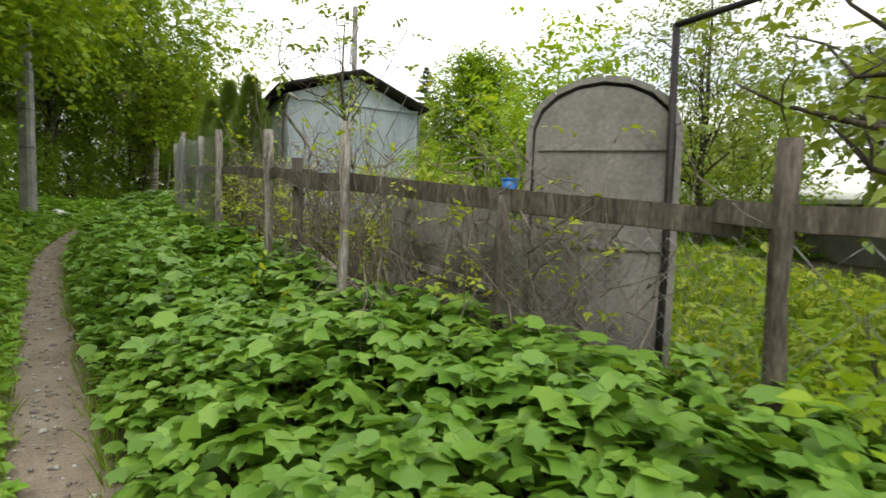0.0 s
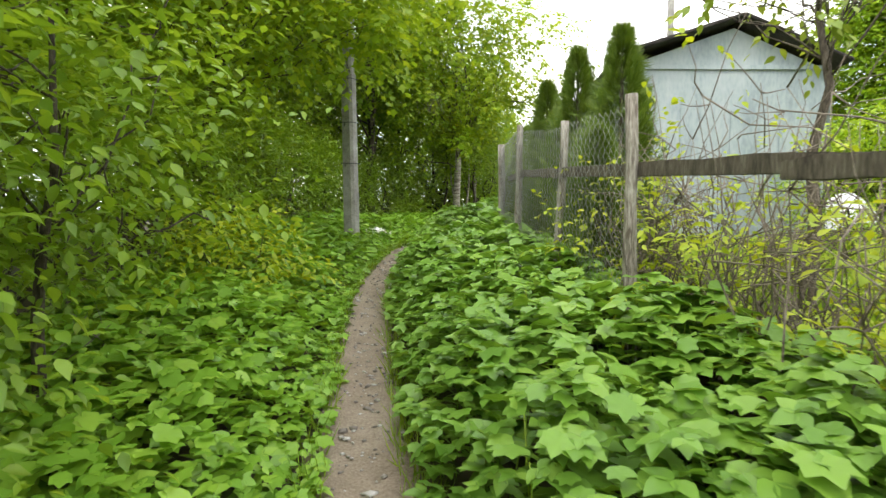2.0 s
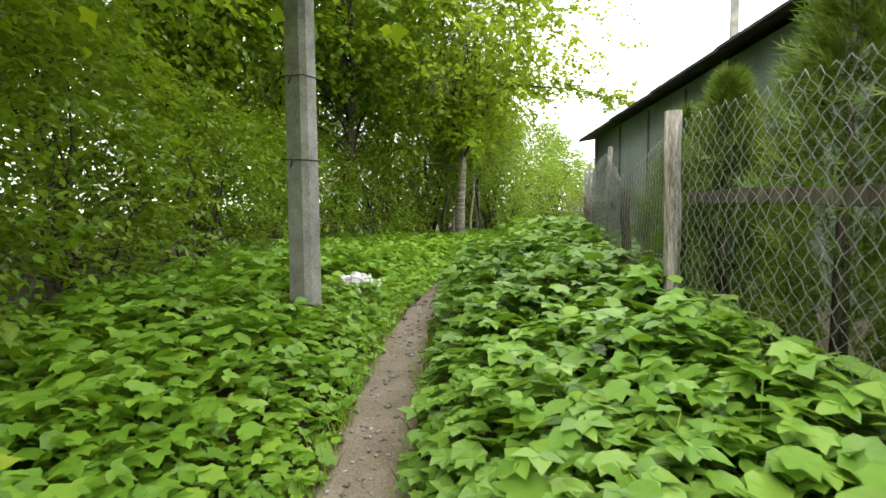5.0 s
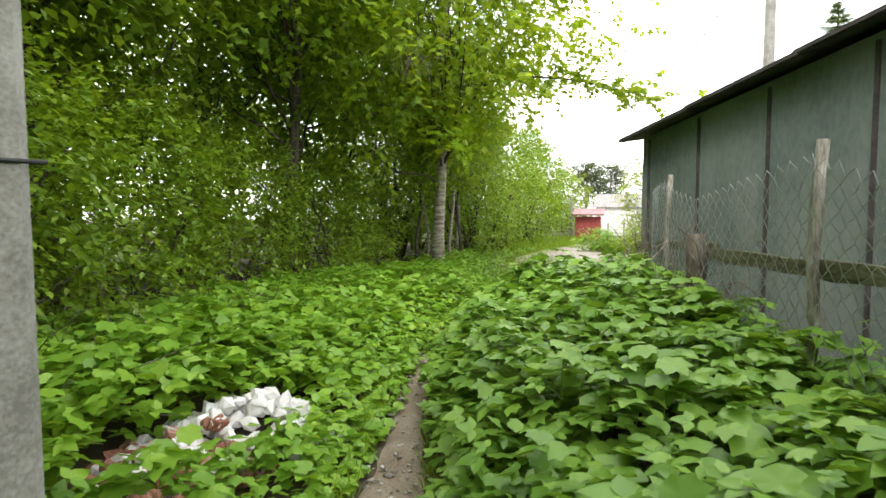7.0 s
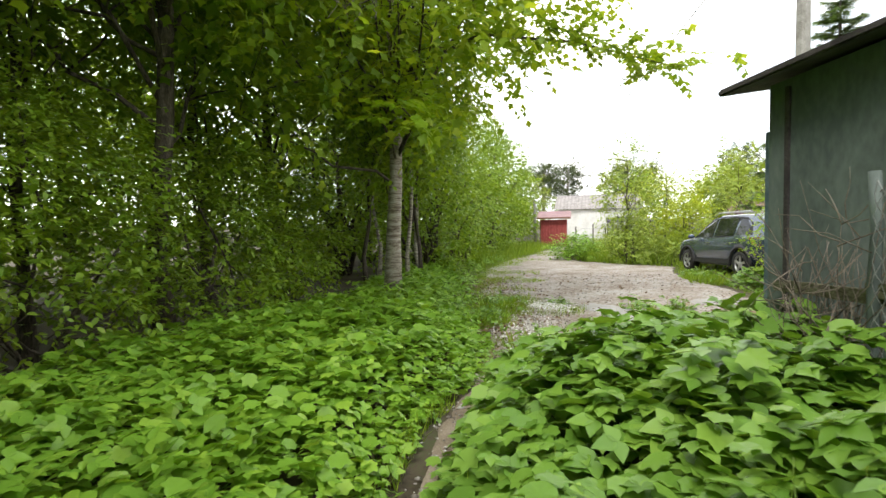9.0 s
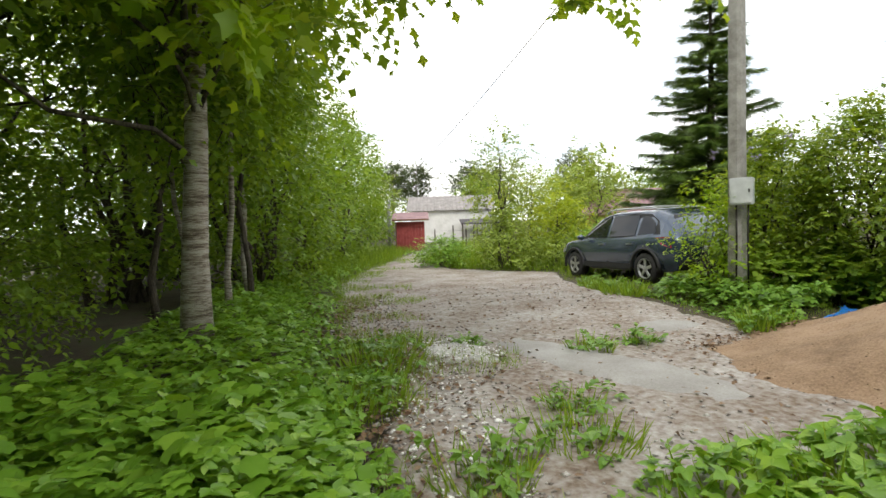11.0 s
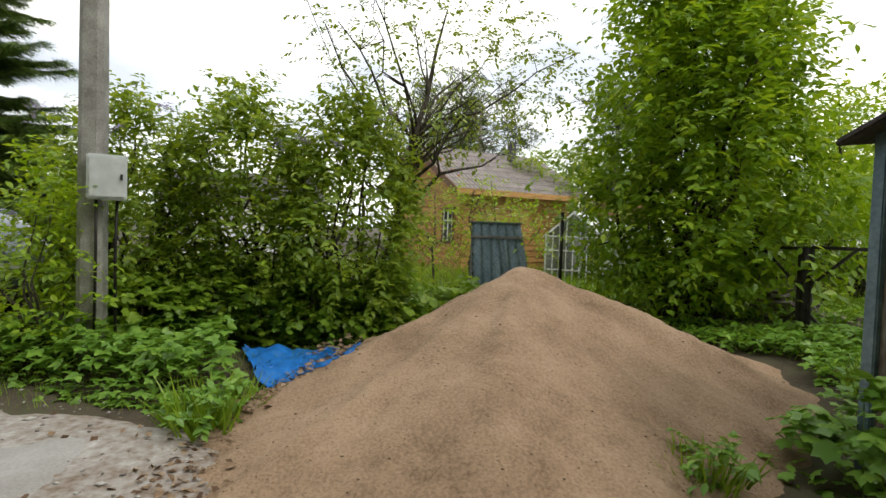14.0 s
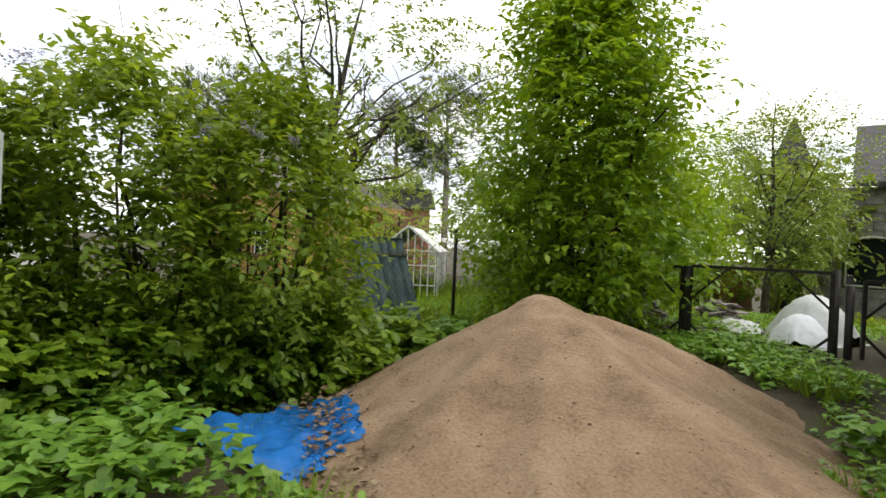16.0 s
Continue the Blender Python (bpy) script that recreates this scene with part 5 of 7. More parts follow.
for k, (x, y, rx, h) in enumerate([(-6.5, -9, 2.2, 4.5), (-6.2, -3, 2.2, 4.2), (-6.8, 2.5, 2.2, 4.2), (-7.0, 7.5, 2.2, 4.2), (-6.4, 12.5, 2.2, 4.4), (-5.0, 17, 2.2, 4.4), (-3.8, 22, 2.3, 4.6), (-3, 28, 2.6, 5), (-11, -6, 3, 6), (-11.5, 1, 3, 6), (-11.5, 8, 3, 6), (-10, 15, 3, 6), (-8, 22, 3, 6.5), (-3.2, -12.5, 2, 4)]):
    shrub("thicket", x, y, ground_z(x, y), rx, rx * 1.35, h, 3600, FOLD, 0.22, L_HEDGE, "dense dark green thicket behind the hedge", seed=450 + k, group="woodland thicket", spread=0.3, stems=5)
tree("young_maple", -3.0, 1.3, ground_z(-3, 1.3), 6.5, 2.35, 1.7, 1.5, 8000, MAPLE, 0.13, L_MAPLE, "young maple with light foliage over the pole", 0.05, seed=470, shift=(1.9, -0.6), limbs=14)
# dry branches at the hedge foot
dead_twigs("dead_branches", -2.5, 3.6, 0.05, 0.8, 0.7, 30, "grey dead branches under the hedge", 61)
dead_twigs("dead_branches", -2.7, 6.0, 0.05, 0.8, 0.6, 24, "grey dead branches under the hedge", 62)
dead_twigs("dead_branches", -1.4, -3.6, -0.35, 0.7, 0.6, 24, "grey dead branches under the hedge", 63)
dead_twigs("bare_bough", -0.45, 9.4, 3.55, 0.55, 0.7, 16, "pale leafless dead bough among maple leaves", 64)

# ---- plants behind the lane fence ----
def thuja(x, y, top, r, seed):
    rng = np.random.default_rng(seed)
    z = ground_z(x, y)
    h = top - z
    ob = empty("thuja", x, y, z)
    tubes("trunk", [([(0, 0, -0.1), (0, 0, h * 0.5), (0, 0, h * 0.95)], [0.04, 0.03, 0.008])], M_BARK, ob, 6)
    n = 4200
    k = rng.uniform(0, 1, n) ** 0.75
    a = rng.uniform(0, 6.28, n)
    prof_ = np.minimum(1, (1 - k) * 1.9) ** 0.8 * (0.80 + 0.16 * np.sin(3 * a + 9 * k) + 0.16 * np.sin(7 * a - 23 * k + seed)) * r
    q = prof_ * rng.uniform(0.55, 1.05, n)
    p = np.stack([np.cos(a) * q, np.sin(a) * q, 0.05 + k * h * 0.98], 1)
    o = np.stack([np.cos(a), np.sin(a), np.zeros(n)], 1)
    t = unit(o * 0.75 + np.array([0, 0, 0.75]) + rng.normal(0, 0.35, (n, 3)))
    u = np.stack([-np.sin(a), np.cos(a), np.zeros(n)], 1) + rng.normal(0, 0.4, (n, 3))
    leaves("foliage", p, u, t, rng.uniform(0.07, 0.16, n), SPRAY, L_THUJA, ob)
    return tagged(ob, "dark green conical thuja behind a wire fence", "conifer", "thuja row")


for k, (x, y, top, r) in enumerate([(1.85, 0.42, 2.25, 0.36), (2.08, -0.42, 2.42, 0.40), (2.32, -1.35, 2.35, 0.42), (1.68, 1.15, 1.78, 0.34), (1.74, 1.85, 1.70, 0.32), (1.95, -2.15, 1.3, 0.25)]):
    thuja(x, y, top, r, 500 + k)
tree("small_orchard_tree", 3.35, -2.55, ground_z(3.3, -2.5), 3.4, 1.9, 0.9, 0.9, 420, OVAL, 0.10, L_APPLE, "small sparse orchard tree with a crooked trunk", 0.05, seed=510, limbs=10, each=7, spread=0.12)
shrub("golden_shrub", 2.15, -2.5, ground_z(2.1, -2.5), 0.45, 0.6, 1.15, 700, OVAL, 0.06, L_YELLOW, "golden-leaved garden shrub behind the fence", seed=511)
shrub("garden_shrub", 2.3, -3.6, ground_z(2.3, -3.6), 0.5, 0.7, 1.0, 500, OVAL, 0.07, L_YELLOW, "sparse light green garden shrub behind the fence", seed=512)
shrub("garden_shrub", 5.9, 0.9, ground_z(5.9, 0.9), 1.0, 1.0, 1.7, 2600, OVAL, 0.08, L_LINDEN, "light green garden shrub beside the garage", seed=520)
shrub("garden_shrub", 3.5, -4.6, ground_z(3.5, -4.6), 0.8, 0.9, 1.2, 700, OVAL, 0.08, L_YELLOW, "light green garden shrub behind the fence", seed=513)
tree("garden_tree", 6.6, -2.6, -0.2, 3.6, 0.5, 1.0, 1.2, 5000, FOLD, 0.13, L_LINDEN, "bright light-green young garden tree", 0.06, seed=514, limbs=12)
tree("orchard_tree", 5.6, -8.2, -0.5, 3.9, 1.1, 1.8, 1.9, 4200, OVAL, 0.10, L_APPLE, "spreading apple tree with fresh light leaves", 0.10, seed=515, limbs=18, thick=1.3, each=9)
tree("orchard_tree", 5.9, -10.6, -0.6, 3.8, 1.1, 1.6, 1.7, 1700, OVAL, 0.10, L_APPLE, "spreading apple tree with fresh light leaves", 0.10, seed=516, limbs=16, thick=1.3, each=9)
shrub("fruit_bush", 3.7, -9.0, ground_z(3.7, -9), 0.6, 0.8, 0.8, 600, OVAL, 0.08, L_LINDEN, "low green fruit bush behind the fence", seed=517)
shrub("fruit_bush", 4.5, -8.2, ground_z(4.5, -8.2), 0.6, 0.8, 0.8, 600, OVAL, 0.08, L_LINDEN, "low green fruit bush behind the fence", seed=518)
shrub("fruit_bush", 4.6, -10.6, ground_z(4.6, -10.6), 0.7, 0.9, 0.9, 600, OVAL, 0.08, L_LINDEN, "low green fruit bush behind the fence", seed=519)
gh = empty("long_white_building", 14.8, 0.0, -0.6, -90)
part("wall", box_bm(9, 0.3, 1.7, (0, 0, 0)), M_SLATE, gh)
part("roof", roof_bm((-4.8, -0.5, 1.7), (4.8, -0.5, 1.7), (4.8, 2.2, 2.25), (-4.8, 2.2, 2.25), 0.1), M_WHITEWALL, gh)
part("annex_wall", box_bm(2.0, 0.3, 1.7, (5.6, -0.2, 0)), M_LOG, gh)
tagged(gh, "long low outbuilding with a white roof", "outbuilding")


def garden_in(x, y):
    return 0.55 * smooth(0, 0.5, x - 7.2) * smooth(0, 0.5, 5.9 + 0.5 * (x - 8.4) - y) * (0.35 + 0.65 * (noise.noise((x * 0.8, y * 0.8, 41)) > -0.25))


def plot_in(x, y):
    return 0.9 * smooth(0.35, 0.9, x - lerp_table(FENCE_X, y)) * (0.45 + 0.55 * (noise.noise((x * 0.9, y * 0.9, 23)) > -0.2))


grass_field("plot_grass", plot_in, 1.6, 9, -12, 0.5, 260, 0.42, "long yellow-green grass in a neglected garden plot", 38, 0.35, 1.6)
opn = cover("plot", plot_in, 1.6, 9, -12, 0.5, 120, 0.40, 0.12, TRIFOLIATE, L_GOUT, "", 13, 0.5)
tagged(leaves("plot_weeds", *opn, TRIFOLIATE, L_YELLOW), "yellow-green weeds in a neglected garden plot", "ground cover", kind="stuff")
gpn = cover("garden", garden_in, 7, 15, -2, 7.5, 150, 0.30, 0.13, TRIFOLIATE, L_GOUT, "", 10, 0.5)
tagged(leaves("garden_weeds", *gpn, TRIFOLIATE, L_GOUT), "low green weeds on the garden ground", "ground cover", kind="stuff")
grass_field("garden_grass", garden_in, 7, 15, -2, 7.5, 160, 0.3, "long green grass in the garden behind a gate", 36, 0.35, 1.6)


def lot_edge_in(x, y):
    d = x - lerp_table(LOT_LEFT, y)
    return 0.75 * (noise.noise((x * 1.3, y * 1.3, 57)) > 0.02) * smooth(-1.5, -0.9, d) * smooth(0.0, 0.45, 0.18 - d + 0.35 * noise.noise((x * 1.4, y * 1.4, 51))) if y > 9.3 else 0


epn = cover("lot_edge", lot_edge_in, -0.6, 5.0, 9.3, 26, 230, 0.30, 0.115, TRIFOLIATE, L_GOUT, "", 11, 0.5)
tagged(leaves("yard_edge_weeds", *epn, TRIFOLIATE, L_GOUT), "low green weeds along the yard edge", "ground cover", kind="stuff")


def sand_edge_in(x, y):
    if sand_z(x, y) > 0.01 or y > 8.9 - 0.1 * abs(x - 6):
        return 0
    return 0.55 * smooth(0, 0.4, x - 5.75) * smooth(0, 0.6, 3.9 - math.hypot(x - 7.28, y - 9.68)) * (0.4 + 0.6 * (noise.noise((x * 1.6, y * 1.6, 61)) > -0.3))


spn = cover("sand_edge", sand_edge_in, 5.7, 10.6, 5.6, 8.9, 300, 0.30, 0.115, TRIFOLIATE, L_GOUT, "", 12, 0.5)
tagged(leaves("sand_edge_weeds", *spn, TRIFOLIATE, L_GOUT), "green weeds round the foot of a sand heap", "ground cover", kind="stuff")
grass_field("sand_edge_grass", sand_edge_in, 5.7, 10.6, 5.6, 8.9, 180, 0.26, "long grass round the foot of a sand heap", 37, 0.35, 1.5)

# ---- bushes and trees round the yard ----
for k, (x, y, rx, ry, h, n) in enumerate([(9.0, 14.0, 0.95, 0.95, 2.8, 8500), (9.15, 12.75, 1.05, 1.0, 3.05, 10500), (9.15, 11.42, 1.05, 0.95, 3.0, 10500)]):
    lb = shrub("lilac_bush", x, y, 0, rx, ry, h, n, OVAL, 0.095, L_LILAC, "tall dense lilac bush with dark green leaves", seed=600 + k, group="lilac bushes", stems=12, low=0.04, spread=0.13)
    rng = np.random.default_rng(640 + k)
    c = np.array([(-rx * 0.75 + rng.normal(0, 0.15), rng.uniform(-ry, ry) * 0.7, h * rng.uniform(0.72, 0.86)) for _ in range(3)])
    leaves("blossom", *cluster_leaves(c, unit(c), 60, 0.045, 0.03, rng), FOLD, M_LILAC, lb)
shrub("yellowish_bush", 7.52, 13.98, 0, 0.36, 0.42, 1.95, 1500, OVAL, 0.085, L_LINDEN, "light green bush growing round a concrete pole", seed=604, stems=8)
shrub("yellowish_bush", 8.75, 14.35, 0, 0.42, 0.4, 2.0, 1500, OVAL, 0.085, L_LINDEN, "light green bush between car and pole", seed=605, stems=8)
tree("old_apple_tree", 10.05, 11.25, 0, 4.9, 1.9, 2.0, 2.1, 4600, OVAL, 0.08, L_APPLE, "gnarled old apple tree with sparse young leaves", 0.085, seed=610, limbs=24, each=8, spread=0.12, lean=(0.0, -1.0), thick=1.3, hollow=0.35, shift=(-0.2, -1.0))
# the whole crown takes the shade-darkened linden leaf colour
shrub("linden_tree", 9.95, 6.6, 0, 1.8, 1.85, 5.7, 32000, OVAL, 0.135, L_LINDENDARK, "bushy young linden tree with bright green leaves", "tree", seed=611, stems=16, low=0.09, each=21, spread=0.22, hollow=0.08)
tree("young_tree", 11.0, 3.6, 0, 4.3, 0.9, 1.5, 1.4, 9000, OVAL, 0.10, L_LINDEN, "young yellow-green tree behind the gate", 0.05, seed=612, limbs=14)
tree("garden_fruit_tree", 11.2, -1.3, -0.2, 6.2, 0.9, 2.35, 2.25, 13000, OVAL, 0.10, L_APPLE, "spreading fruit tree in a garden", 0.09, seed=613, limbs=20)
tree("garden_fruit_tree", 15.6, 1.2, 0, 4.6, 1.0, 1.9, 1.7, 5000, OVAL, 0.11, L_APPLE, "spreading fruit tree in a garden", 0.09, seed=614, limbs=20)
for k, (x, y, h) in enumerate([(14.6, 9.2, 2.6), (14.2, 10.1, 2.5), (15.2, 8.6, 2.7), (13.9, 8.3, 2.0)]):
    tree("sapling_by_house", x, y, 0, h, 0.5, 0.8, 0.9, 1000, OVAL, 0.085, L_LINDEN, "thin yellow-green sapling before a timber house", 0.03, seed=615 + 40 * k, group="saplings by the house", limbs=10, each=8)
for k, (x, y, h) in enumerate([(15.2, 3.4, 3.4), (13.2, 1.0, 3.2), (13.6, -1.2, 3.6)]):
    shrub("garden_bush", x, y, -0.2, 1.3, 1.3, h, 4200, OVAL, 0.12, L_LINDEN, "leafy yellow-green garden bush behind the gate", seed=660 + k, group="garden bushes", hollow=0.2)
shrub("lilac_in_bloom", 20.0, 4.7, 0, 1.6, 1.6, 4.1, 2600, OVAL, 0.14, L_PALE, "large pale lilac bush in bloom", seed=617)
shrub("lilac_in_bloom", 20.5, 6.6, 0, 1.7, 1.7, 4.0, 2200, OVAL, 0.14, L_LILAC, "large lilac bush in pale bloom", seed=616)
for k, (x, y, h, r, pal) in enumerate([(8.35, 22.6, 4.3, 1.0, L_PALE), (12.2, 27.0, 3.9, 1.5, L_YELLOW), (15.2, 26.4, 4.2, 1.1, L_PALE), (10.6, 22.8, 2.2, 0.8, L_YELLOW)]):
    tree("meadow_tree", x, y, 0, h, 0.4, r * 1.15, r * 1.15, 4200, OVAL, 0.12, pal, "pale green loose-crowned tree in a meadow", 0.05, seed=620 + k, group="meadow trees", limbs=16, each=9, spread=0.2)
for k, (x, y, rx, h) in enumerate([(8.2, 21.9, 1.0, 1.5), (7.0, 24.0, 0.8, 0.8), (9.6, 21.6, 0.9, 0.8), (11.2, 21.5, 1.2, 0.9), (10, 25.5, 1.5, 1.0), (13, 23, 1.6, 1.1)]):
    shrub("meadow_bush", x, y, 0, rx, rx, h, 2200, OVAL, 0.10, L_GOUT if k % 2 else L_PALE, "low green bush at the meadow edge", seed=630 + k, group="meadow bushes")


def spruce(x, y, h, r, seed, label, kind_name="spruce_tree", leaf=None, size=0.50, tiers=46):
    rng = np.random.default_rng(seed)
    ob = empty(kind_name, x, y, 0)
    tubes("trunk", [([(0, 0, -0.1), (0.03, 0, h * 0.5), (0, 0, h)], [0.16, 0.09, 0.012])], M_BARK, ob, 8)
    lines, P, T, U, S = [], [], [], [], []
    for k in range(tiers):
        q = k / (tiers - 1)
        z = h * (0.10 + 0.88 * q) + rng.normal(0, 0.05)
        reach = r * (1 - q) ** 0.85 + 0.10
        for _ in range(int(11 - 5 * q)):
            a = rng.uniform(0, 6.28)
            L = reach * rng.uniform(0.5, 1.15)
            pts = np.array([(math.cos(a) * L * s, math.sin(a) * L * s, z + L * (-0.30 * s + 0.22 * s * s) + 0.12 * s) for s in np.linspace(0, 1, 7)])
            lines.append((pts, np.linspace(0.018, 0.004, 7)))
            m = max(10, int(L * 34))
            for s in np.linspace(0.22, 1.0, m):
                base = np.array([np.interp(s, np.linspace(0, 1, 7), pts[:, j]) for j in range(3)])
                for sd in (-1, 1):
                    b = a + sd * rng.uniform(0.3, 1.1)
                    P.append(base)
                    T.append((math.cos(b), math.sin(b), rng.uniform(-0.55, 0.12)))
                    U.append((rng.normal(0, 0.4), rng.normal(0, 0.4), 1))
                    S.append(size * rng.uniform(0.55, 1.1) * (0.5 + 0.5 * (1 - q)))
    tagged(tubes("branchwork", lines, M_BARK, ob, 4), kind="stuff")
    leaves("needles", P, U, T, S, SPRAY, leaf or L_SPRUCE, ob)
    return tagged(ob, label, "conifer")


spruce(13.1, 18.9, 8.4, 2.3, 650, "tall dark green spruce tree behind the car")


def pine(x, y, h, seed, lab="tall Scots pine with a high open crown"):
    rng = np.random.default_rng(seed)
    ob = empty("pine_tree", x, y, 0)
    tubes("trunk", [([(0, 0, -0.1), (0.1, 0, h * 0.5), (0.2, 0.1, h * 0.98)], [0.22, 0.16, 0.05])], M_BARK_PALE, ob, 8)
    c, lines = [], []
    for k in range(34):
        z = h * rng.uniform(0.45, 1.0)
        a = rng.uniform(0, 6.28)
        L = (1 - abs(z / h - 0.68) * 1.6) * h * 0.24 * rng.uniform(0.5, 1.1)
        e = np.array([math.cos(a) * L, math.sin(a) * L, z + 0.2])
        lines.append((bent((0.1, 0, z - 0.25), e, rng, 0.08, 5), np.linspace(0.05, 0.012, 5)))
        for _ in range(4):
            c.append(e * np.array([1, 1, 1]) + rng.normal(0, 0.4, 3))
    c = np.array(c)
    tagged(tubes("branchwork", lines, M_BARK_PALE, ob, 5), kind="stuff")
    o = unit(np.stack([c[:, 0], c[:, 1], np.full(len(c), 0.6)], 1))
    p, n, t, s = cluster_leaves(c, o, 26, 0.36, 0.5, rng, -0.3)
    leaves("needles", p, n, t, s, SPRAY, L_PINE, ob)
    return tagged(ob, lab, "pine", "far pines")


for k, (x, y, h) in enumerate([(17, 62, 7.0), (21, 66, 7.2), (26, 62, 7.5), (30, 66, 8), (10.5, 60, 6), (37, 58, 8), (30.5, -3.5, 10.5), (33, -1.5, 9.5), (34.5, 6.3, 9.5), (36, 8.6, 10)]):
    pine(x, y, h, 660 + k)
for k, (x, y, h, r) in enumerate([(7.0, 52, 6, 3), (13, 56, 6, 3), (24, 54, 6.2, 3.5), (31, 52, 6, 3.5), (38, 46, 6, 3.5), (44, 38, 6, 3.5), (42, 28, 6, 3), (40, 18, 6, 3), (38, 0, 7, 3.5), (32, -8, 7, 3.5), (24, -9, 6, 3), (13, -6, 5, 2.5), (11, -12, 5, 2.6), (20, 33, 4.5, 2.2), (25, 30, 4.6, 2.2)]):
    tree("far_tree", x, y, 0, h, 0.4, r, r, 4200, FOLD, 0.34, L_PALE if k % 2 else L_HEDGE, "rounded green tree in the distance", 0.14, seed=690 + k, group="far trees", limbs=12, each=14, spread=0.5)

# ---- the car ----
def wheel_bms(r, w):
    bm = bmesh.new()
    prof_ = [(r * 0.66, -w / 2), (r * 0.93, -w / 2), (r, -w * 0.36), (r, w * 0.36), (r * 0.93, w / 2), (r * 0.66, w / 2)]
    n = 28
    rings = [[bm.verts.new((x_, math.cos(a) * q, math.sin(a) * q)) for q, x_ in prof_] for a in (2 * math.pi * k / n for k in range(n))]
    for k in range(n):
        for j in range(len(prof_) - 1):
            bm.faces.new((rings[k][j], rings[k][j + 1], rings[(k + 1) % n][j + 1], rings[(k + 1) % n][j]))
    rim = bmesh.new()
    bmesh.ops.create_cone(rim, cap_ends=True, segments=28, radius1=r * 0.67, radius2=r * 0.67, depth=0.03, matrix=pose(-w * 0.12, 0, 0, 0, 90, 0))
    sp = []
    for k in range(5):
        s = box_bm(0.025, r * 0.2, r * 0.62, (0, 0, 0))
        bmesh.ops.transform(s, matrix=pose(-w * 0.40, 0, 0, 72 * k, 0, 0), verts=s.verts)
        sp.append(s)
    hub = bmesh.new()
    bmesh.ops.create_cone(hub, cap_ends=True, segments=16, radius1=r * 0.16, radius2=r * 0.13, depth=0.04, matrix=pose(-w * 0.42, 0, 0, 0, -90, 0))
    ring = bmesh.new()
    pr = [(r * 0.60, -w * 0.44), (r * 0.67, -w * 0.5), (r * 0.68, -w * 0.3), (r * 0.60, -w * 0.3)]
    rr = [[ring.verts.new((x_, math.cos(a) * q, math.sin(a) * q)) for q, x_ in pr] for a in (2 * math.pi * k / n for k in range(n))]
    for k in range(n):
        for j in range(4):
            ring.faces.new((rr[k][j], rr[k][(j + 1) % 4], rr[(k + 1) % n][(j + 1) % 4], rr[(k + 1) % n][j]))
    return bm, rim, sp, hub, ring


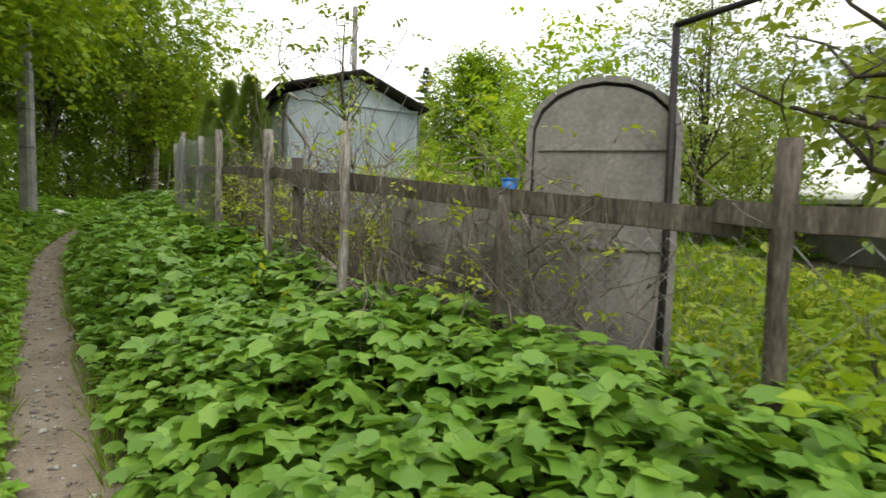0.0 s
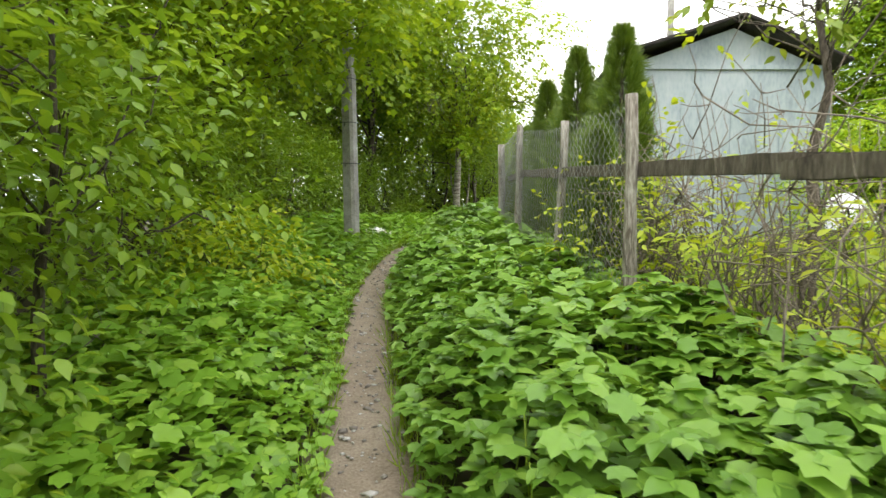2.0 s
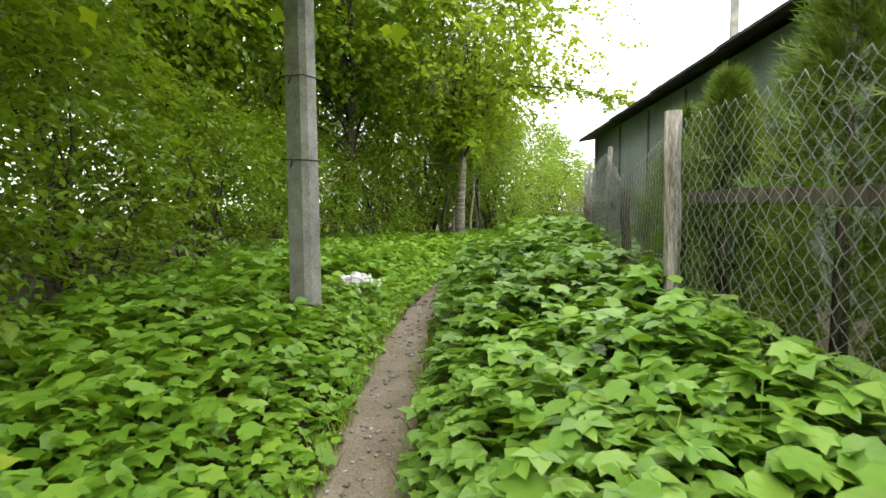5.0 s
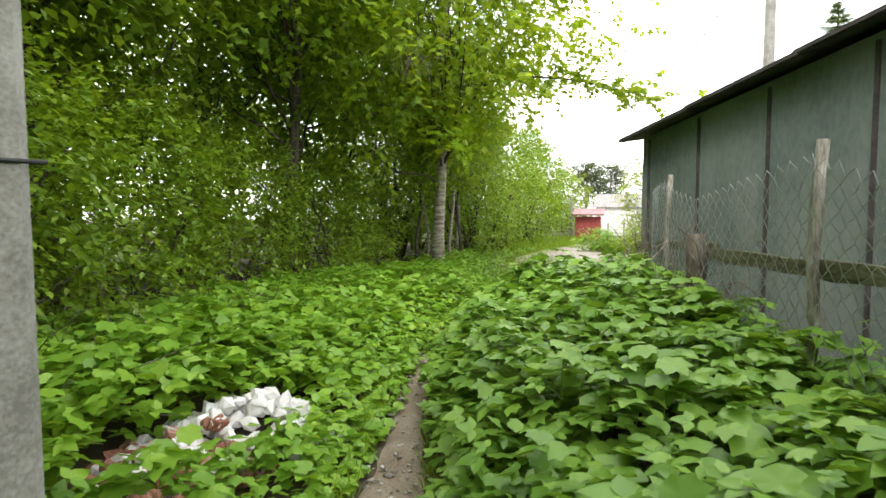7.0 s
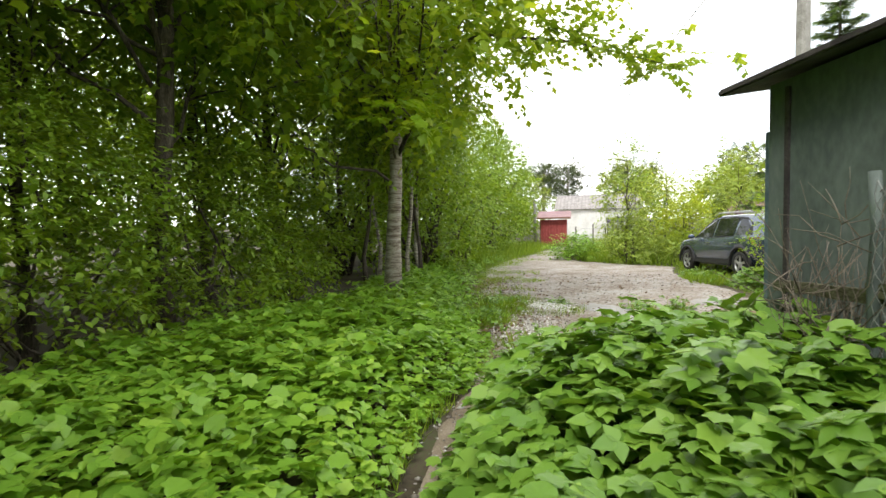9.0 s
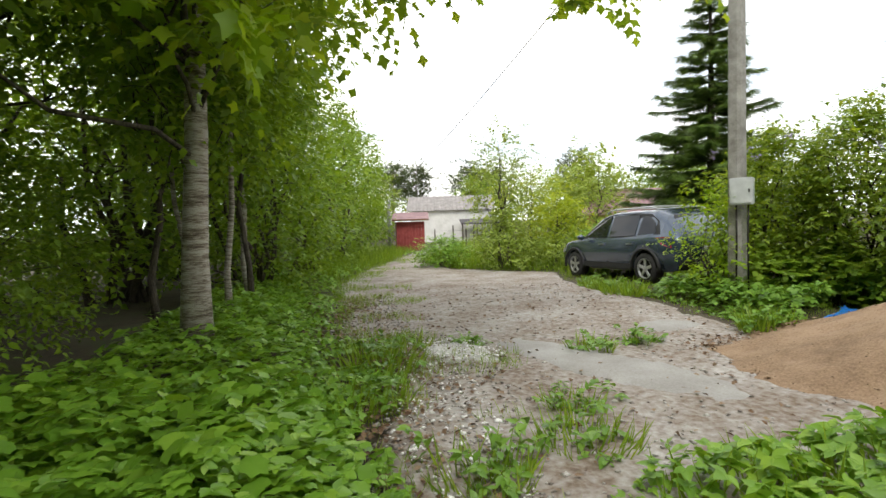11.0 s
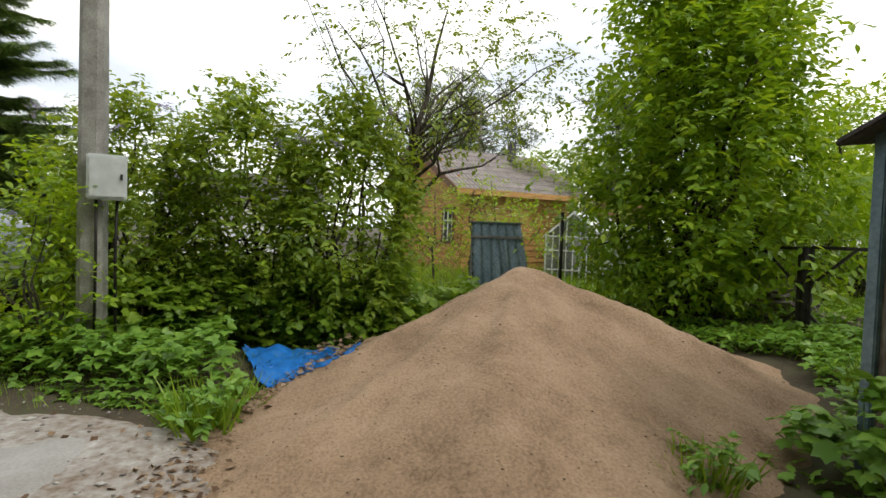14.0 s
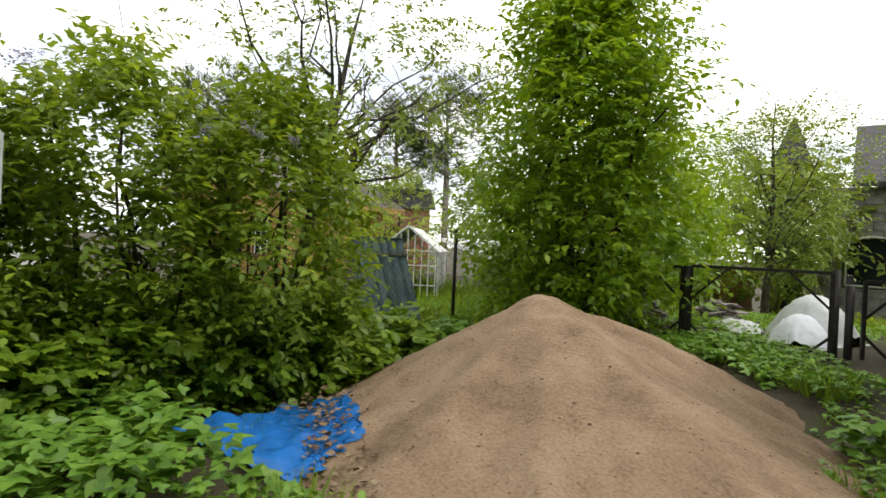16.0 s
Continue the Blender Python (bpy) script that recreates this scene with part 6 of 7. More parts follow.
def car(x, y, z, rz, nose):
    """A compact five-door off-roader; its nose points along +y, its near side along -x."""
    ob = empty("parked_car", x, y, z, rz)
    ob.matrix_basis = pose(x, y, z, nose, 0, rz) @ Matrix.Diagonal((1.0, 1.03, 0.92, 1))
    # stations along the length: y, floor, waist height, roof height, half width at waist, half width at roof
    st = [(-2.24, 0.46, 0.86, 0.88, 0.70, 0.60), (-2.20, 0.36, 0.98, 1.02, 0.80, 0.62), (-2.06, 0.30, 1.04, 1.22, 0.87, 0.62), (-1.80, 0.28, 1.05, 1.52, 0.905, 0.63), (-1.45, 0.27, 1.04, 1.63, 0.92, 0.645), (-0.8, 0.27, 1.02, 1.66, 0.92, 0.66),
          (-0.1, 0.27, 1.01, 1.665, 0.92, 0.665), (0.35, 0.27, 1.0, 1.60, 0.92, 0.64), (0.75, 0.27, 1.0, 1.38, 0.92, 0.66), (1.12, 0.27, 1.0, 1.10, 0.91, 0.72), (1.5, 0.28, 0.985, 1.02, 0.90, 0.66), (1.85, 0.30, 0.93, 0.96, 0.86, 0.58), (2.10, 0.34, 0.80, 0.84, 0.78, 0.52), (2.24, 0.44, 0.66, 0.68, 0.64, 0.44)]
    wheels = (-1.36, 1.33)
    R_ARCH = 0.40

    def floor_at(yy, low):
        f = low
        for wy in wheels:
            d = abs(yy - wy)
            if d < R_ARCH:
                f = max(f, 0.345 + math.sqrt(R_ARCH ** 2 - d * d))
        return f

    ys = sorted(set([s[0] for s in st] + [wy + R_ARCH * math.sin(a) for wy in wheels for a in np.linspace(-1.57, 1.57, 11)]))
    bm = bmesh.new()
    rings = []
    cols = [np.array([s[j] for s in st]) for j in range(6)]
    for yy in ys:
        lo, wa, ro, hw, hr = (float(np.interp(yy, cols[0], cols[j])) for j in range(1, 6))
        fl = floor_at(yy, lo)
        pts = [(-hw * 0.90, fl), (-hw * 0.985, max(fl + 0.01, 0.50)), (-hw, max(fl + 0.02, 0.72)), (-hw * 0.985, max(fl + 0.03, wa * 0.93)), (-hw * 0.955, wa), (-(hr + (hw * 0.955 - hr) * 0.45), wa + (ro - wa) * 0.55), (-hr, wa + (ro - wa) * 0.93), (-hr * 0.86, ro), (-hr * 0.4, ro + 0.02)]
        full = pts + [(-a, b) for a, b in reversed(pts)]
        ring = [bm.verts.new((a, yy, b)) for a, b in full]
        if rings:
            for j in range(len(full) - 1):
                bm.faces.new((rings[-1][j], rings[-1][j + 1], ring[j + 1], ring[j]))
        rings.append(ring)
    bm.faces.new(rings[0])
    bm.faces.new(rings[-1])
    part("body", bm, M_CAR, ob, "slate blue-grey metallic body", True)
    part("underbody", box_bm(1.5, 3.9, 0.42, (0, 0, 0.30)), M_PLASTIC, ob)
    for wy in wheels:
        arch_l = [(0, wy + 0.44 * math.cos(a), 0.345 + 0.44 * math.sin(a)) for a in np.linspace(-0.15, math.pi + 0.15, 15)]
        for sd in (-1, 1):
            tubes("arch_lip", [([(sd * 0.905, b, c) for _, b, c in arch_l], [0.035] * 15)], M_PLASTIC, ob, 6)
            wh = empty("wheel", sd * 0.80, wy, 0.345)
            wh.parent = ob
            if sd > 0:
                wh.matrix_basis = pose(sd * 0.80, wy, 0.345, 0, 0, 180)
            t_, rim, sp, hub, ring = wheel_bms(0.345, 0.225)
            part("tyre", t_, M_RUBBER, wh, shade=True)
            part("rim_disc", rim, M_PLASTIC, wh)
            part("rim", ring, M_ALLOY, wh, shade=True)
            part("hub", hub, M_ALLOY, wh)
            for s in sp:
                part("spoke", s, M_ALLOY, wh, bevel=0.008)

    def side_x(yy, zz):
        wa, ro, hw, hr = (float(np.interp(yy, cols[0], cols[j])) for j in (2, 3, 4, 5))
        return float(np.interp(zz, [0.5, 0.72, wa * 0.93, wa, wa + (ro - wa) * 0.55, wa + (ro - wa) * 0.93], [hw * 0.985, hw, hw * 0.985, hw * 0.955, hr + (hw * 0.955 - hr) * 0.45, hr]))

    def side_panel(name, outline, material, off, label=""):
        for sd in (-1, 1):
            b = bmesh.new()
            f = b.faces.new([b.verts.new((sd * (side_x(yy, zz) + off), yy, zz)) for yy, zz in outline])
            r = bmesh.ops.extrude_face_region(b, geom=[f])
            bmesh.ops.translate(b, vec=(-sd * 0.03, 0, 0), verts=[v for v in r["geom"] if isinstance(v, bmesh.types.BMVert)])
            part(name, b, material, ob, label)

    side_panel("window_band", [(-1.78, 1.10), (-0.6, 1.055), (0.3, 1.04), (1.0, 1.045), (0.72, 1.30), (0.32, 1.55), (-0.1, 1.615), (-0.8, 1.61), (-1.35, 1.56), (-1.62, 1.40)], M_PLASTIC, 0.008)
    side_panel("side_window", [(-0.02, 1.07), (0.90, 1.07), (0.66, 1.30), (0.30, 1.52), (-0.02, 1.575)], M_GLASS, 0.014)
    side_panel("side_window", [(-1.02, 1.09), (-0.12, 1.075), (-0.12, 1.58), (-0.8, 1.575), (-1.02, 1.55)], M_GLASS, 0.014)
    side_panel("side_window", [(-1.66, 1.13), (-1.12, 1.10), (-1.12, 1.535), (-1.36, 1.50), (-1.54, 1.36)], M_GLASS, 0.014)
    for yy in (0.95, -0.07, -1.07):
        side_panel("door_gap", [(yy - 0.008, 0.45), (yy + 0.008, 0.45), (yy + 0.008, 1.02), (yy - 0.008, 1.02)], M_PLASTIC, 0.004)
    side_panel("sill_trim", [(-0.93, 0.33), (0.90, 0.33), (0.90, 0.45), (-0.93, 0.45)], M_PLASTIC, 0.012)
    for yy in (0.12, -0.90):
        side_panel("door_handle", [(yy - 0.10, 0.885), (yy + 0.10, 0.88), (yy + 0.10, 0.915), (yy - 0.10, 0.92)], M_ALLOY, 0.03, "chrome door handle")
    side_panel("tail_lamp", [(-2.10, 0.80), (-1.86, 0.88), (-1.70, 1.03), (-2.04, 1.04)], M_TAIL, 0.012, "red tail lamp")
    side_panel("headlamp", [(1.86, 0.70), (2.08, 0.66), (2.06, 0.78), (1.72, 0.90)], M_LAMPCLEAR, 0.012, "clear headlamp")
    for sd in (-1, 1):
        b = bmesh.new()
        bmesh.ops.create_icosphere(b, subdivisions=2, radius=1)
        bmesh.ops.transform(b, matrix=pose(sd * 1.02, 0.82, 1.08) @ Matrix.Diagonal((0.10, 0.07, 0.075, 1)), verts=b.verts)
        part("door_mirror", b, M_CAR, ob, shade=True)
        tubes("roof_rail", [([(sd * 0.58, -1.45, 1.655), (sd * 0.60, -1.3, 1.72), (sd * 0.61, 0.1, 1.735), (sd * 0.60, 0.3, 1.66)], [0.018] * 4)], M_ALLOY, ob, 6)
    for yy in (-0.95, -0.1):
        part("roof_bar", box_bm(1.26, 0.05, 0.03, (0, yy, 1.74)), M_ALLOY, ob, bevel=0.008)
    b = bmesh.new()
    b.faces.new([b.verts.new(p) for p in ((-0.62, -2.075, 1.10), (0.62, -2.075, 1.10), (0.55, -1.83, 1.515), (-0.55, -1.83, 1.515))])
    part("rear_window", b, M_GLASS, ob)
    b = bmesh.new()
    b.faces.new([b.verts.new(p) for p in ((-0.64, 1.08, 1.135), (0.64, 1.08, 1.135), (0.58, 0.45, 1.565), (-0.58, 0.45, 1.565))])
    part("windscreen", b, M_GLASS, ob)
    part("rear_bumper", box_bm(1.55, 0.16, 0.22, (0, -2.19, 0.38)), M_PLASTIC, ob, bevel=0.05)
    part("front_bumper", box_bm(1.30, 0.16, 0.2, (0, 2.17, 0.36)), M_PLASTIC, ob, bevel=0.05)
    part("number_plate", box_bm(0.52, 0.015, 0.11, (0, -2.245, 0.72)), M_PAINTWHITE, ob)
    return tagged(ob, "slate blue-grey five-door car parked on gravel", "car")


car(9.33, 17.6, -0.05, -6.0, -2.0)

# ---- A-frame coop, house, sheds ----
coop = empty("chicken_coop", 11.78, 9.15, 0.15, -4)


def sheet_bm(a, b, c, d, waves, amp):
    """A ribbed sheet between four corners: a-b along the top, d-c along the foot."""
    a, b, c, d = (Vector(p) for p in (a, b, c, d))
    nrm = (b - a).cross(d - a).normalized()
    bm = bmesh.new()
    n = waves * 4
    top, foot, back = [], [], []
    for k in range(n + 1):
        q = k / n
        o = nrm * (amp if k % 4 in (1, 2) else 0)
        top.append(bm.verts.new(a.lerp(b, q) + o))
        foot.append(bm.verts.new(d.lerp(c, q) + o))
    for k in range(n):
        bm.faces.new((top[k], top[k + 1], foot[k + 1], foot[k]))
    r = bmesh.ops.extrude_face_region(bm, geom=list(bm.faces))
    bmesh.ops.translate(bm, vec=nrm * -0.012, verts=[v for v in r["geom"] if isinstance(v, bmesh.types.BMVert)])
    return bm


part("roof_sheet", sheet_bm((-0.02, 0.42, 1.34), (-0.02, -0.42, 1.34), (-0.52, -0.62, 0.0), (-0.52, 0.42, 0.0), 6, 0.018), M_COOP, coop)
part("roof_sheet", sheet_bm((0.02, -0.42, 1.34), (0.02, 0.42, 1.34), (0.62, 0.42, 0.0), (0.62, -0.42, 0.0), 6, 0.018), M_COOP, coop)
part("ridge_cap", beam_bm((0, -0.46, 1.35), (0, 0.46, 1.35), 0.12, 0.03), M_COOP, coop, bevel=0.01)
part("clamp_bar", beam_bm((-0.135, -0.47, 1.10), (-0.135, 0.44, 1.10), 0.03, 0.04), M_GREYROOF, coop)
part("clamp_bar", beam_bm((-0.19, -0.02, 1.05), (-0.52, -0.2, 0.1), 0.03, 0.03), M_COOP, coop)
for k in range(8):
    zz = 0.05 + k * 0.155
    w = 0.55 * (1 - zz / 1.38)
    part("end_board", box_bm(2 * w, 0.025, 0.145, (0.05, 0.40, zz)), M_WOOD_OLD, coop, bevel=0.004)
tagged(coop, "blue-grey metal A-frame chicken coop with board ends", "coop")

house = empty("timber_house", 18.1, 9.08, 0.0, 25)
# local +x runs along the gable end, local -y along the long wall
HL, HW_, HE, HR = 4.05, 4.76, 2.77, 4.06
rows_ = 15
for k in range(rows_):
    zz = k * HE / rows_
    part("wall_log", beam_bm((0.0, 0.05, zz + 0.092), (0.0, -HL, zz + 0.092), 0.16, 0.178), M_LOG, house, bevel=0.03)
    part("wall_log", beam_bm((-0.05, -0.0, zz + 0.092), (HW_, 0.0, zz + 0.092), 0.15, 0.178), M_LOG, house, bevel=0.03)
for k in range(8):
    zz = HE + k * 0.2
    w = HW_ * (1 - (zz - HE + 0.1) / (HR - HE)) / 2
    if w > 0.05:
        part("gable_board", beam_bm((HW_ / 2 - w, 0.0, zz + 0.1), (HW_ / 2 + w, 0.0, zz + 0.1), 0.06, 0.19), M_LOG, house, bevel=0.01)
part("back_wall", box_bm(0.15, HL, HE, (HW_, -HL / 2, 0)), M_LOG, house)
part("roof_slope", sheet_bm((HW_ / 2, 0.55, HR), (HW_ / 2, -HL - 0.5, HR), (-0.55, -HL - 0.5, HE - 0.25), (-0.55, 0.55, HE - 0.25), 34, 0.035), M_TILE, house, "ribbed taupe metal tile roof")
part("roof_slope", sheet_bm((HW_ / 2, -HL - 0.5, HR), (HW_ / 2, 0.55, HR), (HW_ + 0.55, 0.55, HE - 0.25), (HW_ + 0.55, -HL - 0.5, HE - 0.25), 34, 0.035), M_TILE, house)
for k in range(8):
    q = (k + 0.5) / 8
    part("tile_step", beam_bm((-0.55 + (HW_ / 2 + 0.55) * q - 0.02, 0.53, HE - 0.25 + (HR - HE + 0.25) * q + 0.035), (-0.55 + (HW_ / 2 + 0.55) * q - 0.02, -HL - 0.48, HE - 0.25 + (HR - HE + 0.25) * q + 0.035), 0.02, 0.018), M_TILE, house)
part("barge_board", beam_bm((-0.55, 0.56, HE - 0.30), (HW_ / 2, 0.56, HR - 0.05), 0.04, 0.18), M_LOGTRIM, house)
part("barge_board", beam_bm((HW_ + 0.55, 0.56, HE - 0.30), (HW_ / 2, 0.56, HR - 0.05), 0.04, 0.18), M_LOGTRIM, house)
part("fascia", beam_bm((-0.53, 0.5, HE - 0.33), (-0.53, -HL - 0.45, HE - 0.33), 0.04, 0.16), M_LOG, house)
part("eave_soffit", beam_bm((-0.3, 0.5, HE - 0.36), (-0.3, -HL - 0.45, HE - 0.36), 0.45, 0.03), M_LOGTRIM, house)


def house_window(cx, cy, cz, w, h, along_x, parent):
    wn_ = empty("window", cx, cy, cz, 0 if along_x else -90)
    wn_.parent = parent
    part("pane", box_bm(w, 0.02, h, (0, 0.085, 0)), M_GLASS, wn_)
    for bx, bz, bw, bh in ((-w / 2, 0, 0.08, h), (w / 2, 0, 0.08, h), (0, -0.08, w + 0.16, 0.08), (0, h, w + 0.16, 0.08)):
        part("casing", box_bm(bw, 0.05, bh, (bx, 0.10, bz)), M_LOGTRIM, wn_)
    part("mullion", box_bm(0.05, 0.03, h, (0, 0.10, 0)), M_PAINTWHITE, wn_)
    part("sash", box_bm(w, 0.03, 0.05, (0, 0.10, h * 0.62)), M_PAINTWHITE, wn_)
    for sd in (-1, 1):
        part("sash", box_bm(0.05, 0.03, h, (sd * (w / 2 - 0.05), 0.098, 0)), M_PAINTWHITE, wn_)


house_window(0.62, 0, 1.0, 0.62, 0.95, True, house)
house_window(0, -2.75, 1.75, 0.34, 0.4, False, house)
part("chimney", box_bm(0.22, 0.22, 0.9, (HW_ / 2 - 0.6, -3.0, HR - 0.55)), M_DARKROOF, house, bevel=0.01)
tagged(house, "honey-coloured log house with a taupe tiled roof", "house")

# gardens' fence in front of the house
for k, (x, y) in enumerate([(10.85, 8.25), (11.0, 11.4), (10.1, 12.4)]):
    z = ground_z(x, y)
    tagged(tubes("garden_fence_post", [([(x, y, z - 0.2), (x, y, z + 1.68)], [0.028, 0.028])], M_BLACKIRON, None, 8), "black iron garden fence post", "fence post", "garden fence posts")
for k, (a, b) in enumerate((((10.85, 8.25), (11.0, 11.4)), ((10.4, 6.3), (10.85, 8.25)))):
    chain_link(a[0], a[1], b[0], b[1], 0.05, 1.5, 0.05, 1.5, 0.10, 0.0028, "thin dark wire mesh of a garden fence", M_DARKWIRE, 70 + k)

# ---- gate ----
def gate_leaf(x0, y0, x1, y1, z0, z1, label):
    ob = empty("gate_leaf", x0, y0, 0, math.degrees(math.atan2(y1 - y0, x1 - x0)))
    L = math.hypot(x1 - x0, y1 - y0)
    for a, b in (((0, z0), (0, z1)), ((L, z0), (L, z1)), ((0, z1), (L, z1)), ((0, z0), (L, z0))):
        part("frame_bar", beam_bm((a[0], 0, a[1]), (b[0] + 0.001, 0, b[1] + 0.001), 0.04, 0.04), M_BLACKIRON, ob)
    for a, b in (((0, z1 - 0.45), (0.45, z1)), ((0, z0 + 0.4), (0.4, z0)), ((L, z1 - 0.45), (L - 0.45, z1)), ((L, z0 + 0.4), (L - 0.4, z0))):
        part("brace", beam_bm((a[0], 0, a[1]), (b[0], 0, b[1]), 0.03, 0.03), M_BLACKIRON, ob)
    return tagged(ob, label, "gate", "gate leaves")


gate_leaf(6.70, 5.12, 5.0, 3.5, 0.18, 1.22, "black iron gate frame leaf standing shut")
gate_leaf(6.96, 5.32, 8.35, 6.02, 0.12, 1.30, "black iron gate frame leaf with corner braces")
gate_leaf(8.45, 6.08, 9.75, 6.75, 0.15, 1.28, "black iron fence frame with corner braces")
for x, y, t_, w in ((8.40, 6.05, 1.30, 0.05), (6.93, 5.28, 1.34, 0.04), (6.80, 5.24, 1.16, 0.045)):
    tagged(tubes("gate_post", [([(x, y, -0.2), (x, y, t_)], [w, w])], M_BLACKIRON, None, 8), "black iron gate post in weeds", "gate post", "gate posts")


def slab_stack(x, y, r, h, n, seed):
    rng = np.random.default_rng(seed)
    ob = empty("stone_stack", x, y, 0)
    base = box_bm(1, 1, 1)
    bmesh.ops.bevel(base, geom=list(base.edges), offset=0.06, segments=1, affect="EDGES")
    me = bpy.data.meshes.new("slab")
    base.to_mesh(me)
    base.free()
    me.materials.append(M_SLAB)
    for _ in range(n):
        k = rng.uniform(0, 1)
        q = r * (1 - k * 0.75) * math.sqrt(rng.uniform(0, 1))
        a = rng.uniform(0, 6.28)
        o = new("slab", me)
        o.parent = ob
        o.matrix_basis = pose(math.cos(a) * q, math.sin(a) * q, k * h, rng.normal(0, 9), rng.normal(0, 9), rng.uniform(0, 360)) @ Matrix.Diagonal((rng.uniform(0.2, 0.45), rng.uniform(0.15, 0.3), rng.uniform(0.02, 0.04), 1))
    return tagged(ob, "stack of flat grey-brown stone slabs", "stone stack", "stone stacks")


slab_stack(9.75, 5.25, 0.6, 0.62, 130, 71)
slab_stack(9.15, 4.9, 0.7, 0.34, 110, 72)
slab_stack(9.35, 3.75, 0.6, 0.6, 130, 73)


def draped(name, x, y, rx, ry, h, material, label, seed, category):
    """A crumpled sheet lying over a low heap."""
    rng = np.random.default_rng(seed)
    n = 22
    verts, faces = [], []
    for j in range(n):
        for i in range(n):
            u, v = 2 * i / (n - 1) - 1, 2 * j / (n - 1) - 1
            r = math.hypot(u, v)
            zz = h * max(0, 1 - r ** 2 * 0.8) + 0.05 * abs(noise.noise((u * 4 + seed, v * 4, 1))) + 0.03 * noise.noise((u * 9, v * 9, seed))
            verts.append((u * rx * (1 + 0.1 * noise.noise((u, v, seed))), v * ry * (1 + 0.1 * noise.noise((v, u, seed))), max(0.012, zz)))
    for j in range(n - 1):
        for i in range(n - 1):
            faces.append((j * n + i, j * n + i + 1, (j + 1) * n + i + 1, (j + 1) * n + i))
    ob = link_mesh(name, verts, faces, material, None, True)
    ob.matrix_basis = pose(x, y, ground_z(x, y), 0, 0, rng.uniform(0, 360))
    return tagged(ob, label, category)


draped("plastic_sheet", 8.75, 4.15, 0.6, 0.35, 0.14, M_FILM, "crumpled clear plastic sheet on the ground", 81, "plastic sheet")
draped("plastic_sheet", 7.72, 4.05, 0.55, 0.5, 0.66, M_FILM, "clear plastic film over a heap of bags", 82, "plastic sheet")
draped("white_bags", 7.62, 4.62, 0.55, 0.36, 0.40, M_BAG, "heap of white woven building bags", 83, "bags")

# blue tarpaulin beside the sand
tv, tf = [], []
TN, TM = 44, 34
for j in range(TM):
    for i in range(TN):
        u, v = i / (TN - 1), j / (TM - 1)
        e = 0.10 * noise.noise((u * 4, v * 4, 40)) + 0.05 * noise.noise((u * 13, v * 13, 41))
        x = (1 - v) * (6.95 + 1.25 * u) + v * (6.85 + 1.28 * u) + e
        y = (1 - v) * (11.38 - 0.42 * u) + v * (11.88 + 0.5 * u) + e
        zz = ground_z(x, y) + 0.04 + 0.10 * abs(noise.noise((x * 2.6 + y, y * 4.2, 4))) + 0.045 * noise.noise((x * 8, y * 8, 4)) + 0.02 * noise.noise((x * 17, y * 17, 4))
        tv.append((x, y, max(zz, ground_z(x, y) + 0.012, sand_z(x, y) + 0.012)))
for j in range(TM - 1):
    for i in range(TN - 1):
        tf.append((j * TN + i, j * TN + i + 1, (j + 1) * TN + i + 1, (j + 1) * TN + i))
tagged(link_mesh("blue_tarpaulin", tv, tf, M_TARP, None, True), "crumpled bright blue tarpaulin beside a sand heap", "tarpaulin")
rng = np.random.default_rng(91)
q = [(rng.uniform(7.0, 8.1), rng.normal(11.45, 0.12)) for _ in range(46)]
lit = np.array([(x, y, max(ground_z(x, y), sand_z(x, y)) + 0.13) for x, y in q])
tagged(leaves("leaf_litter", lit, rng.normal(0, 0.3, (46, 3)) + [0, 0, 1], np.stack([rng.normal(0, 1, 46), rng.normal(0, 1, 46), np.zeros(46)], 1), rng.uniform(0.03, 0.08, 46), FOLD, M_CRUMB), "dry brown fallen leaves on a tarpaulin", "leaf litter", kind="stuff")

# ---- far buildings ----
shed = empty("red_shed", 9.35, 34.1, -0.05, -20)
for k in range(9):
    part("wall_board", box_bm(0.155, 1.2, 1.5, (-0.64 + k * 0.16, 0.6, 0.0)), M_RED, shed, bevel=0.008)
part("side_wall", box_bm(0.04, 1.2, 1.5, (-0.76, 0.6, 0.0)), M_LOGTRIM, shed)
part("roof", roof_bm((-0.95, -0.25, 1.62), (0.95, -0.25, 1.62), (0.95, 1.35, 2.0), (-0.95, 1.35, 2.0), 0.07), M_REDROOF, shed)
part("roof_edge", box_bm(1.9, 0.04, 0.09, (0, -0.27, 1.54)), M_LOGTRIM, shed)
tagged(shed, "small red board shed with a faded red roof", "shed")
wh_ = empty("white_house", 16.2, 44.7, -0.3, -22)
part("front_wall", box_bm(6.0, 0.3, 2.6, (0, 0, 0)), M_WHITEWALL, wh_)
part("side_wall", box_bm(0.3, 6.0, 2.6, (2.85, 3.15, 0)), M_WHITEWALL, wh_)
part("roof", sheet_bm((-3.3, 3.0, 3.75), (3.3, 3.0, 3.75), (3.3, -0.4, 2.55), (-3.3, -0.4, 2.55), 24, 0.05), M_GREYROOF, wh_)
part("roof", sheet_bm((3.3, 3.0, 3.75), (-3.3, 3.0, 3.75), (-3.3, 6.4, 2.55), (3.3, 6.4, 2.55), 24, 0.05), M_GREYROOF, wh_)
part("gable", wall_bm([(2.9, 0.1, 2.6), (2.9, 6.1, 2.6), (2.9, 3.0, 3.65)], 0.2), M_WHITEWALL, wh_)
part("canopy_roof", roof_bm((0.6, -3.4, 1.55), (3.6, -3.4, 1.55), (3.6, -0.6, 1.85), (0.6, -0.6, 1.85), 0.08), M_DARKROOF, wh_)
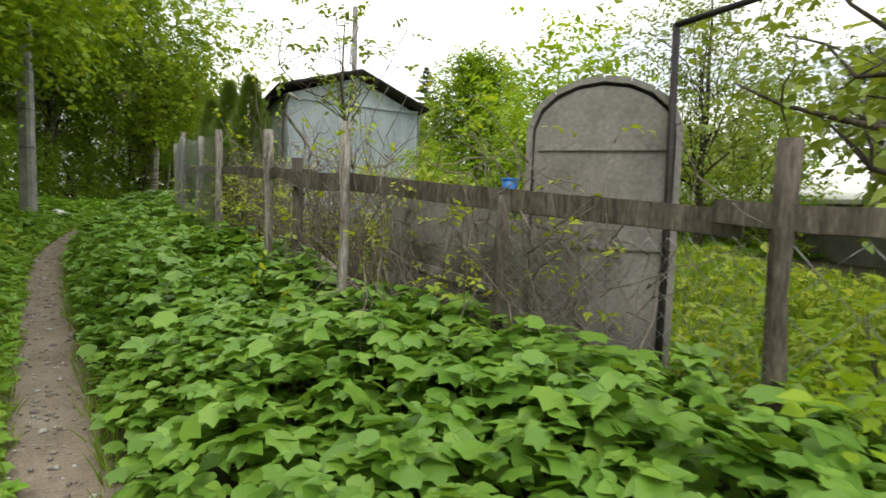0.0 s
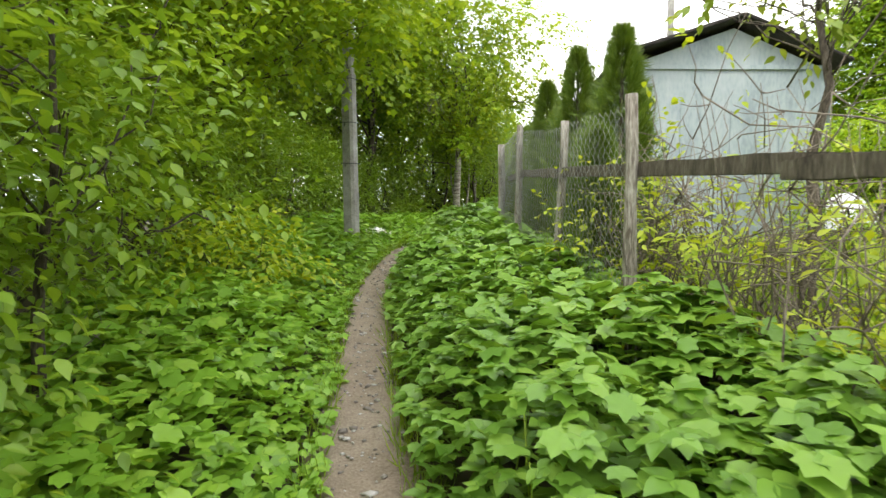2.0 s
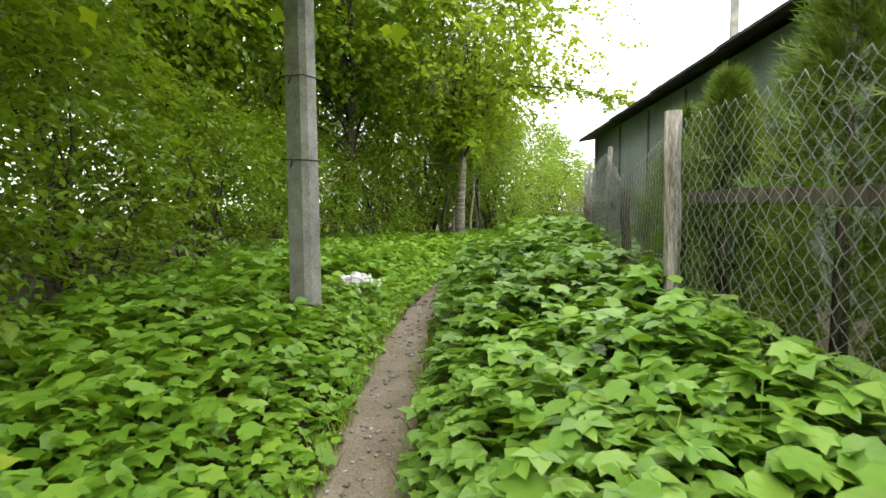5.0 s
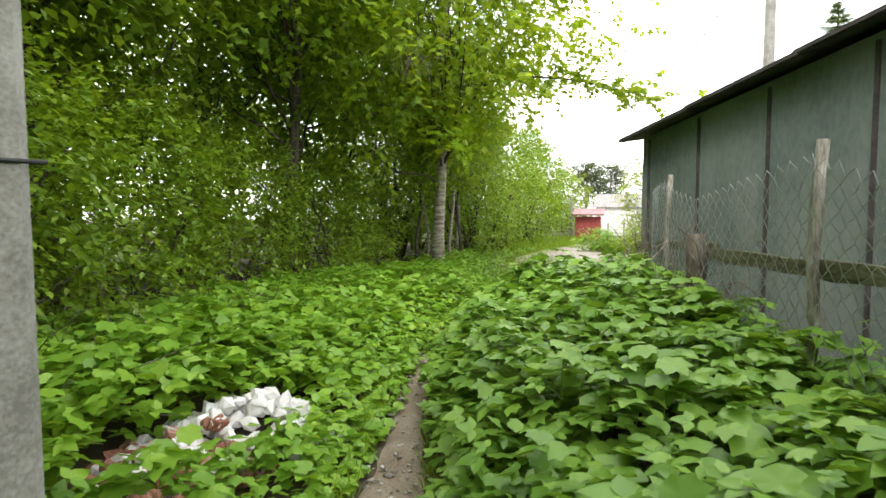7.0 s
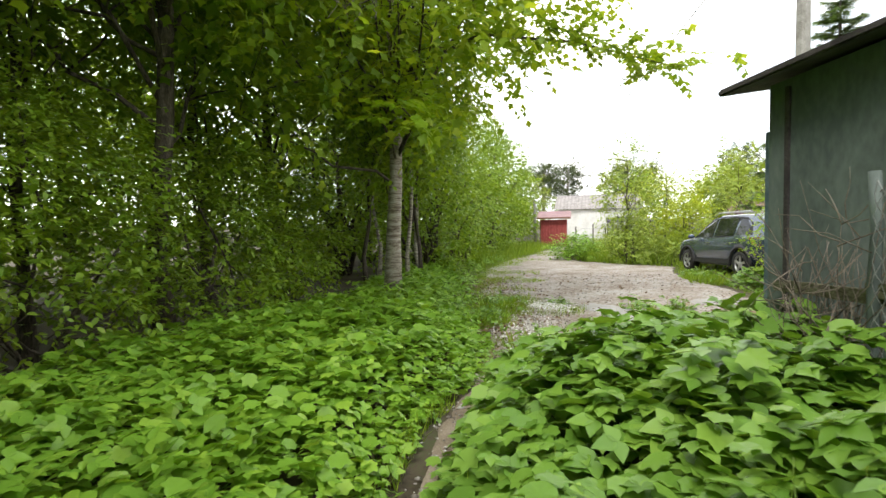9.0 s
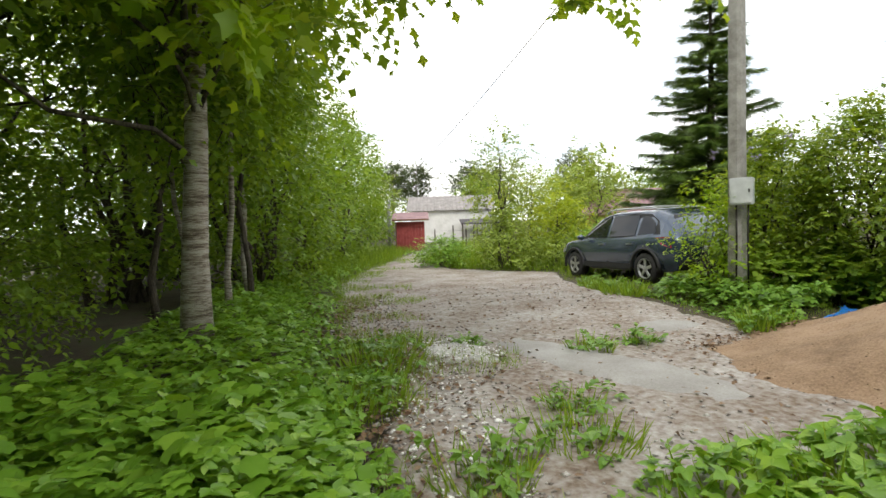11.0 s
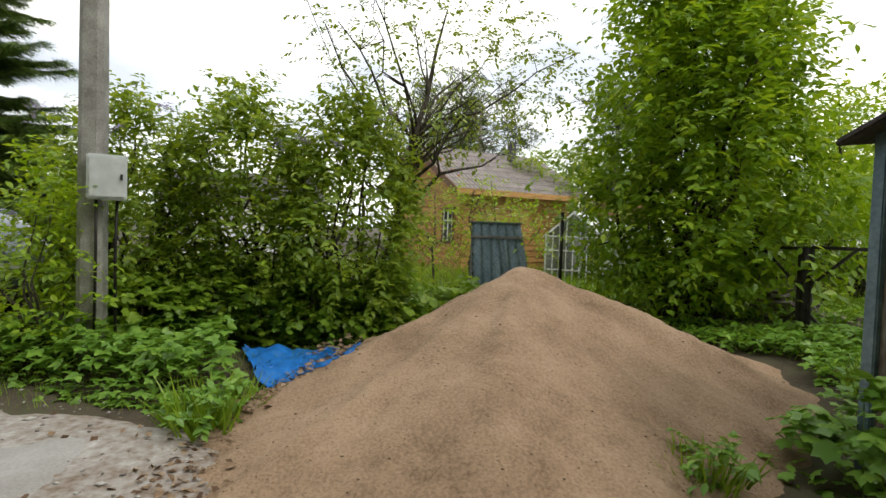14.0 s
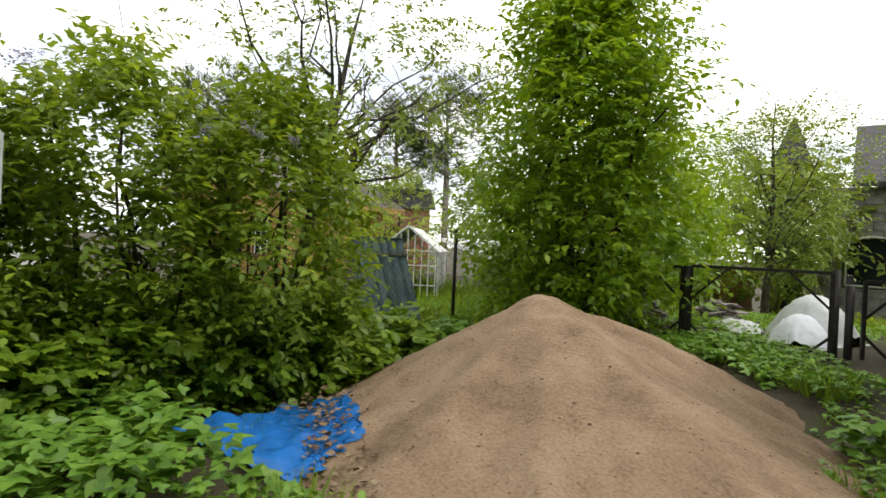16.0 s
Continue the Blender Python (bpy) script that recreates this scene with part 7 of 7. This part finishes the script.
for a in (0.7, 1.7, 2.6, 3.5):
    part("canopy_post", box_bm(0.1, 0.1, 1.6, (a, -3.3, 0)), M_WOOD_OLD, wh_)
tagged(wh_, "low white rendered house with a grey roof", "house")
fence = empty("meadow_fence", 9.5, 28, 0)
for k in range(16):
    x, y = 0.9 + k * 0.45 - (0.3 if k % 3 == 0 else 0), 4.6 - k * 0.55
    part("fence_stake", box_bm(0.05, 0.05, 1.15 + 0.15 * (k % 2), (x, y, -0.1)), M_WOOD_OLD, fence)
for zz in (0.55, 0.95):
    tubes("strand", [([(0.9, 4.6, zz), (4.2, 0.5, zz - 0.02), (7.6, -3.7, zz)], [0.006] * 3)], M_WIRE, fence, 4)
tagged(fence, "old stake and wire fence in tall grass", "fence")
for k, (x, y, w, h, m, rf, lab) in enumerate([(22.5, 33, 5, 1.9, M_BROWNWALL, M_REDROOF, "low brown outbuilding half hidden by trees"), (19.5, 30, 3.5, 1.7, M_LOG, M_REDROOF, "small timber outbuilding behind trees"), (31.0, -1.0, 3.0, 3.6, M_BROWNWALL, M_DARKROOF, "red-brown house with a green roof far off"), (26, 17.5, 6, 2.4, M_WHITEWALL, M_DARKROOF, "pale house behind lilac bushes")]):
    ob = empty("distant_house", x, y, 0, math.degrees(math.atan2(y - 11, x - 3)) - 90)
    part("front_wall", box_bm(w, 0.3, h, (0, 0, 0)), m, ob)
    part("side_wall", box_bm(0.3, 4, h, (-w / 2 + 0.15, 2.15, 0)), m, ob)
    part("side_wall", box_bm(0.3, 4, h, (w / 2 - 0.15, 2.15, 0)), m, ob)
    part("roof", roof_bm((-w / 2 - 0.3, -0.4, h - 0.1), (w / 2 + 0.3, -0.4, h - 0.1), (w / 2 + 0.3, 2.2, h + 1.2), (-w / 2 - 0.3, 2.2, h + 1.2), 0.1), rf, ob)
    part("roof", roof_bm((-w / 2 - 0.3, 2.2, h + 1.2), (w / 2 + 0.3, 2.2, h + 1.2), (w / 2 + 0.3, 4.6, h - 0.1), (-w / 2 - 0.3, 4.6, h - 0.1), 0.1), rf, ob)
    for s in range(2):
        wob = empty("window", -w / 4 + s * w / 2, -0.02, h * 0.45)
        wob.parent = ob
        part("pane", box_bm(0.7, 0.02, 0.8, (0, 0, 0)), M_GLASS, wob)
        part("casing", box_bm(0.85, 0.03, 0.06, (0, -0.01, -0.06)), M_PAINTWHITE, wob)
    tagged(ob, lab, "house", "distant houses")
grn = empty("greenhouse", 16.0, 6.4, -0.1, -125)
for k in range(9):
    xx = -0.72 + k * 0.18
    part("rib", beam_bm((xx, 0, 0), (xx, 0, 1.37 + 0.61 * (1 - abs(xx) / 0.74)), 0.025, 0.025), M_PAINTWHITE, grn)
for zz in (0.5, 1.0, 1.37):
    part("rail", beam_bm((-0.75, -0.015, zz), (0.75, -0.015, zz), 0.025, 0.03), M_PAINTWHITE, grn)
part("gable_bar", beam_bm((-0.78, -0.02, 1.36), (0.01, -0.02, 2.0), 0.05, 0.05), M_PAINTWHITE, grn)
part("gable_bar", beam_bm((0.78, -0.02, 1.36), (-0.01, -0.02, 2.0), 0.05, 0.05), M_PAINTWHITE, grn)
part("roof_film", roof_bm((0, 0.03, 2.0), (0.82, 0.03, 1.36), (0.82, 3.5, 1.36), (0, 3.5, 2.0), 0.03), M_WHITEWALL, grn)
part("roof_film", roof_bm((-0.82, 0.03, 1.36), (-0.004, 0.03, 2.0), (-0.004, 3.5, 2.0), (-0.82, 3.5, 1.36), 0.03), M_WHITEWALL, grn)
for sd in (-1, 1):
    part("side_film", box_bm(0.03, 3.4, 1.36, (sd * 0.77, 1.76, 0)), M_FILM, grn)
tagged(grn, "small white-ribbed greenhouse with a pale roof", "greenhouse")

stone = empty("stone_house", 10.4, -6.1, -0.5, 201)
block_bm = box_bm(0.44, 0.25, 0.235)
bmesh.ops.bevel(block_bm, geom=list(block_bm.edges), offset=0.012, segments=1, affect="EDGES")
block_me = bpy.data.meshes.new("wall_block")
block_bm.to_mesh(block_me)
block_bm.free()
block_me.materials.append(M_STONEWALL)
for k in range(17):
    for j in range(7):
        bx = -1.5 + j * 0.45 + (0.22 if k % 2 else 0)
        if 4 < k < 11 and abs(bx + 0.35) < 0.72:
            continue
        o = new("wall_block", block_me)
        o.parent = stone
        o.matrix_basis = pose(bx, 0, k * 0.245)
part("core_wall", box_bm(3.3, 0.12, 4.2, (0, 0.13, 0)), M_STONEWALL, stone)
win = empty("arched_window", -0.35, -0.10, 1.30)
win.parent = stone
arc = [(-0.62, 0), (0.62, 0), (0.62, 1.1)] + [(0.62 * math.cos(a), 1.1 + 0.34 * math.sin(a)) for a in np.linspace(0.3, math.pi - 0.3, 7)] + [(-0.62, 1.1)]
part("pane", wall_bm([(a, 0.12, b) for a, b in arc], 0.03), M_GLASS, win)
tubes("casing", [([(a, -0.02, b) for a, b in arc + arc[:1]], [0.035] * (len(arc) + 1))], M_PAINTWHITE, win, 4)
part("roof", roof_bm((-0.9, -0.5, 4.3), (2.4, -0.5, 4.3), (2.4, 3, 6.6), (-0.9, 3, 6.6), 0.15), M_DARKROOF, stone)
part("turret", box_bm(0.9, 0.9, 5.2, (-2.6, 2.0, 0)), M_STONEWALL, stone)
tb = bmesh.new()
bmesh.ops.create_cone(tb, cap_ends=True, segments=4, radius1=0.85, radius2=0.02, depth=1.7, matrix=pose(-2.6, 2.0, 6.05, 0, 0, 45))
part("turret_roof", tb, M_DARKROOF, stone)
tagged(stone, "grey block house with an arched window and dark roof", "house")

# ---- loose stones and crumbs ----
def scatter(name, n, place, sizes, material, label, category, seed):
    rng = np.random.default_rng(seed)
    base = np.array([(1, 0, 0), (-1, 0, 0), (0, 1, 0), (0, -1, 0), (0, 0, 0.7), (0, 0, -0.7)], float)
    tri = np.array([(0, 2, 4), (2, 1, 4), (1, 3, 4), (3, 0, 4), (2, 0, 5), (1, 2, 5), (3, 1, 5), (0, 3, 5)])
    out = []
    while len(out) < n:
        p = place(rng)
        if p is None:
            continue
        a = rng.uniform(0, 6.28)
        s = rng.uniform(*sizes) * (1 if rng.uniform() < 0.9 else 1.8)
        v = base * rng.uniform(0.6, 1.2, (6, 1)) * np.array([1, rng.uniform(0.6, 1), rng.uniform(0.4, 0.8)]) * s
        c, q_ = math.cos(a), math.sin(a)
        out.append((np.stack([v[:, 0] * c - v[:, 1] * q_, v[:, 0] * q_ + v[:, 1] * c, v[:, 2]], 1) + np.array(p), tri))
    return tagged(big_mesh(name, *joined(out), material), label, category, kind="stuff")


def on_path(rng):
    y = rng.uniform(-11, 8.5)
    x = lerp_table(PATH_X, y) + rng.normal(0, 0.11)
    return (x, y, ground_z(x, y) + 0.04)


def on_lot(rng):
    y = 9.0 + 9 * rng.uniform() ** 1.6
    x = rng.uniform(0.6, 7.5)
    v = lot_inside(x, y)
    left = x - lerp_table(LOT_LEFT, y)
    if v < -0.15 or (left > 1.0 and rng.uniform() > 0.16):
        return None
    return (x, y, ground_z(x, y) + 0.035)


def on_sand(rng):
    x, y = rng.uniform(4, 9), rng.uniform(6.5, 12)
    z = sand_z(x, y)
    return (x, y, z + 0.006) if z > 0.0 else None


def litter_at(n, place, seed, label):
    rng = np.random.default_rng(seed)
    p = []
    while len(p) < n:
        q = place(rng)
        if q is not None:
            p.append(q)
    p = np.array(p)
    return tagged(leaves("leaf_litter", p, rng.normal(0, 0.35, (n, 3)) + [0, 0, 1], np.stack([rng.normal(0, 1, n), rng.normal(0, 1, n), rng.normal(0, 0.2, n)], 1), rng.uniform(0.03, 0.07, n), FOLD, M_LITTER), label, "leaf litter", kind="stuff")


def by_heap(rng):
    x = rng.uniform(4.6, 8.6)
    y = 12.0 - 0.30 * abs(x - 5.6) + rng.normal(0, 0.12)
    return (x, y, max(ground_z(x, y), sand_z(x, y)) + 0.03)


def by_lot(rng):
    y = rng.uniform(9.5, 18)
    x = lerp_table(LOT_LEFT, y) + rng.normal(-0.2, 0.55)
    return (x, y, ground_z(x, y) + 0.05)


def on_yard(rng):
    x, y = rng.uniform(2, 7), rng.uniform(10, 19)
    return (x, y, ground_z(x, y) + 0.05) if lot_inside(x, y) > 0.1 else None


litter_at(700, by_heap, 51, "brown dead leaves at the foot of a sand heap")
litter_at(4200, by_lot, 52, "brown dead leaves along the yard edge")
litter_at(800, on_yard, 53, "brown dead leaves scattered over the yard")


def white_inside(x, y):
    return 0.42 - math.hypot((x - 2.5) / 1.15, (y - 12.75) / 1.5) + 0.12 * noise.noise((x * 5, y * 5, 3))


patch("white_rubble_bed", white_inside, 1.7, 3.4, 11.9, 13.6, 0.05, 0.06, M_BED, 0.035, "low spread of crushed pale rubble", "rubble")


def on_white(rng):
    x, y = rng.uniform(1.2, 3.1), rng.uniform(9.8, 13.5)
    near = white_inside(x, y) > 0 or abs(x - 1.9 + 0.3 * (12 - y)) < 0.4
    return (x, y, ground_z(x, y) + (0.09 if white_inside(x, y) > 0.05 else 0.035)) if near else None


scatter("white_chips", 520, on_white, (0.010, 0.028), M_RUBBLE_W, "white rubble chips pressed into the yard", "rubble chips", 44)
scatter("path_pebbles", 1300, on_path, (0.007, 0.024), M_PEBBLE, "small pebbles scattered on the footpath", "pebbles", 41)
scatter("lot_gravel", 3600, on_lot, (0.010, 0.026), M_PEBBLE, "loose grey and white gravel on the yard", "gravel", 42)
scatter("sand_crumbs", 2600, on_sand, (0.003, 0.009), M_CRUMB, "dark crumbs and clods on the sand heap", "clods", 43)
